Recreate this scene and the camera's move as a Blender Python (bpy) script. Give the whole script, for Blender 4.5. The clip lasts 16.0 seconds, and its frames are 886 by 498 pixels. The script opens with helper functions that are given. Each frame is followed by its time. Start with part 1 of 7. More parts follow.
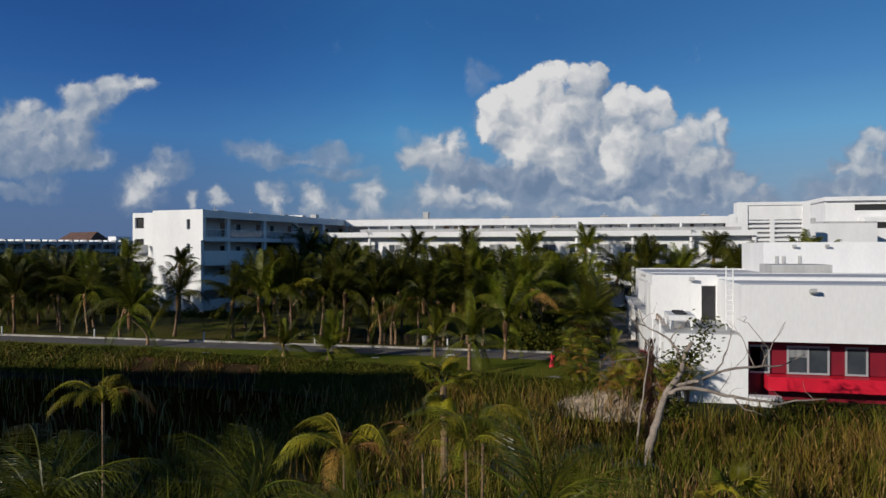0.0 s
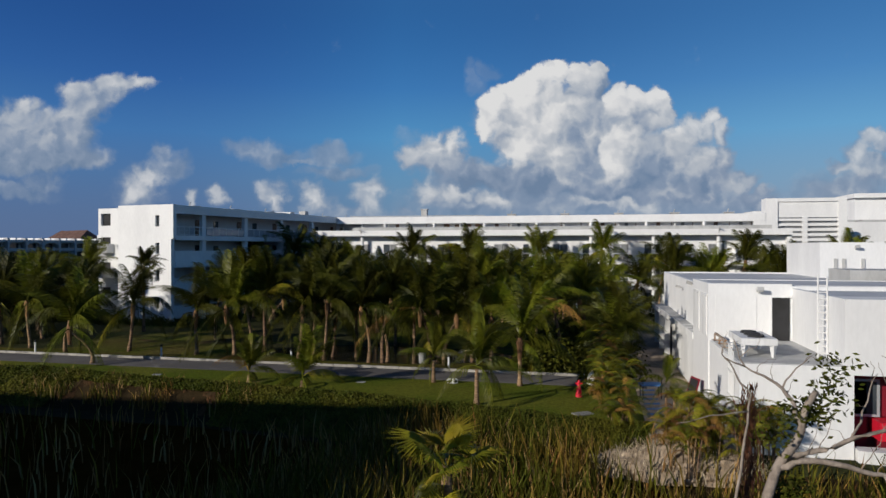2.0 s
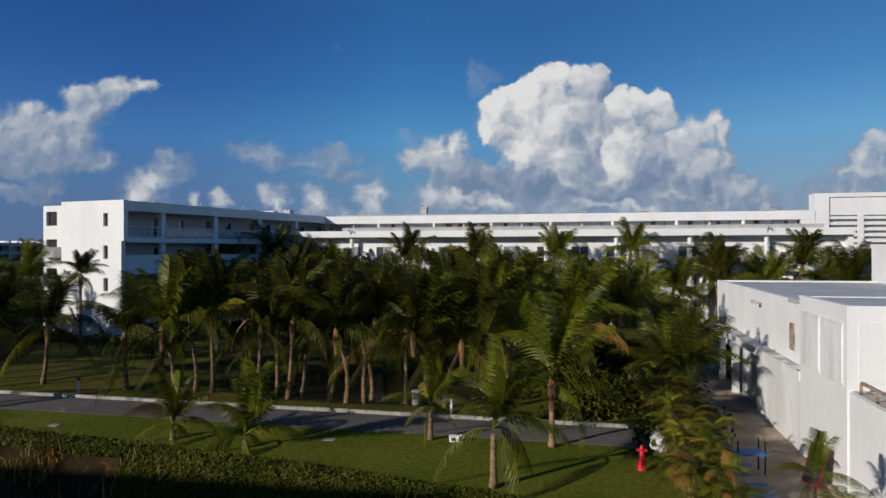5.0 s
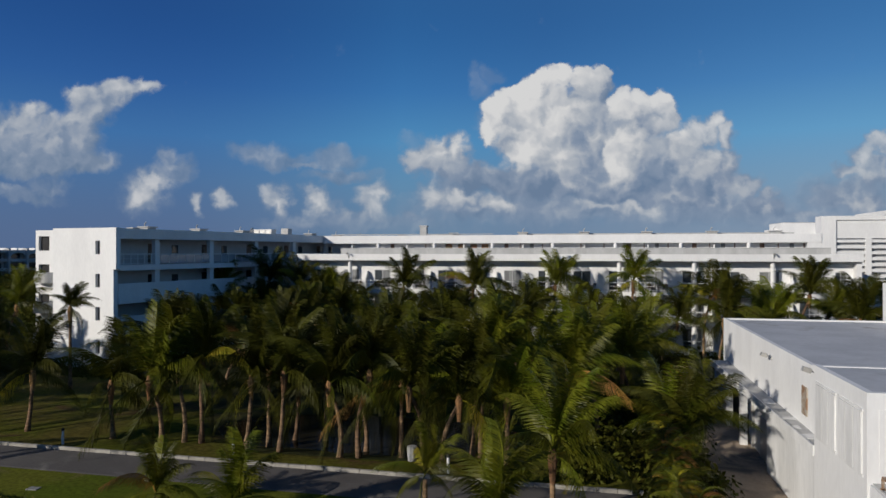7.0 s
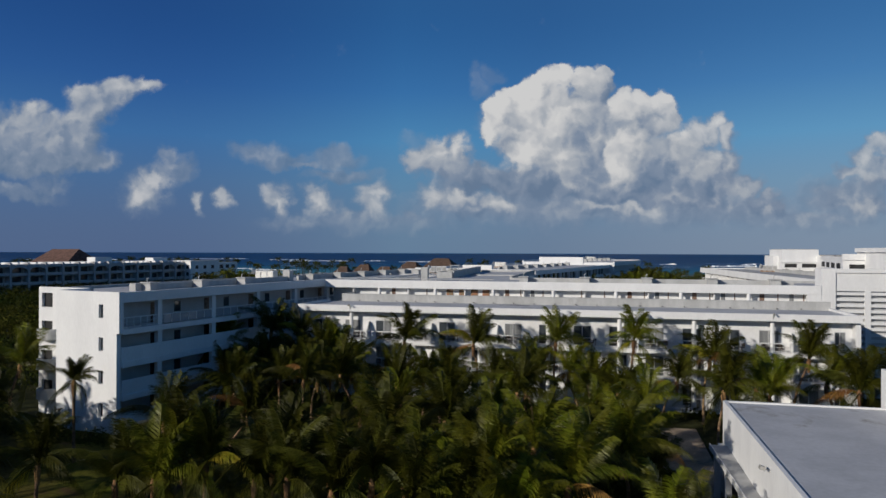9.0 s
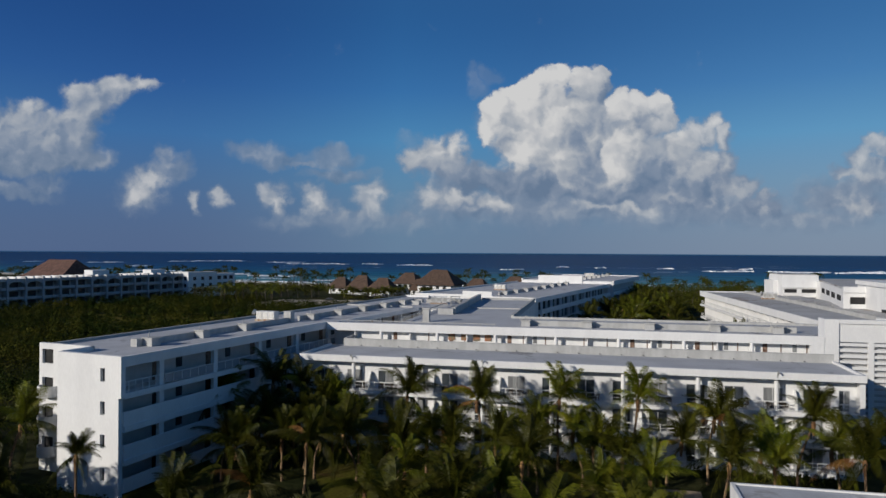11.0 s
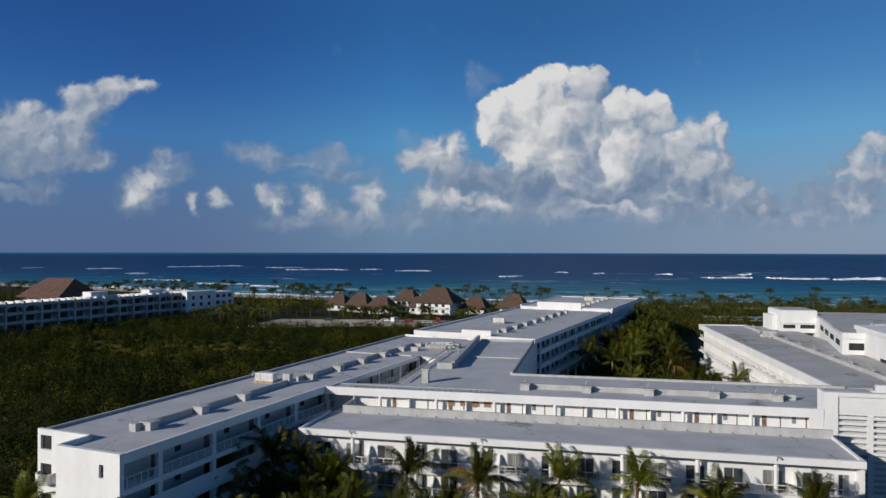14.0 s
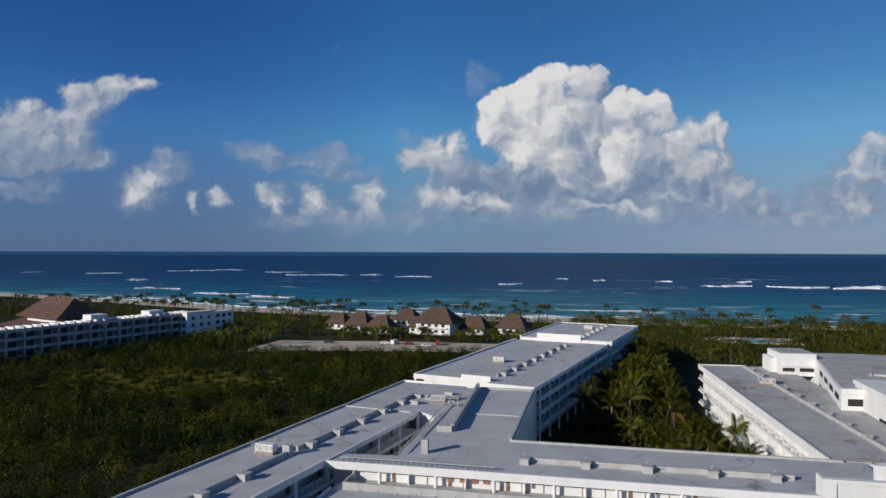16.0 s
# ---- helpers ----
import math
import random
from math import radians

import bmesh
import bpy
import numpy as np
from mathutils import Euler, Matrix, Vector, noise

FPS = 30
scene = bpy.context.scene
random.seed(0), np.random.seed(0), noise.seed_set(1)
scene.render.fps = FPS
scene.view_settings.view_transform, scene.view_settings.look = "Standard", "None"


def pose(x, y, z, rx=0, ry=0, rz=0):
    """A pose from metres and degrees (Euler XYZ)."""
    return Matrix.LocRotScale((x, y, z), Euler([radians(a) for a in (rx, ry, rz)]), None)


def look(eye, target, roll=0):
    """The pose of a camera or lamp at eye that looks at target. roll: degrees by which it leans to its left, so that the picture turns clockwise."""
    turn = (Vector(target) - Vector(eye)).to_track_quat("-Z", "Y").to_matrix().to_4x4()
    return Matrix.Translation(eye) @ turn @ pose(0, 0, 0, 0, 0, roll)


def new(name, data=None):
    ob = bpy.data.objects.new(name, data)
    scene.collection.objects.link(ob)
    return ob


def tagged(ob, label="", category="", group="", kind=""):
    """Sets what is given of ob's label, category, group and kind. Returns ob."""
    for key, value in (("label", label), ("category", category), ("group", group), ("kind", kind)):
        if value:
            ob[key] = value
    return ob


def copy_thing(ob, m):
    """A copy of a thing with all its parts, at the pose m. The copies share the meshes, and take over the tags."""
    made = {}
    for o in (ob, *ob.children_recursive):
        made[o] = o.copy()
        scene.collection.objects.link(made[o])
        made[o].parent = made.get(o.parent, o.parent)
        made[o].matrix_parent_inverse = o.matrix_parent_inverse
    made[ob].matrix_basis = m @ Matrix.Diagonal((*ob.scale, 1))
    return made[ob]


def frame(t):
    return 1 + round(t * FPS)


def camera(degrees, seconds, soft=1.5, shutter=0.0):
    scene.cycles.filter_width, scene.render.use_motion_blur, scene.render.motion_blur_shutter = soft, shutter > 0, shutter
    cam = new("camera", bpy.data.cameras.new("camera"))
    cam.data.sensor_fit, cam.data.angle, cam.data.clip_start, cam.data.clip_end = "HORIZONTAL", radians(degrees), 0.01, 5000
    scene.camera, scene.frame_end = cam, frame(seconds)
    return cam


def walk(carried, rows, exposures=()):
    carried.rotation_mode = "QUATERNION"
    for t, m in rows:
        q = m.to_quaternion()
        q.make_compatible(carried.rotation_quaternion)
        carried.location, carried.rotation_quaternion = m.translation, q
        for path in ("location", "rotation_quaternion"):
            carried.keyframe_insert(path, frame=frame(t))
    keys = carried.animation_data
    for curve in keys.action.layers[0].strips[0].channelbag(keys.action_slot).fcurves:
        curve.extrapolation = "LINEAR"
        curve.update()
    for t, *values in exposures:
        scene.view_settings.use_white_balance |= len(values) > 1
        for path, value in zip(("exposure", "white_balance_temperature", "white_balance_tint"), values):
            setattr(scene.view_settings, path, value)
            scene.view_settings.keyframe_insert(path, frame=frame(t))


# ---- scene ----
cam = camera(65.0, 16.0)
METRES, EYE, TILT, LEAN, TURN = 62.0, 8.0, 0.0, 0.0, 0.0
PATH = [
    (0, (4.051, 3.008, 8.686), (3.622, 4.961, 8.684), -0.1),
    (0.5, (3.526, 5.143, 8.809), (3.098, 7.097, 8.803), -0.1),
    (1, (2.937, 7.537, 8.792), (2.511, 9.491, 8.785), -0.0),
    (1.5, (2.425, 10.013, 8.751), (1.998, 11.967, 8.748), -0.1),
    (2, (1.837, 12.642, 8.781), (1.41, 14.596, 8.777), -0.0),
    (2.5, (1.253, 15.187, 8.658), (0.826, 17.141, 8.659), -0.0),
    (3, (0.718, 17.623, 8.763), (0.29, 19.577, 8.763), -0.0),
    (3.5, (0.183, 19.995, 8.826), (-0.246, 21.948, 8.827), -0.1),
    (6, (-0.965, 26.619, 8.941), (-1.402, 28.57, 8.946), 0.0),
    (6.5, (-0.929, 26.73, 10.082), (-1.366, 28.681, 10.091), 0.1),
    (7, (-0.85, 26.666, 11.546), (-1.289, 28.618, 11.552), -0.0),
    (7.5, (-0.826, 26.557, 12.951), (-1.266, 28.508, 12.961), 0.1),
    (8, (-0.854, 26.41, 14.669), (-1.293, 28.362, 14.675), 0.1),
    (8.5, (-0.827, 26.319, 16.289), (-1.268, 28.27, 16.293), 0.2),
    (9, (-0.865, 26.266, 17.848), (-1.305, 28.217, 17.854), 0.2),
    (11.5, (-1.729, 26.452, 25.64), (-2.159, 28.405, 25.645), 0.3),
    (12, (-1.588, 26.348, 27.266), (-2.019, 28.302, 27.272), 0.2),
    (12.5, (-1.61, 26.391, 28.816), (-2.039, 28.345, 28.822), 0.2),
    (13, (-1.608, 26.458, 30.36), (-2.037, 28.411, 30.365), 0.2),
    (13.5, (-1.64, 26.483, 31.939), (-2.069, 28.437, 31.944), 0.2),
    (14, (-1.704, 26.507, 33.169), (-2.132, 28.461, 33.174), 0.1),
    (14.5, (-1.655, 26.396, 35.099), (-2.082, 28.349, 35.105), 0.1),
    (15, (-1.72, 26.372, 38.033), (-2.147, 28.326, 38.039), 0.2),
    (15.5, (-1.573, 26.336, 40.861), (-2.001, 28.289, 40.866), 0.2),
    (16, (-1.66, 26.324, 43.947), (-2.088, 28.278, 43.95), 0.2),
]
walk(cam, [(t, look(eye, target, roll)) for t, eye, target, roll in PATH],
     exposures=[(0, 0.07), (1, 0.04), (2, 0.12), (3, 0.15), (6, 0.11), (6.5, 0.09), (7, 0.0), (7.5, -0.07), (8.5, -0.13), (9, -0.12), (11.5, -0.09), (12.5, 0.0), (13.5, 0.05), (15, 0.09), (16, 0.1)])

# ---- light ----
SUN_EL, SUN_TO = 19.0, (0.66, 0.75)          # the way in which shadows fall on the ground
sun_dir = Vector((-SUN_TO[0] * math.cos(radians(SUN_EL)), -SUN_TO[1] * math.cos(radians(SUN_EL)), math.sin(radians(SUN_EL)))).normalized()
sun = new("sun", bpy.data.lights.new("sun", "SUN"))
sun.data.energy, sun.data.angle, sun.data.color = 3.85, radians(0.6), (1.0, 0.93, 0.83)
sun.matrix_world = look(sun_dir * 200, (0, 0, 0))
scene.view_settings.exposure = 0.0

world = bpy.data.worlds.new("world")
scene.world = world
world.use_nodes = True
world.cycles.sampling_method, world.cycles.sample_map_resolution = "MANUAL", 256
wt = world.node_tree
wt.nodes.clear()


class Graph:
    """Short hand for node trees."""

    def __init__(self, tree):
        self.t = tree

    def node(self, kind, operation=None):
        n = self.t.nodes.new(kind)
        if operation:
            n.operation = operation
        return n

    def put(self, sock, v):
        if isinstance(v, bpy.types.NodeSocket):
            self.t.links.new(v, sock)
        elif v is not None:
            sock.default_value = v

    def math(self, op, a, b=None, c=None, clamp=False):
        n = self.node("ShaderNodeMath", op)
        n.use_clamp = clamp
        for s, v in zip(n.inputs, (a, b, c)):
            self.put(s, v)
        return n.outputs[0]

    def vec(self, op, a, b=None, scale=None):
        n = self.node("ShaderNodeVectorMath", op)
        self.put(n.inputs[0], a)
        self.put(n.inputs[1], b)
        if scale is not None:
            self.put(n.inputs["Scale"], scale)
        return n.outputs["Value"] if op in ("DOT_PRODUCT", "LENGTH") else n.outputs[0]

    def noise(self, v, scale, detail=4.0, rough=0.55, dist=0.0):
        n = self.node("ShaderNodeTexNoise")
        self.put(n.inputs["Vector"], v)
        n.inputs["Scale"].default_value, n.inputs["Detail"].default_value = scale, detail
        n.inputs["Roughness"].default_value, n.inputs["Distortion"].default_value = rough, dist
        return n

    def mix(self, f, a, b, mode="MIX"):
        n = self.node("ShaderNodeMix")
        n.data_type, n.blend_type = "RGBA", mode
        self.put(n.inputs[0], f)
        self.put(n.inputs[6], a)
        self.put(n.inputs[7], b)
        return n.outputs[2]

    def ramp(self, f, stops):
        n = self.node("ShaderNodeValToRGB")
        self.put(n.inputs[0], f)
        e = n.color_ramp.elements
        while len(e) < len(stops):
            e.new(0.5)
        for k, (p, c) in zip(e, stops):
            k.position, k.color = p, (*c, 1) if len(c) == 3 else c
        return n.outputs[0]

    def smooth(self, v, lo, hi, a=0.0, b=1.0):
        n = self.node("ShaderNodeMapRange")
        n.interpolation_type = "SMOOTHSTEP"
        for s, w in zip(n.inputs[:5], (v, lo, hi, a, b)):
            self.put(s, w)
        return n.outputs[0]


# the clouds, bank by bank: soft puffs (x, y, half width, half height), in pixels of the camera's view
FOCAL = 1230.6
VEIL = [(840, 372, 130, 34), (980, 374, 170, 34), (1130, 372, 190, 36), (1280, 376, 150, 30), (790, 352, 70, 32), (1400, 392, 160, 22), (650, 398, 190, 20), (1500, 350, 90, 44), (1000, 340, 150, 26)]
PALE_BASE = [(862, 362, 44, 20), (1050, 362, 40, 12), (1105, 370, 48, 14), (758, 348, 34, 24), (815, 350, 30, 16)]
BACK_BODY = [(1060, 250, 70, 90), (1120, 280, 86, 66), (1170, 295, 86, 60), (1060, 322, 110, 34), (1190, 335, 110, 26), (1255, 318, 56, 42), (1100, 225, 50, 40)]
RIGHT_TOWER = [(1258, 218, 26, 24), (1232, 238, 40, 30), (1210, 260, 36, 36), (1278, 242, 24, 26), (1240, 290, 44, 40), (1276, 284, 26, 28), (1290, 330, 40, 26), (1320, 330, 30, 26), (1345, 352, 34, 18), (1362, 374, 34, 14)]
CREST = [(1092, 176, 28, 22), (1130, 180, 34, 24), (1160, 188, 30, 28), (1172, 212, 24, 30), (1112, 204, 40, 28), (1145, 222, 40, 24)]
TAIL = [(768, 264, 38, 30), (800, 272, 28, 30), (738, 280, 30, 26), (780, 300, 58, 30), (836, 312, 76, 32), (890, 318, 80, 34), (950, 330, 80, 30), (1010, 336, 70, 26), (1100, 346, 90, 18), (1200, 348, 90, 18)]
MAIN_TOWER = [(984, 136, 34, 28), (944, 156, 38, 32), (1030, 140, 32, 26), (1058, 140, 20, 24), (906, 168, 30, 24), (884, 192, 40, 34), (866, 222, 28, 34), (925, 214, 66, 62), (985, 208, 62, 72), (925, 256, 56, 46), (980, 272, 52, 56), (1012, 306, 42, 40), (1036, 184, 42, 54), (1040, 240, 34, 60)]
FRONT_LOBE = [(1116, 240, 26, 22), (1094, 262, 30, 28), (1086, 290, 26, 34), (1106, 300, 28, 40), (1120, 268, 24, 28)]
WISPS = [(834, 138, 12, 20), (862, 138, 24, 12), (845, 155, 20, 14), (722, 248, 22, 18), (846, 220, 18, 20), (1300, 250, 14, 16)]
WEST = [(36, 212, 34, 26), (10, 250, 60, 54), (84, 248, 54, 44), (132, 232, 44, 50), (142, 168, 34, 26), (152, 194, 38, 34), (178, 168, 36, 26), (206, 158, 40, 22), (250, 148, 32, 15), (60, 286, 100, 28), (130, 284, 60, 26), (-90, 230, 90, 60), (-160, 300, 120, 50)]
GREY_PUFFS = [(284, 276, 14, 18), (304, 300, 26, 18), (448, 268, 36, 15), (488, 280, 42, 12), (524, 291, 34, 6), (586, 282, 36, 13), (600, 308, 44, 10), (30, 346, 50, 12), (76, 330, 30, 10)]
LOW_PUFFS = [(246, 350, 30, 28), (266, 322, 18, 20), (480, 348, 18, 20), (492, 366, 12, 16), (552, 348, 22, 16), (566, 364, 26, 16), (588, 384, 18, 12), (660, 346, 20, 18), (652, 366, 18, 18), (345, 366, 9, 16), (388, 362, 14, 14)]
EAST = [(1512, 272, 34, 24), (1556, 258, 36, 24), (1490, 296, 40, 18), (1545, 300, 60, 30), (1540, 362, 50, 20), (1680, 250, 90, 60), (1760, 310, 120, 50)]


def cloud_group(name, puffs, grow):
    tree = bpy.data.node_groups.new(name, "ShaderNodeTree")
    tree.interface.new_socket("Vector", in_out="INPUT", socket_type="NodeSocketVector")
    tree.interface.new_socket("Density", in_out="OUTPUT", socket_type="NodeSocketFloat")
    g = Graph(tree)
    gi, go = g.node("NodeGroupInput"), g.node("NodeGroupOutput")
    out = None
    for x, y, rx, ry in puffs:
        m = g.node("ShaderNodeMapping")
        m.vector_type = "TEXTURE"
        g.put(m.inputs[0], gi.outputs[0])
        m.inputs["Location"].default_value = ((x - 784) / FOCAL, (446 - y) / FOCAL, 0)
        m.inputs["Scale"].default_value = (rx * grow / FOCAL, ry * grow / FOCAL, 1)
        gr = g.node("ShaderNodeTexGradient")
        gr.gradient_type = "SPHERICAL"
        g.put(gr.inputs[0], m.outputs[0])
        out = gr.outputs["Fac"] if out is None else g.math("SMOOTH_MAX", out, gr.outputs["Fac"], 0.12)
    g.put(go.inputs[0], out)
    return tree


def sky_nodes():
    g = Graph(wt)
    tc = g.node("ShaderNodeTexCoord")
    d = tc.outputs["Generated"]
    sky = g.node("ShaderNodeTexSky")
    sky.sky_type, sky.sun_disc = "NISHITA", False
    sky.sun_elevation, sky.sun_rotation = radians(SUN_EL), math.atan2(sun_dir.x, sun_dir.y)
    sky.altitude, sky.air_density, sky.dust_density, sky.ozone_density = 0, 1.0, 0.6, 2.2
    fwd, right = Vector((-0.2146, 0.9767, 0)), Vector((0.9767, 0.2146, 0))
    f = g.math("MAXIMUM", g.vec("DOT_PRODUCT", d, fwd), 0.02)
    u = g.math("DIVIDE", g.vec("DOT_PRODUCT", d, right), f)
    sep = g.node("ShaderNodeSeparateXYZ")
    g.put(sep.inputs[0], d)
    v = g.math("DIVIDE", sep.outputs[2], f)
    com = g.node("ShaderNodeCombineXYZ")
    g.put(com.inputs[0], u), g.put(com.inputs[1], v)
    p = com.outputs[0]

    def warped(q):
        a = g.vec("SCALE", g.vec("SUBTRACT", g.noise(q, 20.0, 2.0, 0.5).outputs["Color"], (0.5, 0.5, 0.5)), scale=0.050)
        b = g.vec("SCALE", g.vec("SUBTRACT", g.noise(q, 62.0, 4.0, 0.6).outputs["Color"], (0.5, 0.5, 0.5)), scale=0.022)
        return g.vec("ADD", q, g.vec("ADD", a, b))

    def billows(q, scale):
        n = g.node("ShaderNodeTexVoronoi")
        n.feature = "SMOOTH_F1"
        g.put(n.inputs["Vector"], q)
        n.inputs["Scale"].default_value, n.inputs["Detail"].default_value, n.inputs["Roughness"].default_value = scale, 2.0, 0.55
        n.inputs["Smoothness"].default_value = 0.6
        return g.math("SUBTRACT", 0.5, n.outputs["Distance"])

    w0 = warped(p)
    lit = g.vec("ADD", w0, (-0.010, 0.009, 0))
    b0, b1 = billows(w0, 19.0), billows(lit, 19.0)
    relief = g.math("MULTIPLY", g.math("SUBTRACT", b0, b1), 0.62)
    fine = g.noise(p, 70.0, 6.0, 0.62).outputs["Fac"]
    ragged = g.math("ADD", g.math("MULTIPLY", g.math("SUBTRACT", fine, 0.5), 0.16), g.math("MULTIPLY", b0, 0.16))
    low = g.smooth(v, 0.016, 0.066, 0.12, 1.0)
    wide = g.vec("ADD", w0, (-0.030, 0.026, 0))

    def dens(q, group):
        n = g.node("ShaderNodeGroup")
        n.node_tree = group
        g.put(n.inputs[0], q)
        return n.outputs[0]

    def bank(name, puffs, solid, edge, base, gain, lean=(0.0, 0.0, 0.0), sink=(0.0, 0.0, 0.0), grow=1.5):
        """One bank of cloud: how much it covers, and how light it is where it stands to the sun."""
        group = cloud_group(name, puffs, grow)
        d0, d1 = dens(w0, group), dens(wide, group)
        cover = g.math("MULTIPLY", g.smooth(g.math("ADD", d0, ragged), *edge), solid)
        light = g.math("ADD", g.math("ADD", g.math("MULTIPLY", g.math("SUBTRACT", d0, d1), gain), relief), base)
        if lean[2]:
            light = g.math("SUBTRACT", light, g.smooth(u, (lean[0] - 784) / FOCAL, (lean[1] - 784) / FOCAL, 0.0, lean[2]))
        if sink[2]:
            light = g.math("SUBTRACT", light, g.smooth(v, (446 - sink[0]) / FOCAL, (446 - sink[1]) / FOCAL, sink[2], 0.0))
        return cover, light

    crisp, soft, faint = (0.23, 0.46), (0.15, 0.58), (0.06, 0.66)
    banks = [
        bank("veil", VEIL, 0.88, faint, 0.25, 0.14),
        bank("pale_base", PALE_BASE, 0.70, faint, 0.54, 0.30),
        bank("wisps", WISPS, 0.26, faint, 0.36, 0.30),
        bank("west_cloud", WEST, 0.95, soft, 0.36, 0.24, (60, 260, -0.06), (310, 230, 0.22), 1.75),
        bank("grey_puffs", GREY_PUFFS, 0.66, faint, 0.12, 0.20, grow=2.1),
        bank("low_puffs", LOW_PUFFS, 0.85, faint, 0.47, 0.40, grow=2.1),
        bank("east_cloud", EAST, 0.85, soft, 0.42, 0.30, (0, 0, 0.0), (330, 270, 0.12)),
        bank("back_body", BACK_BODY, 0.97, soft, 0.46, 0.28, (1040, 1200, 0.10), (350, 270, 0.22)),
        bank("right_tower", RIGHT_TOWER, 0.92, soft, 0.54, 0.40, (1200, 1360, 0.10), (350, 280, 0.16)),
        bank("crest", CREST, 0.97, crisp, 0.66, 0.45, (1090, 1190, -0.10), (240, 190, 0.26)),
        bank("tail", TAIL, 0.97, soft, 0.52, 0.30, (760, 900, 0.10), (320, 268, 0.30)),
        bank("main_tower", MAIN_TOWER, 1.0, crisp, 0.75, 0.45, (985, 1065, 0.36), (350, 190, 0.10)),
        bank("front_lobe", FRONT_LOBE, 0.92, soft, 0.70, 0.45, (1095, 1140, 0.30), (345, 290, 0.20)),
    ]
    light, clear = None, None
    for cover, shine in banks:
        light = shine if light is None else g.math("ADD", g.math("MULTIPLY", light, g.math("SUBTRACT", 1.0, cover)), g.math("MULTIPLY", shine, cover))
        gap = g.math("SUBTRACT", 1.0, cover)
        clear = gap if clear is None else g.math("MULTIPLY", clear, gap)
    alpha = g.math("MULTIPLY", g.math("SUBTRACT", 1.0, clear), low)
    cloud = g.ramp(light, [(0.0, (0.17, 0.25, 0.38)), (0.30, (0.27, 0.34, 0.46)), (0.60, (0.49, 0.53, 0.59)), (0.85, (0.70, 0.71, 0.73)), (1.0, (0.80, 0.80, 0.80))])
    # air above the sea: the sky's blue, with the grey-blue haze that lies over the water
    el = sep.outputs[2]
    tint = g.mix(1.0, sky.outputs[0], (0.33, 0.58, 0.90, 1), "MULTIPLY")
    haze = g.ramp(g.smooth(el, 0.0, 0.33), [(0.0, (2.75, 4.00, 6.20)), (0.20, (2.25, 4.40, 7.30)), (0.45, (1.50, 4.45, 8.50)), (0.75, (0.80, 2.95, 7.20)), (1.0, (0.46, 2.05, 5.75))])
    haze = g.mix(1.0, haze, g.ramp(g.smooth(u, -0.45, 0.65), [(0.0, (0.60, 0.66, 0.82)), (0.28, (0.94, 1.06, 1.05)), (0.55, (1.03, 1.04, 1.02)), (1.0, (1.50, 1.34, 1.18))]), "MULTIPLY")
    air = g.mix(g.smooth(el, 0.25, 0.55, 0.92, 0.15), tint, haze)
    bg_sky, bg_cloud, bg_sea = g.node("ShaderNodeBackground"), g.node("ShaderNodeBackground"), g.node("ShaderNodeBackground")
    g.put(bg_sky.inputs[0], air), g.put(bg_sky.inputs[1], 0.056)
    g.put(bg_cloud.inputs[0], cloud), g.put(bg_cloud.inputs[1], 0.82)
    g.put(bg_sea.inputs[0], (0.014, 0.058, 0.135, 1)), g.put(bg_sea.inputs[1], 1.0)
    m1, m2 = g.node("ShaderNodeMixShader"), g.node("ShaderNodeMixShader")
    g.put(m1.inputs[0], alpha), g.put(m1.inputs[1], bg_sky.outputs[0]), g.put(m1.inputs[2], bg_cloud.outputs[0])
    # open sea past the last sheet of water
    g.put(m2.inputs[0], g.smooth(el, -0.0042, -0.0022, 1.0, 0.0))
    g.put(m2.inputs[1], m1.outputs[0]), g.put(m2.inputs[2], bg_sea.outputs[0])
    out = g.node("ShaderNodeOutputWorld")
    g.put(out.inputs[0], m2.outputs[0])


sky_nodes()


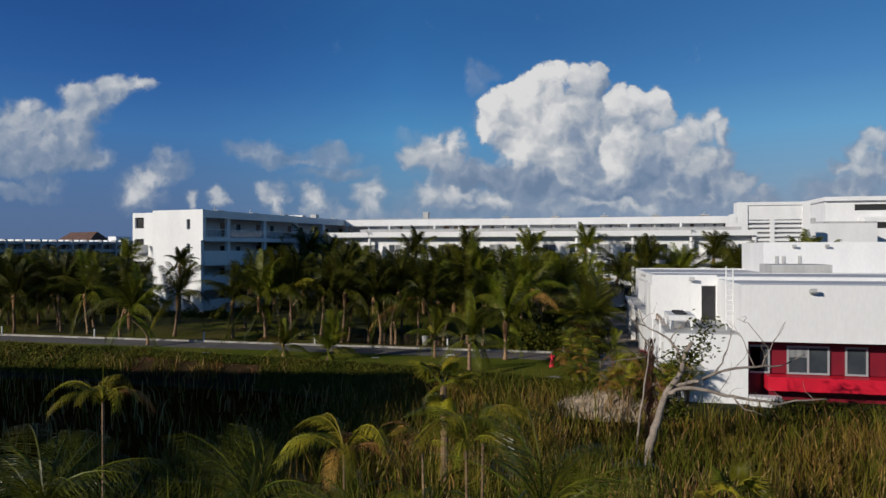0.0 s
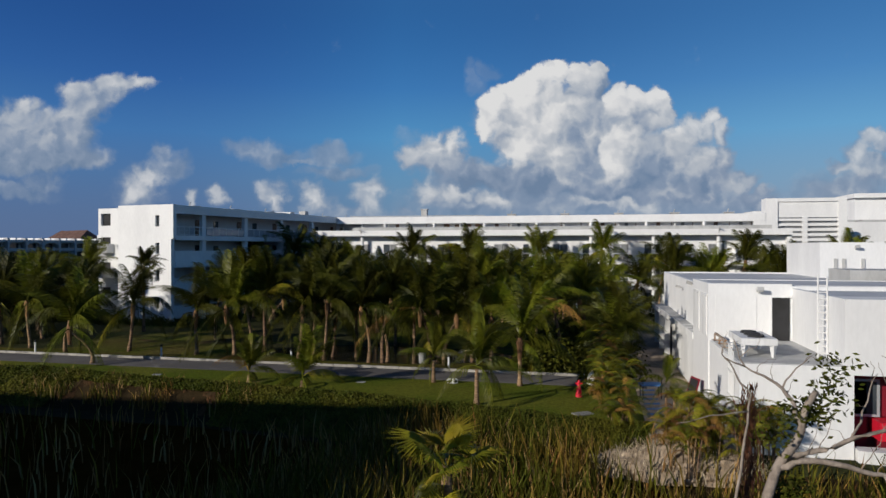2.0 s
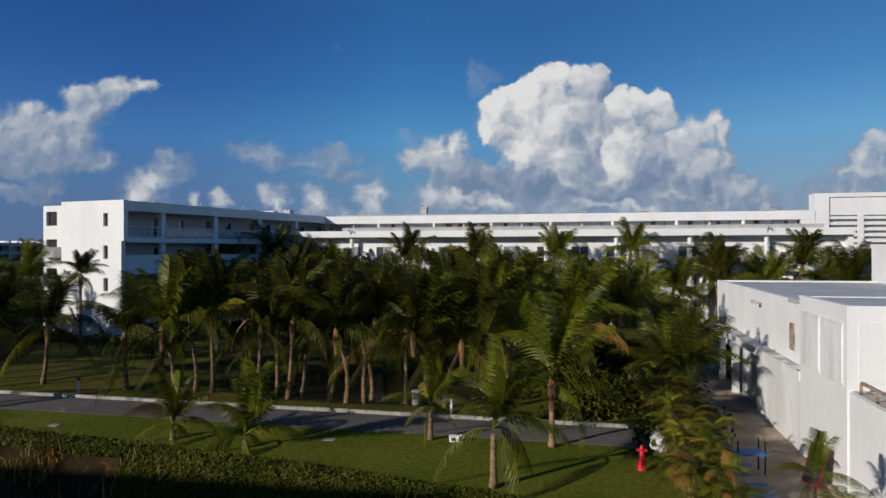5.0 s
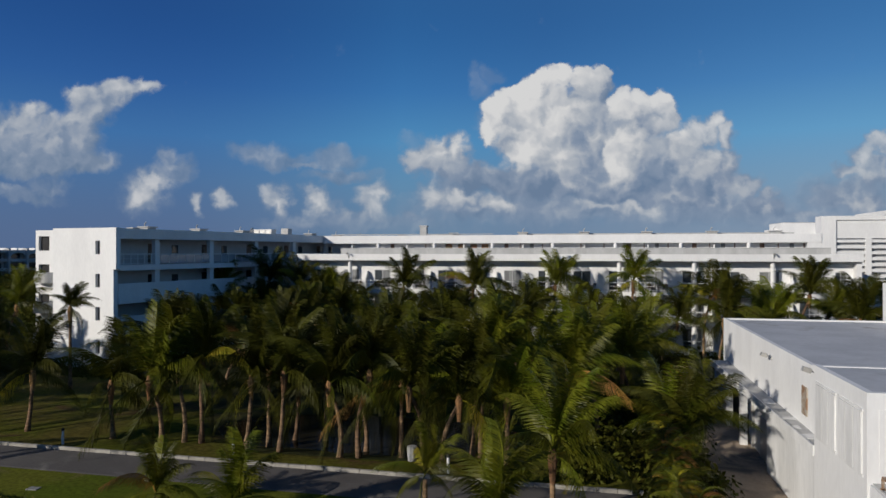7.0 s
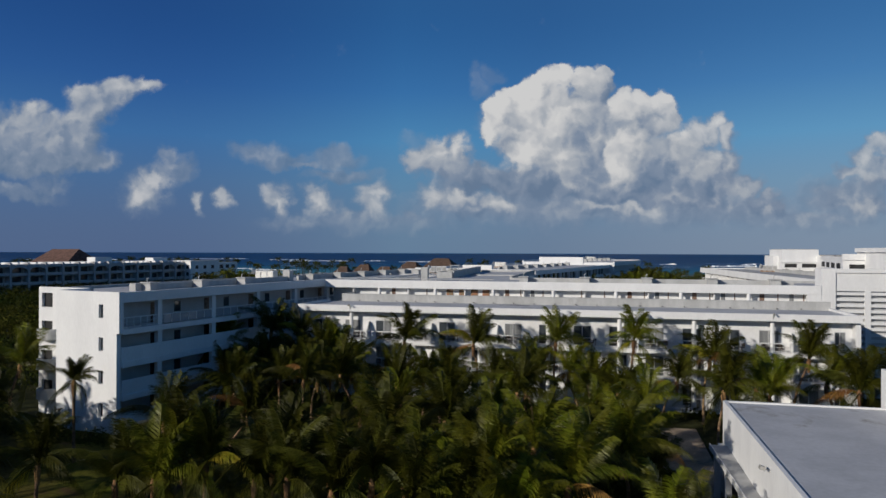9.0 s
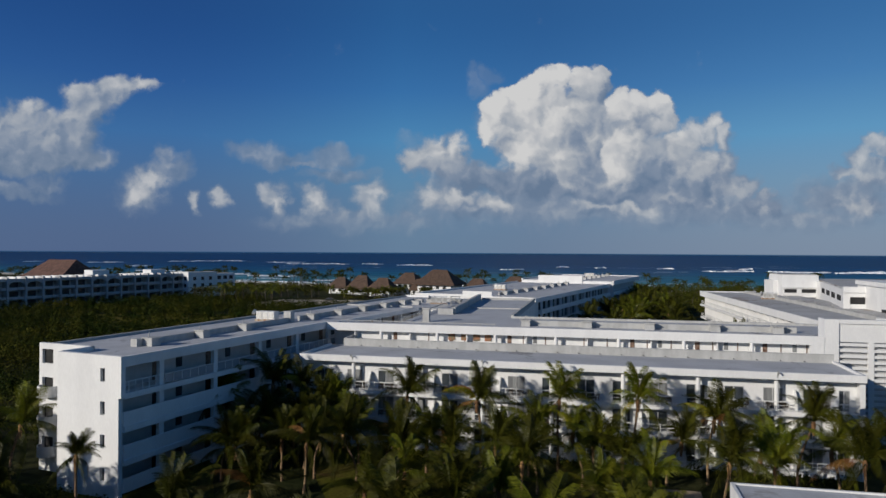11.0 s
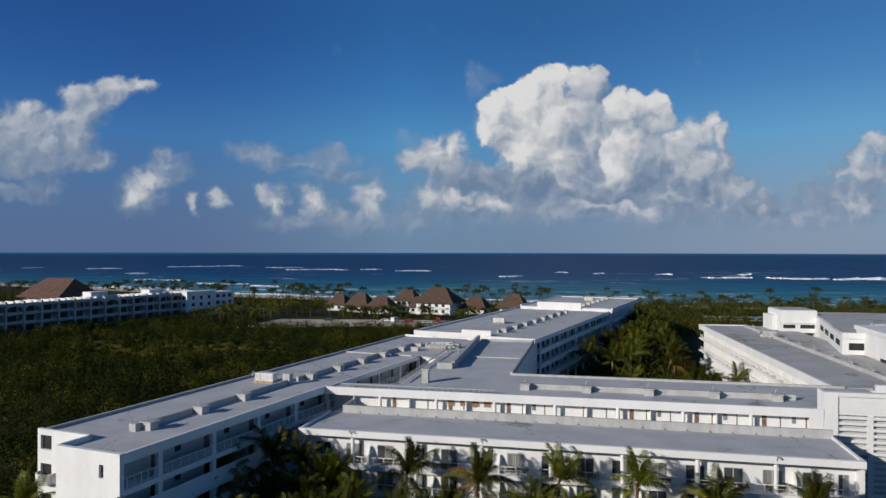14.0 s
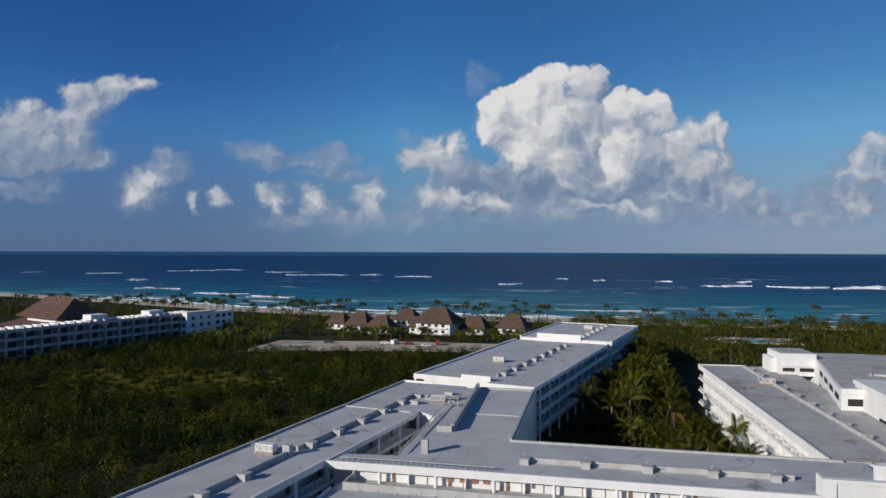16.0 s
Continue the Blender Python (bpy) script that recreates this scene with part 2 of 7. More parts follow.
# ---- materials ----
def material(name, base, rough=0.7, second=None, scale=0.5, detail=5.0, fine=0.0, fine_scale=12.0, bump=0.0, bump_scale=20.0, metal=0.0,
             spread=(0.35, 0.65), object_random=0.0, island_random=0.0, spec=0.3, stain=None, stain_scale=0.15, stain_at=(0.55, 0.75), translucent=0.0, squash=None, crack=None):
    """A surface: base colour with a second colour in patches, stains, fine grain and relief, all in metres."""
    m = bpy.data.materials.new(name)
    m.use_nodes = True
    g = Graph(m.node_tree)
    bsdf, out = m.node_tree.nodes["Principled BSDF"], m.node_tree.nodes["Material Output"]
    geo = g.node("ShaderNodeNewGeometry")
    pos = geo.outputs["Position"]
    if squash:
        pos = g.vec("MULTIPLY", pos, squash)
    col = (*base, 1)
    if second:
        n = g.noise(pos, scale, detail)
        col = g.mix(g.smooth(n.outputs["Fac"], *spread), (*base, 1), (*second, 1))
    if stain:
        n = g.noise(pos, stain_scale, 6.0, 0.65, 0.6)
        col = g.mix(g.smooth(n.outputs["Fac"], *stain_at), col, (*stain, 1))
    if crack:
        wob = g.vec("ADD", pos, g.vec("SCALE", g.noise(pos, 0.5, 5.0, 0.7).outputs["Color"], scale=2.6))
        n = g.node("ShaderNodeTexVoronoi")
        n.feature = "DISTANCE_TO_EDGE"
        g.put(n.inputs["Vector"], wob)
        n.inputs["Scale"].default_value = 0.10
        line = g.math("MULTIPLY", g.smooth(n.outputs["Distance"], 0.003, 0.014, 0.8, 0.0), g.smooth(g.noise(pos, 0.07, 4.0, 0.6).outputs["Fac"], 0.48, 0.58))
        col = g.mix(line, col, (*crack, 1))
    if fine:
        n = g.noise(pos, fine_scale, 3.0)
        k = g.smooth(n.outputs["Fac"], 0.25, 0.75, 1 - fine, 1 + fine)
        h = g.node("ShaderNodeHueSaturation")
        g.put(h.inputs["Value"], k), g.put(h.inputs["Color"], col)
        col = h.outputs[0]
    for amount, src in ((object_random, "object"), (island_random, "island")):
        if amount:
            r = g.node("ShaderNodeObjectInfo").outputs["Random"] if src == "object" else geo.outputs["Random Per Island"]
            h = g.node("ShaderNodeHueSaturation")
            g.put(h.inputs["Value"], g.smooth(r, 0, 1, 1 - amount, 1 + amount))
            g.put(h.inputs["Hue"], g.math("ADD", 0.5, g.math("MULTIPLY", g.math("SUBTRACT", r, 0.5), amount * 0.07)))
            g.put(h.inputs["Color"], col)
            col = h.outputs[0]
    g.put(bsdf.inputs["Base Color"], col)
    bsdf.inputs["Roughness"].default_value, bsdf.inputs["Metallic"].default_value = rough, metal
    bsdf.inputs["Specular IOR Level"].default_value = spec
    if bump:
        n = g.noise(pos, bump_scale, 4.0)
        b = g.node("ShaderNodeBump")
        b.inputs["Strength"].default_value, b.inputs["Distance"].default_value = bump, 0.5 / bump_scale
        g.put(b.inputs["Height"], n.outputs["Fac"])
        g.put(bsdf.inputs["Normal"], b.outputs[0])
    if translucent:
        tr, mx = g.node("ShaderNodeBsdfTranslucent"), g.node("ShaderNodeMixShader")
        g.put(tr.inputs[0], col)
        mx.inputs[0].default_value = translucent
        g.put(mx.inputs[1], bsdf.outputs[0]), g.put(mx.inputs[2], tr.outputs[0]), g.put(out.inputs[0], mx.outputs[0])
    return m


M = {}
M["white"] = material("white_render", (0.765, 0.765, 0.755), 0.75, (0.705, 0.705, 0.70), 0.35, fine=0.03, fine_scale=6, bump=0.08, bump_scale=30, stain=(0.67, 0.67, 0.66), stain_scale=0.4, stain_at=(0.62, 0.95), squash=(1, 1, 0.35))
M["white_old"] = material("weathered_white_paint", (0.72, 0.72, 0.71), 0.8, (0.60, 0.60, 0.59), 0.8, fine=0.06, fine_scale=7, bump=0.1, bump_scale=25, stain=(0.40, 0.39, 0.37), stain_scale=0.9, stain_at=(0.60, 0.85), squash=(1, 1, 0.2))
M["roof"] = material("grey_roof_coating", (0.50, 0.51, 0.53), 0.85, (0.43, 0.44, 0.46), 0.18, fine=0.05, fine_scale=3, bump=0.1, bump_scale=8, stain=(0.27, 0.27, 0.28), stain_scale=0.14, stain_at=(0.61, 0.70), crack=(0.17, 0.165, 0.165))
M["roof_plain"] = material("grey_roof_sheet", (0.49, 0.50, 0.52), 0.85, (0.42, 0.43, 0.45), 0.3, fine=0.05, fine_scale=3, bump=0.1, bump_scale=8, stain=(0.30, 0.29, 0.28), stain_scale=0.22, stain_at=(0.60, 0.72))
M["roof_stained"] = material("stained_roof_coating", (0.47, 0.47, 0.47), 0.85, (0.40, 0.395, 0.385), 0.2, fine=0.06, fine_scale=3, bump=0.1, bump_scale=8, stain=(0.27, 0.215, 0.165), stain_scale=0.09, stain_at=(0.57, 0.68), crack=(0.12, 0.10, 0.085))
M["concrete"] = material("bare_concrete", (0.46, 0.46, 0.45), 0.85, (0.38, 0.38, 0.37), 0.9, fine=0.06, fine_scale=10, bump=0.15, bump_scale=20, stain=(0.28, 0.28, 0.27), stain_scale=0.6, stain_at=(0.58, 0.8), squash=(1, 1, 0.3))
M["cover"] = material("dirty_concrete_cover", (0.27, 0.27, 0.265), 0.9, (0.20, 0.20, 0.19), 3.0, fine=0.12, fine_scale=12)
# greyed below the white render: gallery shade put into the colour
M["recess"] = material("shade_greyed_corridor_render", (0.55, 0.55, 0.55), 0.85, (0.49, 0.49, 0.49), 0.6, fine=0.04)
M["glass"] = material("dark_window_glass", (0.035, 0.045, 0.055), 0.06, (0.06, 0.07, 0.08), 0.5, spec=0.6)
M["curtain"] = material("pale_curtain", (0.26, 0.27, 0.27), 0.5, (0.15, 0.155, 0.16), 5.0, squash=(1, 1, 0.05))
M["frame"] = material("grey_aluminium", (0.42, 0.43, 0.44), 0.45, metal=0.3)
# near black: shade of openings painted on flat plates, and truly dark parts
M["dark"] = material("opening_shade_and_dark_parts", (0.03, 0.03, 0.032), 0.8, (0.02, 0.02, 0.02), 1.0)
M["door"] = material("brown_wood_door", (0.24, 0.16, 0.12), 0.6, (0.12, 0.07, 0.05), 2.0)
M["rail"] = material("white_metal_rail", (0.70, 0.70, 0.69), 0.5)
M["red"] = material("red_paint", (0.62, 0.012, 0.035), 0.45, (0.52, 0.012, 0.03), 0.8, fine=0.04)
M["dark_red"] = material("dark_red_paint", (0.20, 0.010, 0.022), 0.5, (0.16, 0.010, 0.02), 1.0)
M["metal"] = material("weathered_metal", (0.55, 0.55, 0.53), 0.5, (0.42, 0.41, 0.38), 2.0, metal=0.4, fine=0.08)
M["rust"] = material("rusty_steel", (0.28, 0.16, 0.09), 0.8, (0.42, 0.38, 0.32), 3.0, metal=0.2)
M["bark"] = material("palm_bark", (0.27, 0.17, 0.095), 0.9, (0.14, 0.09, 0.055), 3.0, fine=0.25, fine_scale=9, bump=0.6, bump_scale=9, object_random=0.25, squash=(0.4, 0.4, 2.2))
M["vine"] = material("red_brown_dead_vine", (0.30, 0.115, 0.055), 0.9, (0.17, 0.07, 0.04), 3.0, island_random=0.3)
M["bark_dark"] = material("dark_palm_bark", (0.10, 0.085, 0.065), 0.95, (0.06, 0.05, 0.04), 2.0, object_random=0.3, spec=0.05)
M["fibre"] = material("orange_palm_fibre", (0.27, 0.145, 0.06), 0.9, (0.17, 0.095, 0.045), 4.0, fine=0.2, bump=0.5, bump_scale=12, object_random=0.25)
M["frond"] = material("palm_frond", (0.060, 0.074, 0.005), 0.40, (0.128, 0.130, 0.011), 0.8, fine=0.2, fine_scale=3, object_random=0.35, translucent=0.25, spec=0.16)
M["frond_yellow"] = material("yellowing_palm_frond", (0.19, 0.19, 0.014), 0.5, (0.28, 0.22, 0.02), 1.2, spec=0.12, fine=0.2, fine_scale=3, object_random=0.3, translucent=0.25)
# darker copy of the palm frond, the shade of crowded crowns in its colour
M["frond_dark"] = material("shade_toned_palm_frond", (0.028, 0.032, 0.003), 0.48, (0.056, 0.056, 0.006), 0.8, fine=0.2, fine_scale=3, object_random=0.3, translucent=0.12, spec=0.10)
M["frond_young"] = material("glossy_young_palm_frond", (0.070, 0.090, 0.008), 0.30, (0.135, 0.135, 0.012), 1.2, fine=0.15, fine_scale=3, object_random=0.3, translucent=0.3, spec=0.25)
M["frond_dry"] = material("dry_orange_frond", (0.26, 0.135, 0.025), 0.7, (0.19, 0.085, 0.022), 1.2, fine=0.2, fine_scale=3, object_random=0.3, translucent=0.2)
M["leaf"] = material("bush_leaves", (0.034, 0.042, 0.005), 0.55, (0.074, 0.074, 0.010), 0.12, fine=0.25, fine_scale=1.5, island_random=0.35, translucent=0.15, spec=0.06)
M["wood_leaf"] = material("coastal_wood_leaves", (0.042, 0.050, 0.006), 0.6, (0.092, 0.090, 0.012), 0.06, fine=0.45, fine_scale=0.35, island_random=0.3, translucent=0.15, spec=0.06)
M["scrub"] = material("mangrove_scrub_leaves", (0.016, 0.028, 0.003), 0.7, (0.062, 0.060, 0.007), 0.045, fine=0.5, fine_scale=0.30, island_random=0.25, translucent=0.12, spread=(0.40, 0.64), spec=0.06)
M["hedge"] = material("clipped_hedge_leaves", (0.042, 0.052, 0.006), 0.55, (0.080, 0.076, 0.010), 0.3, fine=0.25, fine_scale=3, island_random=0.35, translucent=0.15, spec=0.06)
M["reed"] = material("marsh_reed_blades", (0.070, 0.072, 0.008), 0.6, (0.19, 0.115, 0.022), 0.22, fine=0.2, fine_scale=2, island_random=0.4, translucent=0.2, spread=(0.46, 0.68), spec=0.06)
M["reed_dry"] = material("dry_reed_blades", (0.30, 0.15, 0.045), 0.7, (0.28, 0.20, 0.085), 0.6, island_random=0.35, translucent=0.15, spec=0.06)
M["lawn"] = material("mown_lawn", (0.072, 0.096, 0.008), 0.85, (0.110, 0.114, 0.014), 0.18, fine=0.3, fine_scale=5, bump=0.5, bump_scale=14, stain=(0.15, 0.115, 0.05), stain_scale=0.22, stain_at=(0.60, 0.74), spec=0.06)
M["grove"] = material("shaded_grove_grass", (0.078, 0.086, 0.009), 0.9, (0.085, 0.070, 0.016), 0.16, fine=0.35, fine_scale=3, bump=0.5, bump_scale=10, stain=(0.075, 0.045, 0.022), stain_scale=0.18, stain_at=(0.56, 0.70), spec=0.05)
M["ground"] = material("dark_soil_and_undergrowth", (0.022, 0.028, 0.009), 0.95, (0.045, 0.042, 0.016), 0.05, fine=0.3, fine_scale=0.8, bump=0.6, bump_scale=2, stain=(0.03, 0.035, 0.015), stain_scale=0.02, stain_at=(0.45, 0.65), spec=0.06)
M["mud"] = material("marsh_mud", (0.020, 0.013, 0.005), 0.8, (0.034, 0.023, 0.010), 0.4, fine=0.2, bump=0.4, bump_scale=3, spec=0.06)
M["soil"] = material("bare_brown_soil", (0.085, 0.040, 0.018), 0.95, (0.034, 0.024, 0.012), 0.6, fine=0.2, fine_scale=5, bump=0.6, bump_scale=4, spec=0.06)
M["asphalt"] = material("worn_asphalt", (0.120, 0.110, 0.102), 0.9, (0.090, 0.082, 0.077), 0.25, fine=0.1, fine_scale=9, bump=0.2, bump_scale=40, stain=(0.16, 0.15, 0.135), stain_scale=0.35)
M["kerb"] = material("concrete_kerb", (0.36, 0.34, 0.30), 0.85, (0.27, 0.255, 0.225), 0.8, fine=0.12, fine_scale=6, object_random=0.12)
M["lane"] = material("concrete_lane", (0.42, 0.33, 0.24), 0.9, (0.29, 0.225, 0.165), 0.35, fine=0.1, fine_scale=6, bump=0.15, stain=(0.11, 0.10, 0.09), stain_scale=0.4, stain_at=(0.5, 0.7))
M["sand"] = material("pale_sand", (0.62, 0.55, 0.43), 0.95, (0.52, 0.45, 0.34), 0.1, fine=0.05)
M["gravel"] = material("sandy_gravel_lot", (0.55, 0.48, 0.38), 0.95, (0.45, 0.38, 0.29), 0.06, fine=0.08, stain=(0.30, 0.24, 0.18), stain_scale=0.08)
M["thatch"] = material("grey_brown_thatch", (0.115, 0.075, 0.055), 0.95, (0.075, 0.05, 0.038), 0.9, fine=0.25, fine_scale=2, bump=0.7, bump_scale=3)
M["thatch_red"] = material("red_brown_thatch", (0.150, 0.085, 0.068), 0.95, (0.095, 0.055, 0.042), 0.5, fine=0.25, fine_scale=1.5, bump=0.7, bump_scale=2)
M["wood_dead"] = material("bleached_dead_wood", (0.30, 0.25, 0.205), 0.85, (0.19, 0.155, 0.125), 2.5, fine=0.15, fine_scale=8, bump=0.5, bump_scale=14)


def part(name, bm, mat, parent=None, label=""):
    me = bpy.data.meshes.new(name)
    bm.to_mesh(me)
    bm.free()
    me.materials.append(mat)
    ob = new(name, me)
    if parent:
        ob.parent = parent
    if label:
        ob["label"] = label
    return ob


def soup(name, verts, faces, mat, parent=None, label=""):
    """A mesh from computed corners and faces."""
    me = bpy.data.meshes.new(name)
    me.from_pydata(verts, [], faces)
    me.materials.append(mat)
    ob = new(name, me)
    if parent:
        ob.parent = parent
    if label:
        ob["label"] = label
    return ob


def thing(name, label, category, group="", kind="", at=(0, 0, 0), turn=0.0):
    ob = new(name)
    ob.matrix_world = pose(*at, 0, 0, turn)
    ob.empty_display_size = 0.3
    return tagged(ob, label, category, group, kind)


def box(bm, x0, x1, y0, y1, z0, z1, m=None):
    vs = [Vector(c) for c in ((x0, y0, z0), (x1, y0, z0), (x1, y1, z0), (x0, y1, z0), (x0, y0, z1), (x1, y0, z1), (x1, y1, z1), (x0, y1, z1))]
    b = [bm.verts.new(m @ v if m else v) for v in vs]
    for f in ((3, 2, 1, 0), (4, 5, 6, 7), (0, 1, 5, 4), (1, 2, 6, 5), (2, 3, 7, 6), (3, 0, 4, 7)):
        bm.faces.new([b[i] for i in f])


def boxes(*rows):
    bm = bmesh.new()
    for r in rows:
        box(bm, *r)
    return bm


def prism(pts, z0, z1):
    """An upright block on a plan of any shape, its corners running anticlockwise."""
    bm = bmesh.new()
    lo, hi = [bm.verts.new((x, y, z0)) for x, y in pts], [bm.verts.new((x, y, z1)) for x, y in pts]
    bm.faces.new(lo[::-1]), bm.faces.new(hi)
    for i in range(len(pts)):
        j = (i + 1) % len(pts)
        bm.faces.new((lo[i], lo[j], hi[j], hi[i]))
    return bm


def tube(bm, pts, radii, sides=8):
    """A tapering tube along points."""
    rings = []
    for i, (p, r) in enumerate(zip(pts, radii)):
        p = Vector(p)
        d = (Vector(pts[min(i + 1, len(pts) - 1)]) - Vector(pts[max(i - 1, 0)])).normalized()
        a = d.orthogonal().normalized()
        if abs(d.z) > 0.3:
            a = (Vector((1, 0, 0)) - d * d.x).normalized()
        b = d.cross(a)
        rings.append([bm.verts.new(p + (a * math.cos(k * math.tau / sides) + b * math.sin(k * math.tau / sides)) * r) for k in range(sides)])
    for r0, r1 in zip(rings, rings[1:]):
        for k in range(sides):
            bm.faces.new((r0[k], r0[(k + 1) % sides], r1[(k + 1) % sides], r1[k]))
    bm.faces.new(rings[0][::-1]), bm.faces.new(rings[-1])
    return bm


def split(name, pieces, mat, parent=None, label=""):
    """One part for each box."""
    for b in pieces:
        part(name, boxes(b), mat, parent, label)


# ---- ground, water, road ----
def strip(name, rows, mat, label, category, kind="structure"):
    """A sheet between rows of points with as many points each."""
    vs, fs, n = [], [], len(rows[0])
    for r in rows:
        vs += r
    for i in range(len(rows) - 1):
        for k in range(n - 1):
            fs.append((i * n + k, i * n + k + 1, (i + 1) * n + k + 1, (i + 1) * n + k))
    return tagged(soup(name, vs, fs, mat), label, category, kind=kind)


def hedge_y(x):
    """The line of the hedge's front foot, along x."""
    return 47.2 + max(0.0, (3.0 - x)) * 0.24 - max(0.0, -x - 12) * 0.10 - max(0.0, -x - 34) * 0.06


def shore_y(x):
    d = max(0.0, -x - 100)
    return 484 + (0.0011 * d * d if d < 200 else min(44 + (d - 200) * 0.30, 160))


def marsh_depth(x, y):
    d = min(hedge_y(min(x, 4)) - 0.2 - y, y - (-60), 60 + 0 * x - abs(x + 40) + 60)
    if x > 4:
        d = min(d, 43.0 - y + 0.0 * x, 44 - y)
    return 1.5 * max(0.0, min(1.0, d / 2.4))


def ground_height(x, y):
    z = -marsh_depth(x, y)
    pond = math.hypot((x + 15) / 11.0, (y - 70.0) / 5.2)
    if pond < 1.25:
        z -= 0.6 * max(0.0, min(1.0, (1.25 - pond) / 0.4))
    return z


xs = sorted(set([-4900, -2500, -1200, -700, -400, -250, -180] + list(range(-140, 61, 4)) + [80, 120, 200, 350, 600, 1200, 2500, 4900]))
ys = sorted(set([-900, -400, -200, -120] + list(range(-70, 40, 3)) + list(range(40, 60)) + list(range(61, 100, 3)) + [110, 130, 160, 200, 260, 330, 400]))
rows = [[(x, y, ground_height(x, y) - 0.5 * marsh_depth(x, y)) for x in xs] for y in ys]
rows.append([(x, shore_y(x) - 30, 0.3) for x in xs])
rows.append([(x, shore_y(x), -0.45) for x in xs])
rows.append([(x, shore_y(x) + 60, -3.5) for x in xs])
strip("ground", rows, M["ground"], "dark soil and undergrowth of the flat coast", "ground")
rows = [[(x, shore_y(x) + d, z) for x in xs if -1300 < x < 1300] for d, z in ((-34, 0.31), (-18, 0.34), (-6, -0.1), (5, -0.52))]
strip("beach", rows, M["sand"], "pale sand beach along the shore", "beach")


def sea_material():
    m = bpy.data.materials.new("sea_water")
    m.use_nodes = True
    g = Graph(m.node_tree)
    bsdf = m.node_tree.nodes["Principled BSDF"]
    pos = g.node("ShaderNodeNewGeometry").outputs["Position"]
    sep = g.node("ShaderNodeSeparateXYZ")
    g.put(sep.inputs[0], pos)
    wob = g.noise(g.vec("MULTIPLY", pos, (0.35, 1, 1)), 0.012, 5.0, 0.6).outputs["Fac"]
    far = g.math("ADD", sep.outputs[1], g.math("MULTIPLY", g.math("SUBTRACT", wob, 0.5), 420))
    depth = g.smooth(far, 480, 1500)
    deep = g.ramp(depth, [(0.0, (0.050, 0.260, 0.310)), (0.10, (0.018, 0.170, 0.260)), (0.28, (0.008, 0.100, 0.215)), (0.55, (0.005, 0.064, 0.180)), (1.0, (0.006, 0.050, 0.150))])
    streak = g.noise(g.vec("MULTIPLY", pos, (0.22, 1, 1)), 0.055, 9.0, 0.78).outputs["Fac"]
    col = g.mix(g.smooth(streak, 0.44, 0.60, 0.0, 0.72), deep, (0.004, 0.034, 0.090, 1))
    pale = g.noise(g.vec("MULTIPLY", pos, (0.10, 1, 1)), 0.022, 6.0, 0.7).outputs["Fac"]
    col = g.mix(g.smooth(pale, 0.58, 0.78, 0.0, 0.30), col, (0.03, 0.15, 0.26, 1))
    # surf: broken white lines on the reef and along the beach
    bands = g.noise(g.vec("MULTIPLY", pos, (0.0042, 0.0085, 1)), 1.0, 3.0, 0.6, 0.3).outputs["Fac"]
    rag = g.noise(g.vec("MULTIPLY", pos, (0.050, 0.066, 1)), 1.0, 7.0, 0.72).outputs["Fac"]
    mixd = g.math("ADD", g.math("MULTIPLY", rag, 0.62), g.math("MULTIPLY", bands, 0.62))
    reef = g.math("MULTIPLY", g.smooth(far, 620, 840), g.smooth(far, 1600, 1150))
    foam = g.math("MULTIPLY", g.smooth(mixd, 0.735, 0.775, 0.0, 0.55), reef)
    nearb = g.math("MULTIPLY", g.smooth(sep.outputs[1], 680, 560), g.smooth(g.noise(g.vec("MULTIPLY", pos, (0.022, 0.070, 1)), 1.0, 5.0, 0.65, 0.4).outputs["Fac"], 0.57, 0.63))
    foam = g.math("MAXIMUM", foam, nearb)
    col = g.mix(foam, col, (0.93, 0.94, 0.95, 1))
    g.put(bsdf.inputs["Base Color"], col)
    bsdf.inputs["Roughness"].default_value = 0.55
    bsdf.inputs["Specular IOR Level"].default_value = 0.12
    return m


M["sea"] = sea_material()
rows = [[(x, min(shore_y(x) if abs(x) < 3000 else 600, 700) + d if d < 600 else d, -0.40) for x in xs] for d in (-4, 20, 700, 1500, 3000, 4950)]
strip("sea", rows, M["sea"], "deep blue sea with white surf on a reef", "sea")


# breakers on the reef and before the beach: (x, y, length), each a ragged ridge of foam
BREAKERS = [(-813, 1276, 46), (-787, 1320, 44), (-755, 1370, 56), (-588, 1277, 60), (-480, 1156, 92), (-384, 1184, 30), (-1028, 1129, 14), (-870, 1115, 46),
            (-290, 1133, 60), (-500, 719, 22), (-465, 716, 34), (-362, 652, 52), (-296, 620, 44), (-209, 547, 20), (93, 1058, 24), (205, 1073, 18),
            (161, 950, 56), (241, 946, 74), (300, 934, 60), (-51, 1114, 16), (330, 972, 40), (4, 1068, 14), (-110, 930, 30), (-640, 900, 40)]
rnd = random.Random(17)
vs, fs = [], []


def breaker(x, y, length, width):
    """A ridge of white water: thick in the middle, torn at its ends, with loose patches of foam behind it."""
    n = max(8, int(length / 2.2))
    i0 = len(vs)
    for k in range(n + 1):
        f = k / n
        thick = width * (0.15 + math.sin(math.pi * f) ** 0.7) * rnd.uniform(0.2, 1.2)
        yy = y + width * (0.5 * math.sin(f * 5 + x) + rnd.uniform(-0.15, 0.15))
        px = x + (f - 0.5) * length
        vs.extend([(px, yy - thick * 0.4, -0.32), (px, yy, 0.1 + 0.05 * width * rnd.random()), (px, yy + thick, -0.30)])
        if k:
            a = i0 + 3 * k
            fs.extend([(a - 3, a, a + 1, a - 2), (a - 2, a + 1, a + 2, a - 1)])


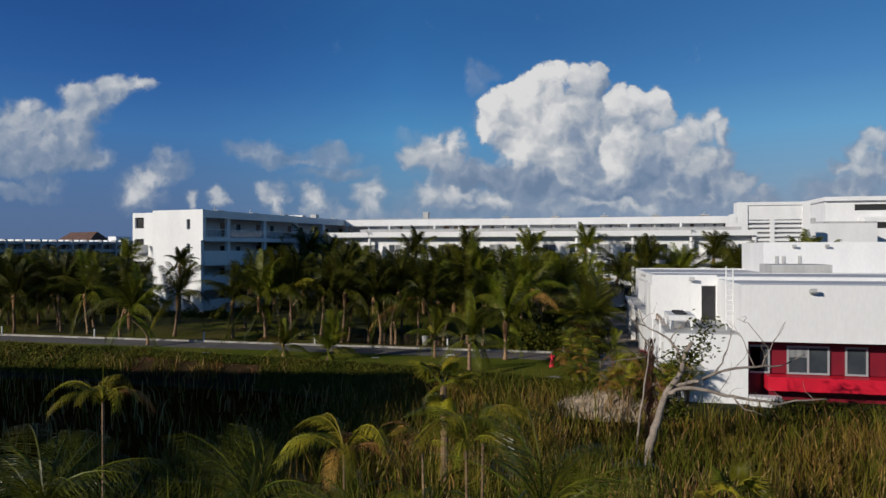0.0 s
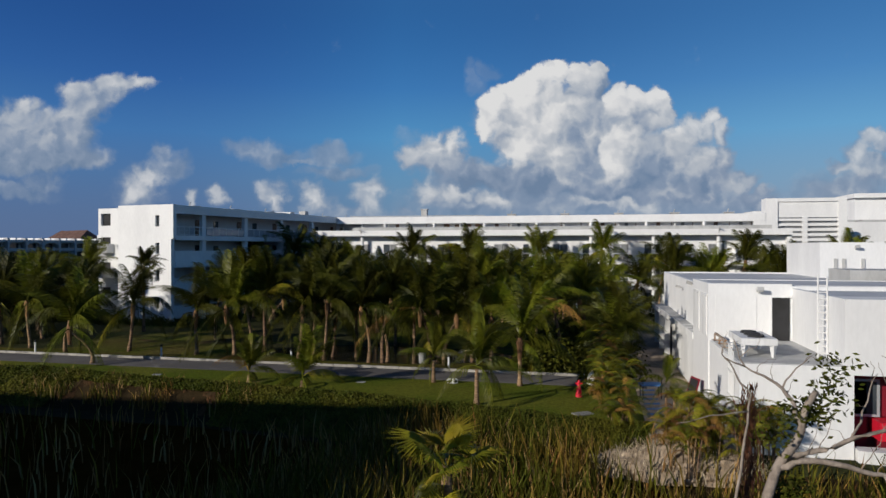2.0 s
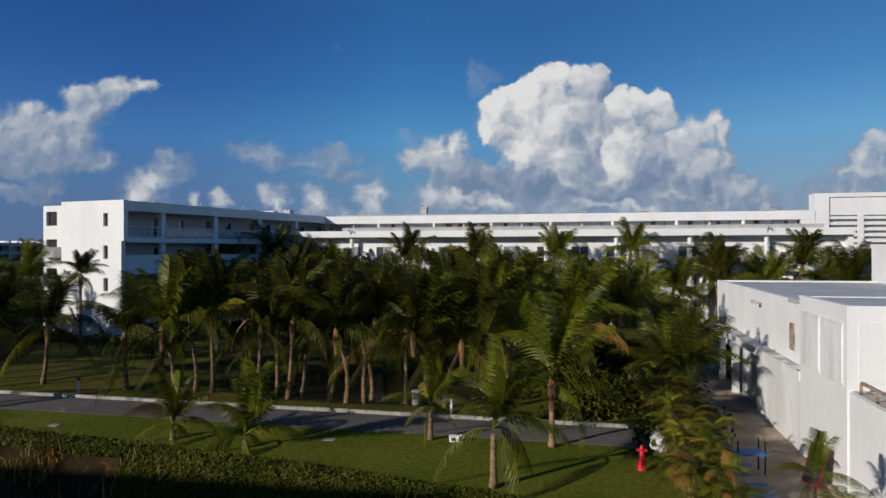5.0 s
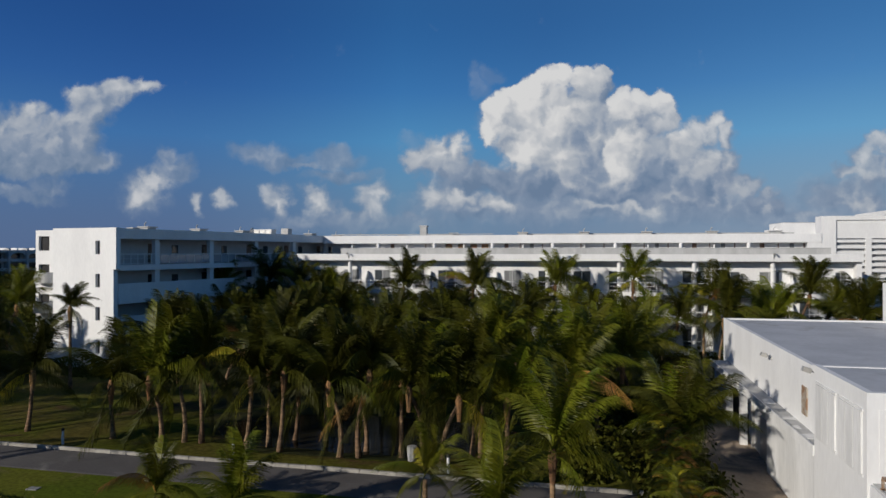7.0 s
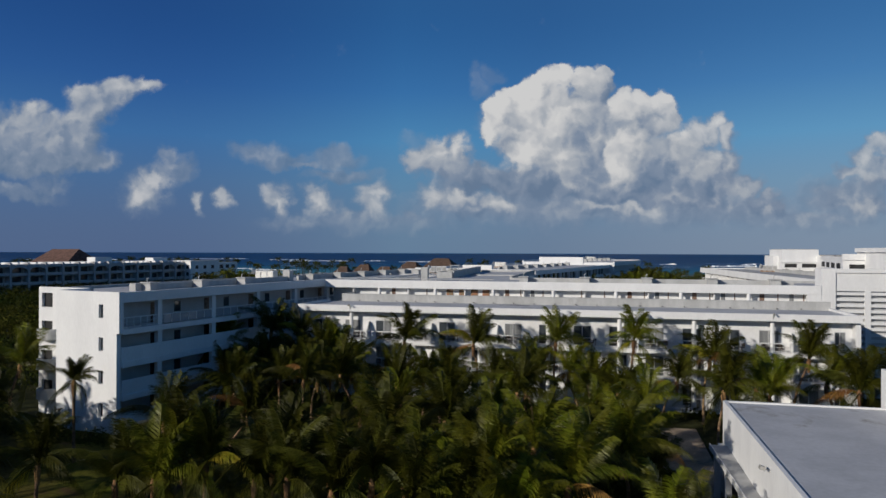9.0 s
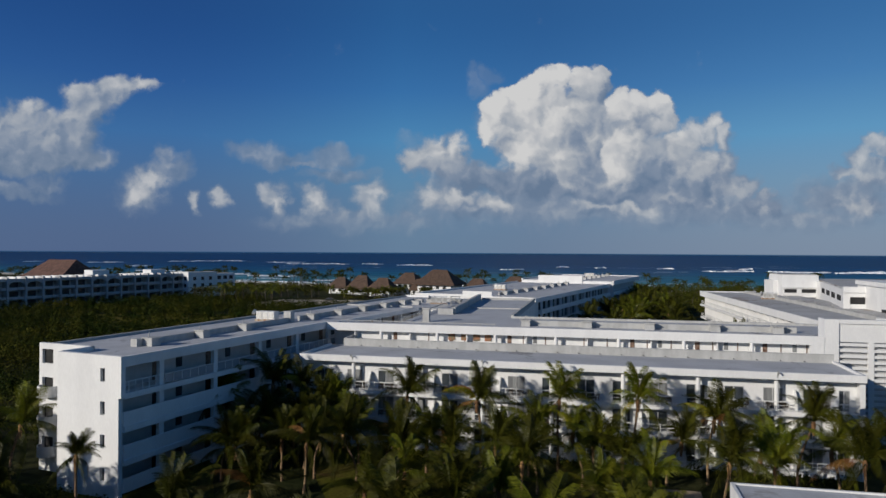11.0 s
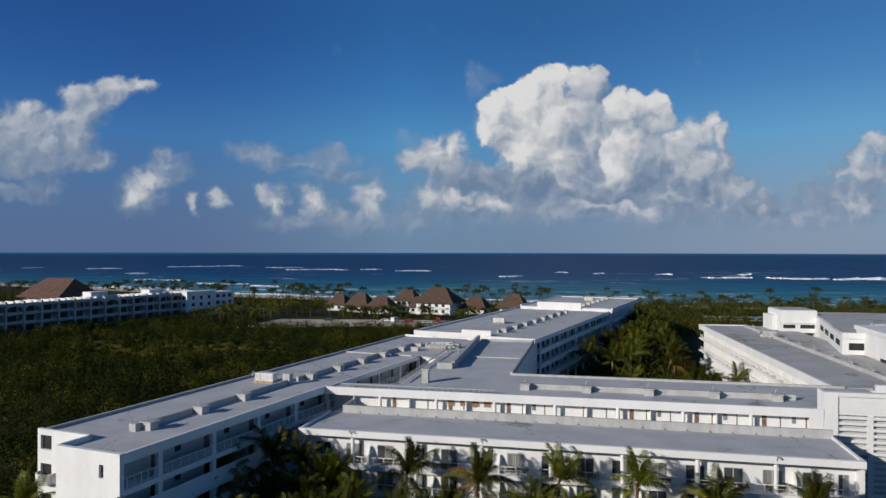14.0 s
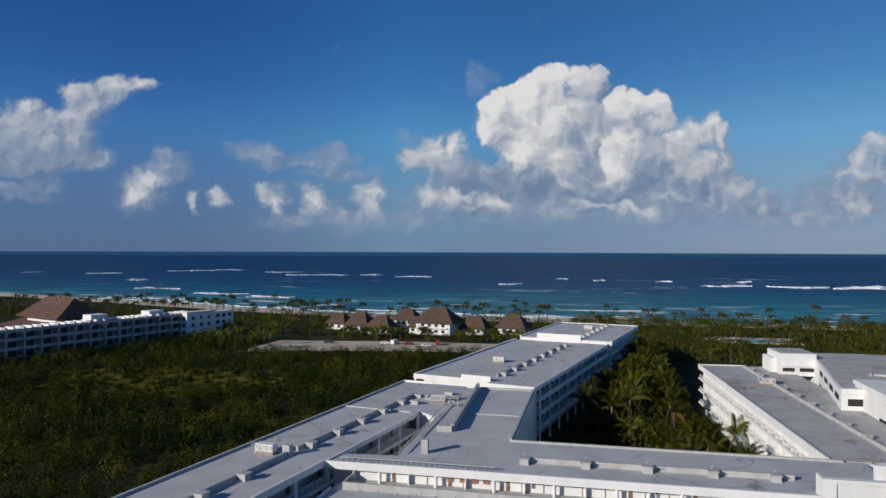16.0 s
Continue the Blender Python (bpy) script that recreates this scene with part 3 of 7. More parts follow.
for x, y, length in BREAKERS:
    breaker(x, y, length, 30.0 if y > 800 else 11.0)
    for k in range(3):
        breaker(x + rnd.uniform(-0.6, 0.6) * length, y + rnd.uniform(-6, 14), length * rnd.uniform(0.15, 0.5), 12.0 if y > 800 else 5.0)
for k in range(46):
    x = -430 + 10 * k + rnd.uniform(-3, 3)
    breaker(x, shore_y(x) + 5 + 3 * math.sin(x * 0.05), 13, 4.5)
    if rnd.random() < 0.45:
        breaker(x, shore_y(x) + 18 + 6 * math.sin(x * 0.03), rnd.uniform(8, 22), 2.2)
M["foam"] = material("white_foam", (0.86, 0.88, 0.89), 0.9, (0.70, 0.76, 0.80), 0.15, fine=0.1, fine_scale=0.6)
tagged(soup("surf", vs, fs, M["foam"]), "ragged white breakers on the reef and the beach", "surf", kind="stuff")


def water_material():
    m = material("still_dark_water", (0.010, 0.011, 0.008), 0.15, (0.016, 0.014, 0.009), 0.4, spec=0.04, bump=0.02, bump_scale=3)
    return m


M["water"] = water_material()
bm = bmesh.new()
bm.faces.new([bm.verts.new((-15 + 12.6 * math.cos(a), 70.0 + 6.0 * math.sin(a) * (1 + 0.15 * math.sin(3 * a)), -0.34)) for a in [k * math.tau / 40 for k in range(40)]])
tagged(part("pond", bm, M["water"]), "still dark pond under the palms", "pond", kind="structure")
bm = bmesh.new()
bm.faces.new([bm.verts.new((x, y, -1.36)) for x, y in ((-75, -20), (12, -20), (12, 40), (2, 44), (-20, 48), (-75, 50))])
M["bog"] = material("black_bog_water", (0.034, 0.013, 0.002), 0.9, (0.048, 0.020, 0.004), 0.5, bump=0.3, bump_scale=2, spec=0.0)
tagged(part("marsh_water", bm, M["bog"]), "dark brown standing water between the marsh reeds", "water", kind="structure")

M["clearing"] = material("dry_meadow_grass", (0.072, 0.072, 0.010), 0.95, (0.125, 0.100, 0.020), 0.06, fine=0.3, fine_scale=0.9, bump=0.4, bump_scale=2, spec=0.04)
bm = bmesh.new()
bm.faces.new([bm.verts.new((-140 + 46 * math.cos(a) * (1 + 0.12 * math.sin(5 * a)), 232 + 27 * math.sin(a) * (1 + 0.15 * math.cos(3 * a)), 0.12)) for a in [k * math.tau / 60 for k in range(60)]])
tagged(part("meadow", bm, M["clearing"]), "yellow-green grassy clearing in the scrub", "meadow", kind="structure")

mx = list(range(-90, 25, 3))
strip("marsh_bed", [[(x, -30 + (hedge_y(min(x, 4)) - 0.3 + 30) * f if x < 6 else -30 + 72.5 * f, 0.03 + ground_height(x, -30 + (hedge_y(min(x, 4)) - 0.3 + 30) * f if x < 6 else -30 + 72.5 * f)) for x in mx] for f in [1 - (1 - k / 40) ** 2 for k in range(41)]], M["mud"], "dark wet mud of the marsh", "marsh")

# lawns on both sides of the road
lx = [-140, -110, -90, -75] + list(range(-66, 5, 3)) + [4.6]
strip("lawn", [[(x, hedge_y(min(x, 4)) + 0.9, 0.0) for x in lx], [(x, 0.5 * (hedge_y(min(x, 4)) + 58.2 - 0.012 * (x + 4)), 0.05) for x in lx], [(x, 57.35 - 0.014 * (x + 4), 0.04) for x in lx]], M["lawn"], "mown lawn between the hedge and the road", "lawn")


def grove_z(x, y):
    z = ground_height(x, y) + 0.03
    return z + 0.10 * math.sin(x * 0.21 + y * 0.13) * min(1, max(0, (y - 63) / 4))


gx = [-140, -110, -90, -75] + list(range(-66, 6, 2)) + [5.0]
gy = [60.95, 61.6] + [63 + 1.5 * k for k in range(29)] + [107]
strip("grove_lawn", [[(x, y - (0.014 * (x + 4) if y < 62 else 0), grove_z(x, y) if y > 62 else 0.05) for x in gx] for y in gy], M["grove"], "shaded uneven grass under the palm grove", "lawn")
rx = [-160, -120, -90, -70, -50, -35, -20, -8, 0, 5]
strip("road", [[(x, y0 - 0.014 * (x + 4), z) for x in rx] for y0, z in ((57.30, 0.02), (57.5, 0.06), (59.1, 0.09), (60.6, 0.06), (60.8, 0.02))], M["asphalt"], "narrow grey asphalt service road", "road")
strip("lane", [[(x, y, 0.055) for x in (4.3, 6.0, 7.4, 8.6)] for y in (44, 50, 56, 64, 72, 84, 100)], M["lane"], "stained concrete lane beside the service building", "lane")
bays = new("parking_marks", None)
tagged(bays, "faded blue painted hatching on the concrete lane", "road marking", kind="structure")
M["blue_paint"] = material("faded_blue_paint", (0.07, 0.17, 0.36), 0.8, (0.16, 0.20, 0.27), 2.0)
for k in range(6):
    bm = bmesh.new()
    y = 50.2 + k * 1.25
    bm.faces.new([bm.verts.new(p) for p in ((4.5, y, 0.061), (5.4, y + 0.25, 0.061), (5.4, y + 0.75, 0.061), (4.5, y + 0.5, 0.061))])
    part("stripe", bm, M["blue_paint"], bays)


# ---- the hotel ----
FLOORS = (0.6, 3.8, 7.0)          # of the wings' storeys below the top one
STOREY = 3.2


def window_unit(parent, x, y, z, w, h, two=True, curtain=0.35, turn=0.0):
    """A sliding window in the plane y, facing -y: frame, panes and a drawn curtain behind."""
    t = 0.06
    win = part("window", boxes((-w / 2, w / 2, -0.05, 0.03, 0, t), (-w / 2, w / 2, -0.05, 0.03, h - t, h), (-w / 2, -w / 2 + t, -0.05, 0.03, t, h - t), (w / 2 - t, w / 2, -0.05, 0.03, t, h - t), *([(-t / 2, t / 2, -0.06, 0.03, t, h - t)] if two else [])), M["frame"], parent)
    win.matrix_local = pose(x, y, z, 0, 0, turn)
    for s in ((-1, 1) if two else (0,)):
        half = w / 4 if two else w / 2
        pane = part("pane", boxes((s * half - half + 0.06, s * half + half - 0.06, -0.012, 0.0, t, h - t)), M["curtain"] if (s == 1 and curtain > 0.45) or (s == -1 and curtain > 0.75) else M["glass"], win)
    return win


def rail(parent, x0, x1, y, z, m=None, h=1.05, posts=3, name="balcony_rail"):
    """A white metal balcony rail along x: a hand rail with its posts and bottom bar."""
    ob = part(name, boxes((x0, x1, y - 0.04, y + 0.04, z + h - 0.09, z + h)), M["rail"], parent)
    if m:
        ob.matrix_local = m
    part("bar", boxes((x0, x1, y - 0.02, y + 0.02, z + 0.12, z + 0.17)), M["rail"], ob)
    part("bar", boxes((x0, x1, y - 0.015, y + 0.015, z + h * 0.55, z + h * 0.55 + 0.03)), M["rail"], ob)
    for k in range(posts):
        x = x0 + (x1 - x0) * (k + 0.5) / posts
        part("post", boxes((x - 0.035, x + 0.035, y - 0.035, y + 0.035, z, z + h - 0.09)), M["rail"], ob)
    return ob


# front wing: three storeys of rooms under a deep roof terrace, and a set-back top storey
front = thing("hotel_wing", "long white hotel wing with balconies and a set-back top storey", "hotel", group="hotel wings")
X0, X1 = -37.6, 26.0
part("wall", boxes((X0, X1, 108.5, 121.0, 0, 10.5)), M["white"], front)
part("roof", boxes((X0 + 0.3, X1 - 0.3, 107.4, 117.1, 10.5, 10.92)), M["roof"], front, "flat grey coated terrace roof")
split("eave", ((X0, X1, 106.9, 107.4, 10.42, 11.2), (X0, X0 + 0.3, 107.4, 117, 10.42, 11.2), (X1 - 0.3, X1, 107.4, 117, 10.42, 11.2)), M["white"], front)
split("terrace_wall", ((-35.6, 25.9, 117.0, 117.25, 10.9, 11.9), (-35.6, 25.9, 116.95, 117.3, 11.86, 11.95), (-35.6, -35.35, 117.25, 121, 10.9, 11.95)), M["concrete"], front, "stained bare concrete parapet")
part("end_wall", boxes((X1 - 0.5, X1, 107.4, 121, 0.0, 10.42)), M["white"], front)
part("end_wall", boxes((X0, X0 + 0.4, 107.4, 108.5, 0, 10.42)), M["white"], front)
for z in FLOORS:
    part("balcony_slab", boxes((X0 + 0.4, X1 - 0.5, 107.15, 108.5, z - 0.5, z)), M["white"], front)
pill = [-30.75 + 8.02 * k for k in range(8)]
ps = [X0 + 0.2] + pill
for k, x in enumerate(pill[:-1]):
    bm = bmesh.new()
    tube(bm, [(x, 107.55, 0), (x, 107.55, 10.45)], [0.24, 0.24], 10)
    part("pillar", bm, M["white"], front)
for fl, z in enumerate(FLOORS):
    for k in range(16):
        xa = -34.76 + 4.01 * k - 2.0
        xb = xa + 4.01
        if xb > X1 - 0.4:
            xb = X1 - 0.5
        if xb - xa < 2.0:
            continue
        xa = max(xa, X0 + 0.45)
        c = 0.5 * (xa + xb)
        window_unit(front, c - 0.15, 108.5, z + 0.02, min(2.0, (xb - xa) * 0.5), 2.25, True, random.random())
        rail(front, xa + 0.14, xb - 0.14, 107.3, z)
        if k % 2 == 1 and k < 15:
            bm = bmesh.new()
            m = [bm.verts.new((xb - s, y, zz)) for s in (0.07, -0.07) for y, zz in ((108.5, z), (107.42, z), (107.42, z + 1.1), (108.1, z + 2.1), (108.5, z + 2.1))]
            bm.faces.new(m[:5]), bm.faces.new(m[9:4:-1])
            for a in range(5):
                b = (a + 1) % 5
                bm.faces.new((m[a], m[a + 5], m[b + 5], m[b]))
            part("balcony_divider", bm, M["white"], front)
# top storey behind the terrace
part("top_storey_wall", boxes((-35.3, 25.8, 121.5, 121.9, 10.9, 12.65)), M["white"], front)
part("fascia", boxes((-39.4, 25.8, 120.2, 120.6, 12.62, 13.72)), M["white"], front)
part("terrace_floor", boxes((-35.3, 25.8, 117.25, 121.5, 10.88, 10.94)), M["concrete"], front)
part("soffit", boxes((-38.0, 25.8, 120.6, 121.5, 12.64, 12.735)), M["white_old"], front)
part("upper_end_wall", boxes((24.2, 25.8, 120.25, 120.65, 10.94, 12.62)), M["white"], front)
for k in range(7):
    x = -31.3 + 8.13 * k
    bm = bmesh.new()
    tube(bm, [(x, 120.42, 10.94), (x, 120.42, 12.63)], [0.24, 0.24], 12)
    part("column", bm, M["white"], front)
    for j, (dx, w, mt) in enumerate(((1.5, 0.55, "door"), (3.6, 0.12, "door"), (5.0, 0.5, "curtain"), (6.6, 0.12, "door"))):
        if random.random() < 0.75:
            part("door" if mt == "door" else "window", boxes((x + dx, x + dx + w, 121.46, 121.52, 10.95 if mt == "door" else 11.5, 12.55)), M[mt], front)
    part("terrace_divider", boxes((x - 4.1, x - 3.95, 120.7, 121.5, 10.94, 12.62)), M["white"], front)
M["painting"] = material("orange_wall_painting", (0.32, 0.15, 0.085), 0.7, (0.20, 0.16, 0.10), 2.5, spread=(0.4, 0.6))
for x in (-21.8, -20.0, -18.3, -16.7):
    part("wall_panel", boxes((x, x + 0.95, 121.42, 121.48, 11.6, 12.5)), M["painting"], front, "orange painted wall panel")
for x in (-30.7, -14.6, 17.3):
    bm = bmesh.new()
    tube(bm, [(x, 106.95, 10.6), (x, 106.7, 11.25), (x, 106.5, 11.32), (x, 106.25, 11.2)], [0.05, 0.05, 0.09, 0.11], 6)
    part("flood_lamp", bm, M["metal"], front)
for k in range(22):
    x = -33 + 2.65 * k
    part("drain_spout", boxes((x - 0.05, x + 0.05, 116.8, 117.0, 11.0, 11.1)), M["dark"], front)

# roof slab over the front wing and the block behind it
main_roof = [(-39.3, 120.6), (25.8, 120.6), (25.8, 122.96), (36.5, 122.96), (36.5, 137.6), (-14.7, 137.6), (-14.7, 178.4), (-30.2, 178.8), (-30.2, 126.2), (-39.0, 125.4)]
part("upper_body", prism([(-39.3, 123.2), (36.5, 123.2)] + main_roof[4:], 0.0, 12.735), M["white"], front)
part("upper_roof", prism(main_roof, 12.74, 13.3), M["roof"], front, "flat grey coated roof with stains")
split("roof_kerb", ((-14.7, 33.6, 137.3, 137.65, 13.3, 13.62), (-15.0, -14.6, 137.65, 178.4, 13.3, 13.8), (-26.4, -14.7, 178.1, 178.5, 13.3, 13.7), (-24.8, -14.9, 154.4, 154.65, 13.3, 13.5)), M["concrete"], front)
part("vent_wall", boxes((-11.4, 24.4, 127.0, 127.4, 13.3, 14.05)), M["concrete"], front, "low concrete wall along the roof")
bm = bmesh.new()
rot = Matrix.Translation((-25.2, 141.6, 0)) @ Matrix.Rotation(radians(2.6), 4, "Z")
box(bm, -0.3, 0.3, 0, 37.0, 13.3, 14.5, rot)
box(bm, -2.6, 0, -0.6, 0.6, 13.3, 14.3, rot)
part("parapet", bm, M["concrete"], front)
# the roof that joins both wings past the light well
part("link_body", prism([(-34.3, 155.0), (-30.2, 151.0), (-30.2, 178.8), (-30.6, 178.9)], 0.0, 13.0), M["white"], front)
part("link_roof", prism([(-34.5, 154.9), (-30.2, 150.9), (-30.2, 178.8), (-30.6, 178.9)], 13.0, 13.306), M["roof"], front)


def vent(parent, x, y, z, turn=0.0, big=1.0):
    """A boxed roof vent with a sloping back and a short pipe."""
    bm = bmesh.new()
    p = [(-0.65, -0.9), (0.65, -0.9), (0.65, 0.5), (-0.65, 0.5)]
    lo = [bm.verts.new((a * big, b * big, 0)) for a, b in p]
    hi = [bm.verts.new((a * big * 0.92, b * big * 0.9, 0.85 * big)) for a, b in p]
    bm.faces.new(lo[::-1]), bm.faces.new(hi)
    for i in range(4):
        j = (i + 1) % 4
        bm.faces.new((lo[i], lo[j], hi[j], hi[i]))
    box(bm, -0.75 * big, 0.75 * big, -1.0 * big, 0.55 * big, 0.85 * big, 0.97 * big)
    tube(bm, [(-0.1, 0.1, 0.95 * big), (-0.1, 0.1, 1.3 * big), (0.1, 0.1, 1.45 * big)], [0.06, 0.06, 0.08], 7)
    ob = part("roof_vent", bm, M["concrete"], parent)
    ob.matrix_local = pose(x, y, z, 0, 0, turn)
    return ob


for x in (-11.5, -2.9, 5.5, 14.0, 21.9):
    vent(front, x, 126.6, 13.3)
part("chimney", boxes((-27.2, -26.2, 128.0, 128.9, 13.3, 15.3), (-27.3, -26.1, 127.9, 129.0, 15.2, 15.4)), M["concrete"], front)
bm = bmesh.new()
for k in range(26):
    x = -37.6 + 0.88 * k
    box(bm, x - 0.03, x + 0.03, 121.9, 121.96, 13.3, 13.9)
    box(bm, x - 0.03, x + 0.03, 121.9, 122.4, 13.3, 13.38)
box(bm, -37.8, -15.2, 121.85, 122.0, 13.86, 13.96)
part("roof_railing", bm, M["concrete"], front)
bm = bmesh.new()
rot = Matrix.Translation((-30.1, 126.3, 0))
for k in range(34):
    box(bm, -0.03, 0.03, k * 1.0 - 0.03, k * 1.0 + 0.03, 13.3, 13.95, rot)
box(bm, -0.08, 0.08, 0, 33.5, 13.88, 14.0, rot)
part("roof_railing", bm, M["concrete"], front)

# stair tower with louvres at the end of the front wing
tower = thing("stair_tower", "white stair tower with horizontal louvres", "tower")
TX0, TX1, TY0, TY1, TZ = 25.82, 36.5, 120.3, 131.0, 15.85
split("wall", ((TX0, 27.45, TY0, TY0 + 0.9, 0, TZ), (35.4, TX1, TY0, TY0 + 0.9, 0, TZ), (27.45, 35.4, TY0, TY0 + 0.9, 15.35, TZ), (TX0, TX0 + 0.35, TY0 + 0.9, 122.9, 0, TZ), (TX1 - 0.35, TX1, TY0 + 0.9, 122.9, 0, TZ)), M["white"], tower)
part("panel", boxes((27.47, 35.38, TY0 + 0.2, TY0 + 0.4, 13.1, 15.33)), M["white"], tower)
part("post", boxes((30.75, 31.4, TY0 + 0.12, TY0 + 0.5, 0, 13.1)), M["white"], tower)
for k in range(14):
    z = 12.6 - 0.72 * k
    for xa, xb in ((27.46, 30.74), (31.41, 35.39)):
        part("louvre", boxes((xa, xb, TY0 + 0.18, TY0 + 0.46, z, z + 0.36)), M["white"], tower)
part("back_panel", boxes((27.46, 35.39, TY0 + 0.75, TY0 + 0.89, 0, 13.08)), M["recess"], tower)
part("roof_wall", boxes((35.0, 36.4, 129.6, 130.2, 13.3, 15.3)), M["white"], tower)

# left wing, turned a little against the front wing
M["panel_glass"] = material("pale_balustrade_glass", (0.34, 0.37, 0.40), 0.12, (0.28, 0.31, 0.34), 0.6, spec=0.5)
LW = thing("hotel_wing", "white hotel wing with a blank sunlit end wall and shaded galleries", "hotel", group="hotel wings", at=(-46.0, 84.4, 0), turn=-9.67)
LEN = 97.0
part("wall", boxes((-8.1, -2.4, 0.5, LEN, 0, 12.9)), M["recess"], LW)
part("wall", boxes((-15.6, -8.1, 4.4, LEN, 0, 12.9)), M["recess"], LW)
# end wall with its slit windows
cuts = [0.0] + [z for f in (2.0, 5.2, 8.4, 11.6) for z in (f - 0.35, f + 0.95)] + [13.8]
for a, b in zip(cuts[0::2], cuts[1::2]):
    part("spandrel", boxes((-2.35, -1.75, 0, 0.5, a, b)), M["white"], LW)
part("end_wall", boxes((-8.1, -2.35, 0, 0.5, 0, 13.8)), M["white"], LW)
part("end_wall", boxes((-1.75, 0.0, 0, 0.5, 0, 13.8)), M["white"], LW)
for f in (2.0, 5.2, 8.4, 11.6):
    part("window", boxes((-2.35, -1.75, 0.3, 0.42, f - 0.35, f + 0.95)), M["glass"], LW)
part("end_wall_upper", boxes((-0.02, 0.35, -0.03, 0.5, 9.8, 13.8)), M["white"], LW)
split("roof", ((-8.1, 0.0, 0.5, LEN, 12.9, 13.3), (-15.5, -8.1, 4.5, LEN, 12.9, 13.3)), M["roof"], LW, "flat grey coated roof with dark stains")
# grey concrete stands in for the shade on this parapet's inner face
part("outer_parapet", boxes((-15.8, -15.4, 4.4, LEN, 12.9, 13.62)), M["concrete"], LW)
split("parapet", ((-8.35, -8.1, 0.5, 4.4, 12.9, 13.8), (-15.4, -8.1, LEN - 0.3, LEN, 13.3, 13.75)), M["white"], LW)
split("fascia", ((0.0, 0.35, 0.5, 37.0, 12.75, 13.75), (0.0, 0.3, 37.0, 69.0, 12.75, 13.5)), M["white"], LW)
for z in (3.8, 7.0, 10.2):
    part("gallery_slab", boxes((-2.4, 0.3, 0.5, 70, z - 0.55, z)), M["white"], LW)
for z in (0.6, 3.8, 7.0):
    part("gallery_parapet", boxes((0.0, 0.15, 0.5, 70, z, z + 1.4)), M["white"], LW)
for k in range(9):
    u = 5.4 + 8.1 * k
    part("column", boxes((-0.35, 0.1, u - 0.3, u + 0.3, 0, 12.9)), M["white"], LW)
    if u < 62:
        part("top_rail", boxes((0.06, 0.14, u + 0.35, u + 7.75, 11.2, 11.28)), M["rail"], LW)
        for j in range(6):
            part("glass_panel", boxes((0.09, 0.11, u + 0.42 + 1.22 * j, u + 1.58 + 1.22 * j, 10.3, 11.15)), M["panel_glass"], LW)
            part("rail_post", boxes((0.07, 0.13, u + 1.6 + 1.22 * j, u + 1.65 + 1.22 * j, 10.2, 11.2)), M["rail"], LW)
    for fl, z in enumerate((0.6, 3.8, 7.0, 10.2)):
        # lower doors near black, the galleries' deep shade painted into them
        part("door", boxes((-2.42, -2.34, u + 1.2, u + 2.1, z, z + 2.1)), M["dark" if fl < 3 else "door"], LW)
        part("window", boxes((-2.42, -2.34, u + 4.6, u + 5.5, z + 0.9, z + 2.0)), M["glass"], LW)
rail(LW, 0.7, 5.0, -0.1, 10.2, Matrix.Rotation(radians(90), 4, "Z"), 1.1, 5, "gallery_rail")
# set-back outer part with open bays and rounded balconies
part("end_wall", boxes((-13.7, -8.1, 4.0, 4.4, 0, 13.8)), M["white"], LW)
part("corner_pier", boxes((-15.8, -15.35, 4.0, 4.4, 0, 13.8)), M["white"], LW)
for a, b in ((0, 2.0), (3.7, 5.2), (6.9, 8.4), (10.1, 11.6), (13.15, 13.8)):
    part("spandrel", boxes((-15.35, -13.7, 4.0, 4.4, a, b)), M["white"], LW)
# flat dark panel behind the bays, painted as the shade within
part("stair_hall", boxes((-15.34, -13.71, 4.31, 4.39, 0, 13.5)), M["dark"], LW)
for z in (1.8, 5.0, 8.2):
    bm = bmesh.new()
    n = 12
    arc = [(-14.3 + 1.2 * math.cos(a) * 1.0, 4.0 - 1.1 * math.sin(a)) for a in [math.pi * k / n for k in range(n + 1)]]
    outer = [bm.verts.new((x, y, zz)) for zz in (z - 0.1, z + 1.05) for x, y in arc]
    inner = [bm.verts.new((-14.3 + (x + 14.3) * 0.92, 4.0 + (y - 4.0) * 0.92, zz)) for zz in (z + 0.1, z + 1.05) for x, y in arc]
    k1 = n + 1
    for k in range(n):
        bm.faces.new((outer[k], outer[k + 1], outer[k1 + k + 1], outer[k1 + k]))
        bm.faces.new((inner[k + 1], inner[k], inner[k1 + k], inner[k1 + k + 1]))
        bm.faces.new((outer[k1 + k], outer[k1 + k + 1], inner[k1 + k + 1], inner[k1 + k]))
    bm.faces.new(outer[:k1]), bm.faces.new(inner[:k1][::-1])
    part("balcony", bm, M["white"], LW, "rounded white balcony")
split("vent_wall", ((-6.9, -6.5, 9.0, 37.2, 13.3, 14.0), (-6.9, -6.5, 40.0, 84.0, 13.3, 14.0), (-7.2, -6.3, 8.3, 9.3, 13.3, 14.15), (-7.4, -6.2, 37.2, 38.2, 13.3, 14.9)), M["concrete"], LW, "low concrete wall along the roof")
for k in range(9):
    if k != 3:
        vent(LW, -5.9, 9.8 + 8.15 * k, 13.3, 90, 1.0)
part("roof_step", boxes((-15.4, -1.0, 69.2, 69.45, 13.3, 13.55)), M["concrete"], LW)

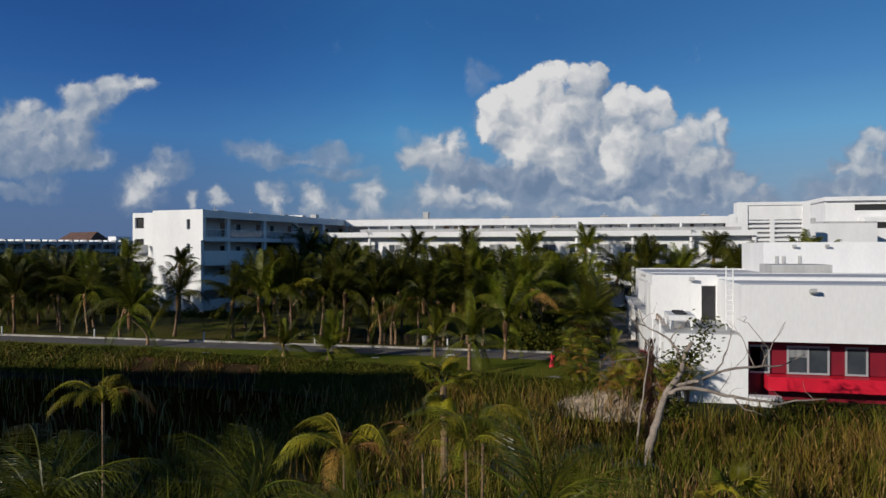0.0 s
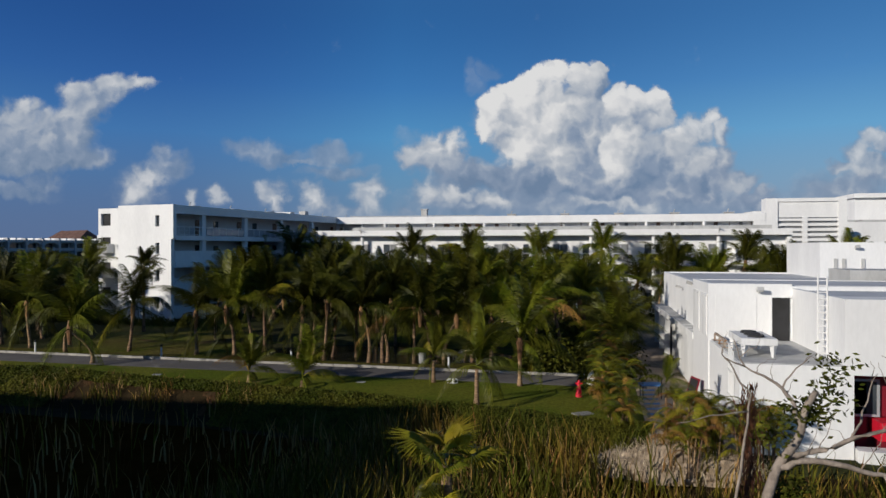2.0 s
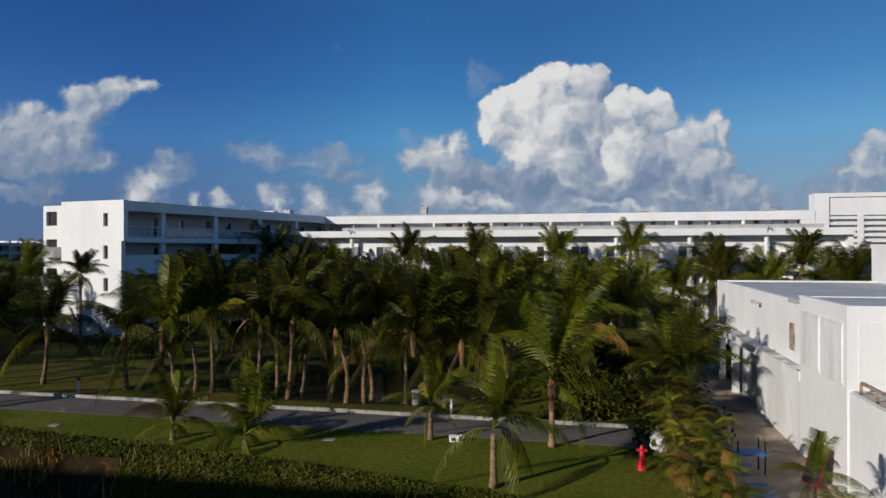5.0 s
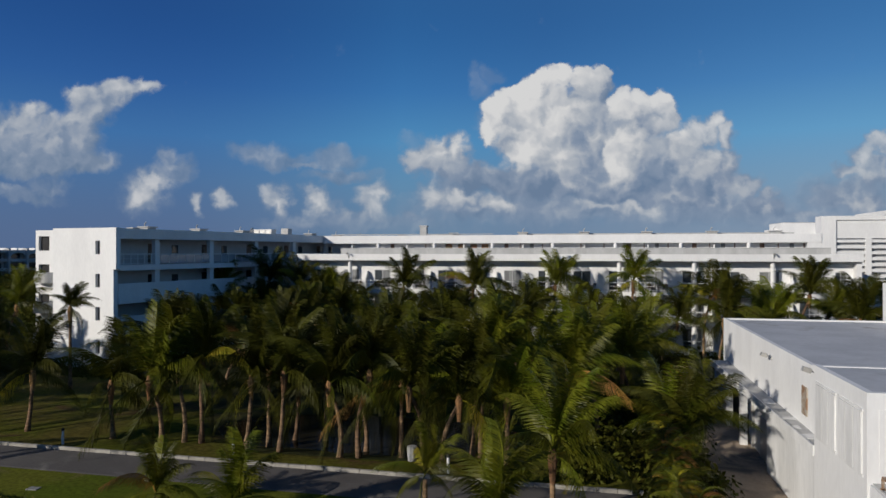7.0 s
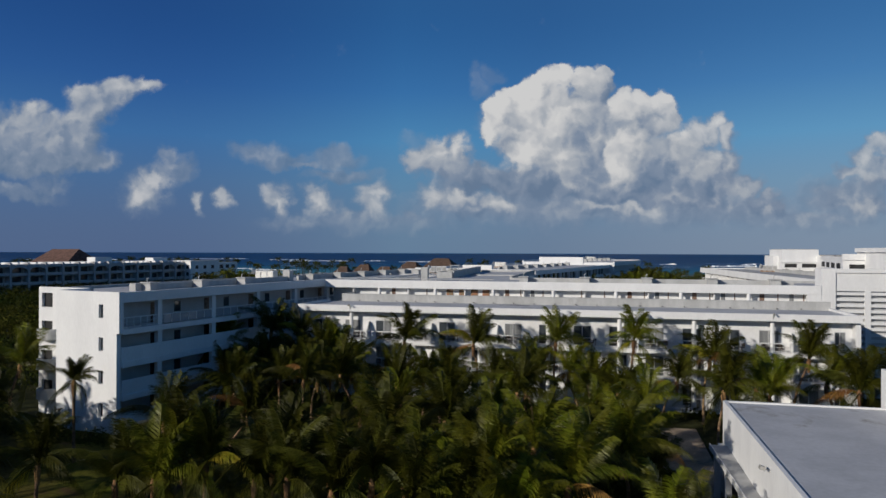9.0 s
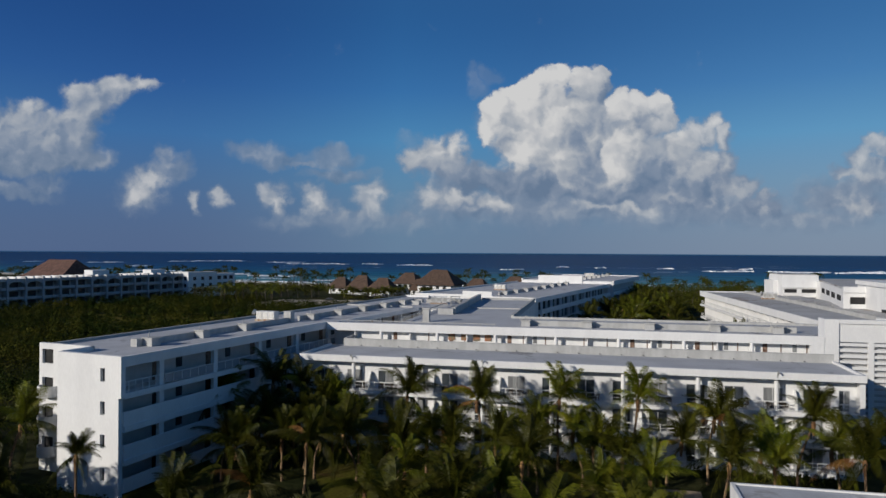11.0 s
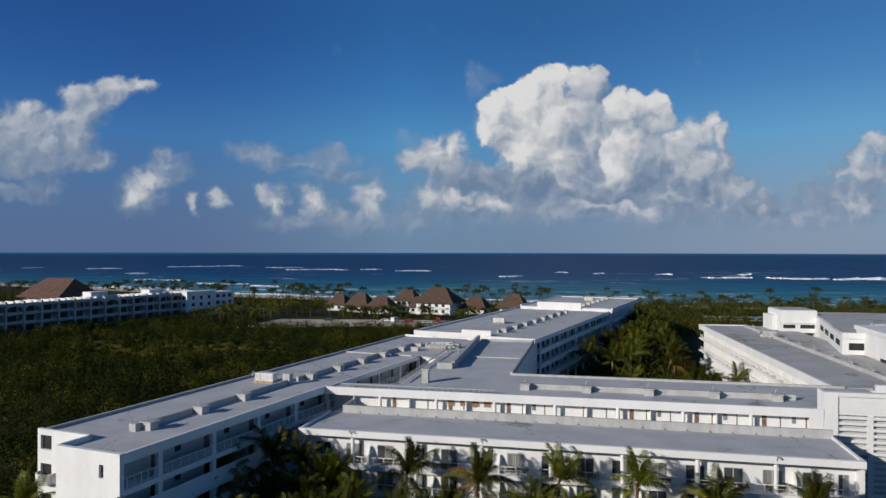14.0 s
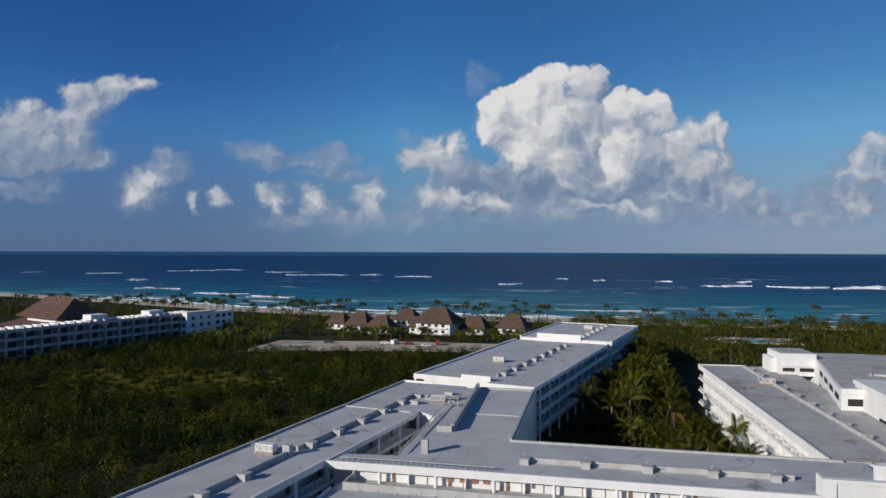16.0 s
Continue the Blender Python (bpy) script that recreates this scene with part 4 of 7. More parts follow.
# wings behind
W2 = thing("hotel_wing", "white hotel wing with grey flat roof behind the front wing", "hotel", group="hotel wings", at=(-14.7, 180.5, 0), turn=-12.5)
# set back in the greyed tone, so the galleries read as deep shade
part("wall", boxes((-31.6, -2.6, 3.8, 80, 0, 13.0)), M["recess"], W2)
part("end_wall", boxes((-12.0, -0.6, 0.3, 3.8, 0, 13.0)), M["white"], W2)
part("end_wall", boxes((-31.6, -12.0, 3.6, 3.8, 0, 13.0)), M["white"], W2)
split("roof", ((-31.3, -0.2, 3.9, 80, 13.0, 13.4), (-11.8, -0.2, 0.4, 3.9, 13.0, 13.4)), M["roof"], W2)
split("parapet", ((-31.8, -31.3, 3.6, 80, 12.6, 13.8), (-31.3, -12.0, 3.5, 3.9, 12.6, 13.75), (-12.0, 0, 0.0, 0.4, 12.6, 13.75), (-19, -11.6, 3.3, 3.9, 13.0, 14.6), (-0.25, 0, 0.4, 80, 12.6, 13.6)), M["white"], W2)
part("vent_wall", boxes((-12.6, -12.2, 10, 70, 13.4, 14.1)), M["concrete"], W2)
for k in range(8):
    vent(W2, -11.6, 12 + 8.1 * k, 13.4, 90)
for z in (3.8, 7.0, 10.2):
    part("gallery_slab", boxes((-2.6, 0.25, 3.8, 80, z - 0.4, z)), M["white"], W2)
    part("gallery_parapet", boxes((0.1, 0.25, 3.8, 80, z, z + 0.75)), M["white"], W2)
    for k in range(19):
        part("door", boxes((-2.62, -2.54, 6 + 4.0 * k, 7.8 + 4.0 * k, z, z + 2.2)), M["glass"], W2)
for k in range(10):
    part("column", boxes((-0.2, 0.2, 4 + 8.1 * k, 4.5 + 8.1 * k, 0, 12.7)), M["white"], W2)
for z in (10.3, 7.1):
    part("window", boxes((-2.9, -1.0, 0.2, 0.34, z + 0.5, z + 2.3)), M["glass"], W2)
part("window", boxes((-31.0, -29.0, 3.5, 3.62, 11.2, 12.6)), M["dark"], W2)
W3 = thing("hotel_wing", "far white hotel wing with a raised grey roof", "hotel", group="hotel wings", at=(-14.7, 180.5, 0), turn=-12.5)
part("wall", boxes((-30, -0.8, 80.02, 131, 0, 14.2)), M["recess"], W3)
part("end_wall", boxes((-30, 1.0, 79.85, 80.02, 0, 14.2)), M["white"], W3)
part("fascia", boxes((0.8, 1.2, 80.02, 131, 13.2, 14.6)), M["white"], W3)
part("roof", boxes((-29.7, 0.8, 80.3, 130.7, 14.2, 14.45)), M["roof"], W3)
split("parapet", ((-30.2, -29.7, 80.02, 131, 14.2, 14.8), (-24, -9, 79.6, 80.3, 13.4, 16.0), (-29.7, 0.8, 130.6, 131, 14.2, 14.7)), M["white"], W3)
for z in (3.8, 7.0, 10.2):
    part("gallery_slab", boxes((-0.8, 1.2, 80.1, 131, z - 0.4, z + 0.7)), M["white"], W3)
for k in range(6):
    vent(W3, -10, 86 + 7.5 * k, 14.45, 90)
part("window", boxes((-1.6, 0.2, 79.9, 80.0, 10.6, 12.6)), M["glass"], W3)

RB = thing("hotel_wing", "white hotel wing beyond the stair tower with rust-stained roof", "hotel", group="hotel wings", at=(31.4, 141.3, 0), turn=4.1)
part("wall", boxes((1.6, 21, -3.5, 82, 0, 13.0)), M["white"], RB)
part("roof", boxes((0.3, 21, -3.5, 82, 13.0, 13.35)), M["roof_stained"], RB, "grey roof coating with rusty stains")
split("parapet", ((-0.1, 0.3, -3.5, 82.2, 12.4, 13.7), (0.3, 12, 82, 82.3, 12.4, 13.6)), M["white"], RB)
part("vent_wall", boxes((10.6, 11.0, -3, 80, 13.35, 14.0)), M["concrete"], RB)
for k in range(10):
    vent(RB, 11.5, 2 + 8.1 * k, 13.35, -90, 0.8)
for z in (3.8, 7.0, 10.2):
    part("gallery_slab", boxes((-0.1, 1.6, -3.4, 82, z - 0.4, z)), M["white"], RB)
    for k in range(21):
        rail(RB, 0.3 + 4.05 * (k - 1) + 0.1, 4.05 * k - 0.1, 0.0, z, Matrix.Rotation(radians(90), 4, "Z"), 1.0, 3)
        if k < 20:
            part("window", boxes((1.55, 1.62, 4.05 * k + 0.9, 4.05 * k + 2.9, z + 0.1, z + 2.2)), M["curtain" if (k * 7 + int(z)) % 3 else "glass"], RB)
            part("balcony_divider", boxes((0.05, 1.6, 4.05 * k - 0.07, 4.05 * k + 0.07, z, z + 2.7)), M["white"], RB)
RT = thing("roof_block", "white roof block above the stained hotel roof", "hotel", group="hotel wings", at=(43.3, 213.2, 0), turn=4.1)
split("wall", ((0, 8.5, 0, 10, 13.0, 18.5), (-1.2, 0, 3, 10, 13.0, 17.0)), M["white"], RT)
part("roof", boxes((0.3, 8.2, 0.3, 9.7, 18.5, 18.65)), M["roof_stained"], RT)
# dark plates painted for the shaded recess under the block
for a, b in ((0.6, 3.4), (4.6, 7.9)):
    part("opening", boxes((a, b, -0.05, 0.02, 14.1, 15.0)), M["dark"], RT)
part("ledge", boxes((-0.2, 8.6, -0.35, 0.0, 15.3, 15.6)), M["white"], RT)
RW = thing("hotel_wing", "white five-storey hotel wing with long shaded openings", "hotel", group="hotel wings", at=(44.7, 173.7, 0), turn=3.0)
wing = [(0, 0), (42, 0), (42, 52), (9.0, 52), (8.6, 37.0)]
part("wall", prism(wing, 0, 17.0), M["white"], RW)
part("roof", prism([(0.5, 0.5), (42, 0.5), (42, 51.5), (9.5, 51.5), (9.1, 37.2)], 17.0, 17.25), M["roof_stained"], RW)
part("parapet", boxes((0, 42, -0.3, 0.35, 16.4, 17.55)), M["white"], RW)
# the long openings are flat plates with their shade as colour
for z in (10.8, 14.2):
    for k in range(5):
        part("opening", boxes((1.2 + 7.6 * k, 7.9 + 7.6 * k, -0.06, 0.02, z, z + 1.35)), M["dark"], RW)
m = Matrix.Rotation(math.atan2(37.0, 8.6), 4, "Z")
for z in (14.6, 11.4):
    for k in range(4):
        bm = bmesh.new()
        box(bm, 3 + 8.6 * k, 8.5 + 8.6 * k, -0.03, 0.05, z, z + 1.1, m)
        part("opening", bm, M["dark"], RW)
HB = thing("hotel_block", "white hotel block with long window bands behind the stair tower", "hotel", group="hotel wings", at=(48.6, 154.0, 0), turn=0)
split("wall", ((0, 40, 0, 24, 0, 17.9), (6, 40, -3, 0, 0, 14.6)), M["white"], HB)
part("roof", boxes((-0.4, 40, -0.8, 24, 17.9, 18.7)), M["white"], HB)
for z in (12.4, 16.0):
    for k in range(4):
        part("window", boxes((5.2 + 9 * k, 13.2 + 9 * k, -3.05 if z < 14 else -0.05, -2.98 if z < 14 else 0.02, z, z + 1.2)), M["dark"], HB)
part("window", boxes((-0.03, 0.03, 3, 12, 12.6, 13.9)), M["dark"], HB)


# tables and chairs on the balconies
M["rattan"] = material("dark_rattan", (0.06, 0.045, 0.035), 0.7, (0.10, 0.08, 0.06), 4.0)


def balcony_chair(x, y, z, turn):
    c = thing("balcony_chair", "dark rattan armchair on a hotel balcony", "chair", group="balcony chairs", at=(x, y, z), turn=turn)
    part("seat", boxes((-0.27, 0.27, -0.27, 0.27, 0.38, 0.45)), M["rattan"], c)
    bm = bmesh.new()
    box(bm, -0.27, 0.27, 0.0, 0.05, 0.0, 0.48, Matrix.Translation((0, 0.24, 0.42)) @ Matrix.Rotation(radians(-12), 4, "X"))
    part("backrest", bm, M["rattan"], c)
    for a in (-0.29, 0.24):
        part("armrest", boxes((a, a + 0.05, -0.27, 0.27, 0.60, 0.65), (a, a + 0.05, -0.25, -0.20, 0.45, 0.60)), M["rattan"], c)
        for b in (-0.25, 0.2):
            part("leg", boxes((a, a + 0.05, b, b + 0.05, 0, 0.38)), M["rattan"], c)
    return c


def balcony_table(x, y, z):
    t = thing("balcony_table", "small round dark balcony table", "table", group="balcony tables", at=(x, y, z))
    bm = bmesh.new()
    tube(bm, [(0, 0, 0.66), (0, 0, 0.70)], [0.34, 0.34], 14)
    part("tabletop", bm, M["rattan"], t)
    bm = bmesh.new()
    tube(bm, [(0, 0, 0), (0, 0, 0.03), (0, 0, 0.06), (0, 0, 0.66)], [0.22, 0.22, 0.04, 0.035], 10)
    part("pedestal", bm, M["rattan"], t)
    return t


rnd = random.Random(55)
chair0, table0 = balcony_chair(-34.6, 107.9, 7.0, 30), balcony_table(-33.9, 107.9, 7.0)
for z in (7.0, 3.8):
    for k in range(15):
        x = -34.76 + 4.01 * k
        if z < 5 and rnd.random() < 0.4:
            continue
        if k:
            copy_thing(chair0, pose(x - 0.5, 107.88 + rnd.uniform(-0.1, 0.1), z, 0, 0, rnd.uniform(-50, 60)))
            copy_thing(table0, pose(x + 0.25, 107.9, z))
        copy_thing(chair0, pose(x + 1.0, 107.88 + rnd.uniform(-0.1, 0.1), z, 0, 0, rnd.uniform(-70, 40)))


# ---- the service building ----
SB = thing("service_building", "white flat-roofed service building with a red window band", "building")
for b in ((8.4, 34, 58.0, 83.2, 0, 6.3), (7.78, 34, 52.2, 58.0, 0, 6.75), (11.95, 34, 46.2, 52.2, 0, 6.5)):
    part("wall", boxes(b), M["white"], SB)
for b in ((8.65, 33.8, 58.2, 82.95, 6.3, 6.34), (8.03, 33.8, 52.45, 58.0, 6.75, 6.79), (12.2, 33.8, 44.75, 52.2, 6.5, 6.54)):
    part("roof", boxes(b), M["roof_plain"], SB, "grey flat roof coating with puddle stains")
split("parapet", ((8.4, 8.65, 58.0, 83.2, 6.3, 6.45), (8.65, 34, 82.95, 83.2, 6.3, 6.45), (7.78, 8.03, 52.2, 58.2, 6.75, 6.86), (8.03, 11.95, 52.2, 52.45, 6.75, 6.86), (8.03, 34, 57.95, 58.2, 6.75, 6.83), (11.95, 12.2, 46.2, 52.2, 6.5, 6.64)), M["white"], SB)
part("upper_front_wall", boxes((11.95, 34, 44.3, 46.2, 3.5, 6.64)), M["white"], SB)
split("lower_front", ((12.3, 12.5, 44.9, 46.2, 0, 3.5), (12.5, 13.2, 45.6, 46.2, 0, 3.5), (13.2, 34, 45.9, 46.2, 0, 3.5)), M["dark_red"], SB)
part("red_band", boxes((13.4, 34, 44.7, 45.9, 0.73, 1.5)), M["red"], SB, "bright red painted sill wall")
for x, w in ((12.55, 1.15), (14.6, 2.2), (17.6, 1.15), (20.0, 2.3), (23.4, 1.1), (26.0, 2.3)):
    win = part("window", boxes((x, x + w, 45.55, 45.65, 1.55, 1.65), (x, x + w, 45.55, 45.65, 3.05, 3.15), (x, x + 0.1, 45.55, 45.65, 1.65, 3.05), (x + w - 0.1, x + w, 45.55, 45.65, 1.65, 3.05), *([(x + w / 2 - 0.05, x + w / 2 + 0.05, 45.54, 45.65, 1.65, 3.05)] if w > 2 else [])), M["frame"], SB)
    part("pane", boxes((x + 0.1, x + w - 0.1, 45.6, 45.62, 1.65, 3.05)), M["glass"], win)
    if w > 2:
        part("blind", boxes((x + 0.12, x + w / 2 - 0.06, 45.58, 45.595, 2.5, 3.04)), M["curtain"], win)
part("panel", boxes((13.2, 34, 45.7, 45.9, 1.55, 3.5)), M["dark_red"], SB)
part("terrace", boxes((7.85, 12.3, 44.3, 52.2, -0.4, 3.497)), M["white"], SB)
part("terrace_edge", boxes((7.85, 11.945, 44.3, 52.2, 3.5, 3.83)), M["white"], SB)
part("terrace_floor", boxes((7.95, 11.95, 44.4, 52.2, 3.83, 3.88)), M["concrete"], SB)
bm = prism([(12.35, 43.9), (13.5, 43.7), (14.0, 44.1), (14.0, 44.6), (12.35, 44.6)], -0.5, 0.5)
part("step", bm, M["white_old"], SB)
part("doorway", boxes((10.95, 11.82, 52.14, 52.22, 3.88, 6.15)), M["dark"], SB)
part("door_frame", boxes((10.88, 10.95, 52.1, 52.2, 3.88, 6.22), (10.95, 11.9, 52.1, 52.2, 6.15, 6.22)), M["white_old"], SB)
part("wall_panel", boxes((8.15, 10.2, 52.17, 52.21, 4.2, 6.3)), M["white"], SB)
for y0 in (52.6, 55.3):
    split("shutter_frame", ((7.74, 7.79, y0 - 0.08, y0 + 2.38, 3.95, 4.05), (7.74, 7.79, y0 - 0.08, y0 + 2.38, 6.15, 6.25)), M["white_old"], SB)
    for k in range(3):
        part("shutter", boxes((7.72, 7.785, y0 + 0.78 * k, y0 + 0.78 * k + 0.74, 4.06, 6.14)), M["white_old"], SB)
# side annex with its canopy over the lane
part("annex_wall", boxes((8.0, 8.4, 58.0, 83.0, 0, 3.2)), M["white_old"], SB)
part("canopy", prism([(7.8, 58.0), (8.4, 58.0), (8.4, 81.4), (7.25, 81.4)], 3.2, 3.46), M["concrete"], SB, "grey concrete canopy with puddles")
for x, y, w, d in ((8.02, 59.4, 0.34, 0.9), (7.95, 61.2, 0.2, 0.6), (8.1, 63.0, 0.4, 0.5), (8.0, 66.5, 0.3, 1.3)):
    part("flake", prism([(x - w, y), (x + w * 0.8, y - 0.1), (x + w, y + d), (x - w * 0.6, y + d * 0.8)], 3.461, 3.48), M["white_old"], SB, "peeling flake of roof coating")
part("canopy_edge", prism([(7.72, 58.0), (7.795, 58.0), (7.245, 81.5), (7.17, 81.5)], 3.12, 3.54), M["white_old"], SB)
for y, w, mt in ((60.0, 1.0, "white_old"), (66.5, 2.2, "frame"), (72.0, 1.2, "dark"), (75.0, 2.0, "dark"), (79.0, 1.5, "frame")):
    part("door", boxes((7.95, 8.02, y, y + w, 0.05, 2.3)), M[mt], SB)
part("downpipe", boxes((7.85, 8.0, 70.4, 70.6, 0, 3.2)), M["metal"], SB)
part("low_wall", prism([(7.8, 58.0), (8.0, 58.0), (8.0, 65.8), (7.66, 65.8)], 0, 3.2), M["white_old"], SB)
part("wall_vent", boxes((8.34, 8.42, 61.2, 62.0, 4.0, 5.3)), M["rust"], SB, "small rusty louvred wall opening")
for y in (70.8, 75.4, 79.8):
    part("pier", boxes((7.3, 7.7, y, y + 0.4, 0, 3.2)), M["white_old"], SB)
# boxes on the roof
part("roof_room", boxes((19.6, 34, 74, 84, 6.3, 9.2)), M["white"], SB)
part("skylight", prism([(16.8, 58.6), (20.9, 58.6), (20.9, 62.6), (16.8, 62.6)], 6.34, 7.42), M["concrete"], SB)
part("skylight_slit", boxes((17.1, 19.6, 58.55, 58.62, 6.4, 6.55)), M["dark"], SB)
for x in (20.6, 21.2, 22.6):
    part("roof_vent", boxes((x, x + 0.25, 73.9, 74.0, 6.9, 7.9)), M["concrete"], SB)


def flood_lamp(parent, x, y, z, turn):
    bm = bmesh.new()
    tube(bm, [(0, 0, 0), (0, -0.2, 0.1), (0, -0.35, 0.1)], [0.03, 0.03, 0.03], 6)
    box(bm, -0.16, 0.16, -0.62, -0.3, 0.0, 0.2)
    ob = part("flood_lamp", bm, M["metal"], parent)
    ob.matrix_local = pose(x, y, z, -18, 0, turn)
    return ob


for x, y, z, a in ((10.3, 52.2, 6.35, 0), (8.0, 58.4, 6.35, -90), (8.4, 68.0, 5.6, -90), (15.5, 44.3, 6.1, 0), (22.2, 74, 8.6, 0), (25.0, 74, 8.6, 0)):
    flood_lamp(SB, x, y, z, a)

ladder = thing("ladder", "white steel ladder fixed to the service building wall", "ladder")
bm = bmesh.new()
tube(bm, [(11.52, 46.40, 3.88), (11.52, 46.40, 7.6)], [0.04, 0.04], 6), tube(bm, [(11.90, 46.40, 3.8), (11.90, 46.40, 7.5)], [0.04, 0.04], 6)
part("rails", bm, M["rail"], ladder)
for k in range(11):
    bm = bmesh.new()
    tube(bm, [(11.52, 46.40, 4.1 + 0.3 * k), (11.90, 46.40, 4.1 + 0.3 * k)], [0.028, 0.028], 6)
    part("rung", bm, M["rail"], ladder)

cond = thing("condenser_unit", "white rooftop condenser on legs with dark fan guards", "air conditioner")
part("body", boxes((8.25, 9.75, 45.9, 48.9, 4.42, 4.72)), M["white_old"], cond)
for x, y in ((8.4, 46.05), (9.6, 46.05), (8.4, 48.75), (9.6, 48.75)):
    bm = bmesh.new()
    tube(bm, [(x, y, 3.88), (x, y, 4.44)], [0.07, 0.17], 4)
    part("leg", bm, M["white_old"], cond)
for k in range(3):
    bm = bmesh.new()
    tube(bm, [(9.0, 46.6 + 0.8 * k, 4.71), (9.0, 46.6 + 0.8 * k, 4.82)], [0.38, 0.34], 14)
    part("fan_guard", bm, M["dark"], cond)
rack = thing("pipe_rack", "white pipes on steel brackets beside the terrace", "pipes")
for k in range(4):
    bm = bmesh.new()
    y = 44.9 + 0.34 * k
    tube(bm, [(7.72, y, 0.2), (7.72, y, 3.95), (7.72, y, 4.25 + 0.08 * k), (8.3, y + 0.5, 4.3 + 0.08 * k)], [0.03, 0.03, 0.03, 0.03], 6)
    part("pipe", bm, M["rail"], rack)
for z in (1.0, 2.2, 3.3):
    part("bracket", boxes((7.66, 7.85, 44.8, 46.1, z, z + 0.06)), M["rail"], rack)
bench = thing("steel_trestle", "rusty steel trestle on the terrace", "trestle")
part("top", boxes((8.0, 8.12, 48.6, 51.6, 4.22, 4.3)), M["rust"], bench)
for y in (48.7, 50.1, 51.5):
    part("leg", boxes((7.98, 8.06, y, y + 0.08, 3.88, 4.23)), M["rust"], bench)
    part("foot", boxes((7.95, 8.4, y, y + 0.08, 3.88, 3.93)), M["rust"], bench)


def ac_unit(x, y, z, turn, label):
    a = thing("air_conditioner", label, "air conditioner", group="roof air conditioners", at=(x, y, z), turn=turn)
    part("plinth", boxes((-1.7, 1.7, -0.8, 0.8, 0, 0.35)), M["rust"], a, "rusty steel base frame")
    for k in range(3):
        split("casing", ((-1.6 + 1.08 * k, -0.6 + 1.08 * k, -0.6, 0.6, 0.35, 1.45), (-1.65 + 1.08 * k, -0.55 + 1.08 * k, -0.65, 0.65, 1.4, 1.5)), M["white_old"], a)
        part("grille", boxes((-1.5 + 1.08 * k, -0.7 + 1.08 * k, -0.63, -0.58, 0.5, 1.3)), M["metal"], a)
    bm = bmesh.new()
    tube(bm, [(-1.75, -0.5, 1.2), (-2.1, -0.6, 1.4)], [0.3, 0.5], 8)
    part("duct", bm, M["metal"], a)
    return a


ac_unit(-50.0, 123.0, 13.3, -9, "weathered white air conditioner on a rusty base")
ac_unit(-32.6, 163.0, 13.3, 10, "white roof air conditioner on a rusty frame")
frame_ = thing("duct_frame", "grey steel frame with a duct on the hotel roof", "frame", at=(-28.6, 159.6, 13.306), turn=8)
for a in (-0.8, 0.8):
    for b in (-0.5, 0.5):
        part("leg", boxes((a - 0.06, a + 0.06, b - 0.06, b + 0.06, 0, 1.7)), M["metal"], frame_)
part("deck", boxes((-0.95, 0.95, -0.65, 0.65, 1.7, 1.82)), M["metal"], frame_)
bm = bmesh.new()
tube(bm, [(-1.2, 0, 0.9), (0.0, 0, 1.1), (1.0, 0.1, 0.6)], [0.28, 0.28, 0.22], 10)
part("duct", bm, M["metal"], frame_)
for x, y, w, d, h in ((-36.6, 160.2, 1.6, 1.0, 0.7), (-35.0, 165.4, 1.2, 1.2, 0.8), (-37.8, 166.6, 2.0, 0.9, 0.6), (-29.2, 166.4, 1.0, 1.4, 0.7), (-31.8, 170.4, 1.8, 0.9, 0.6)):
    box_ = thing("vent_box", "low grey concrete vent box on the hotel roof", "vent", group="roof vent boxes", at=(x, y, 13.3), turn=-9)
    part("body", boxes((-w / 2, w / 2, -d / 2, d / 2, 0, h)), M["concrete"], box_)
    part("lid", boxes((-w / 2 - 0.08, w / 2 + 0.08, -d / 2 - 0.08, d / 2 + 0.08, h, h + 0.1)), M["concrete"], box_)
ac_unit(-27.2, 215.0, 13.4, -12, "white roof air conditioner on the wing behind")
ac_unit(-4.0, 292.0, 14.45, -12, "white roof air conditioner on the far wing")
ac_unit(37.0, 198.0, 13.35, 4, "corroded white air conditioner on the stained roof")
ac_unit(58.0, 192.0, 16.1, 4, "white air conditioner on the raised roof")


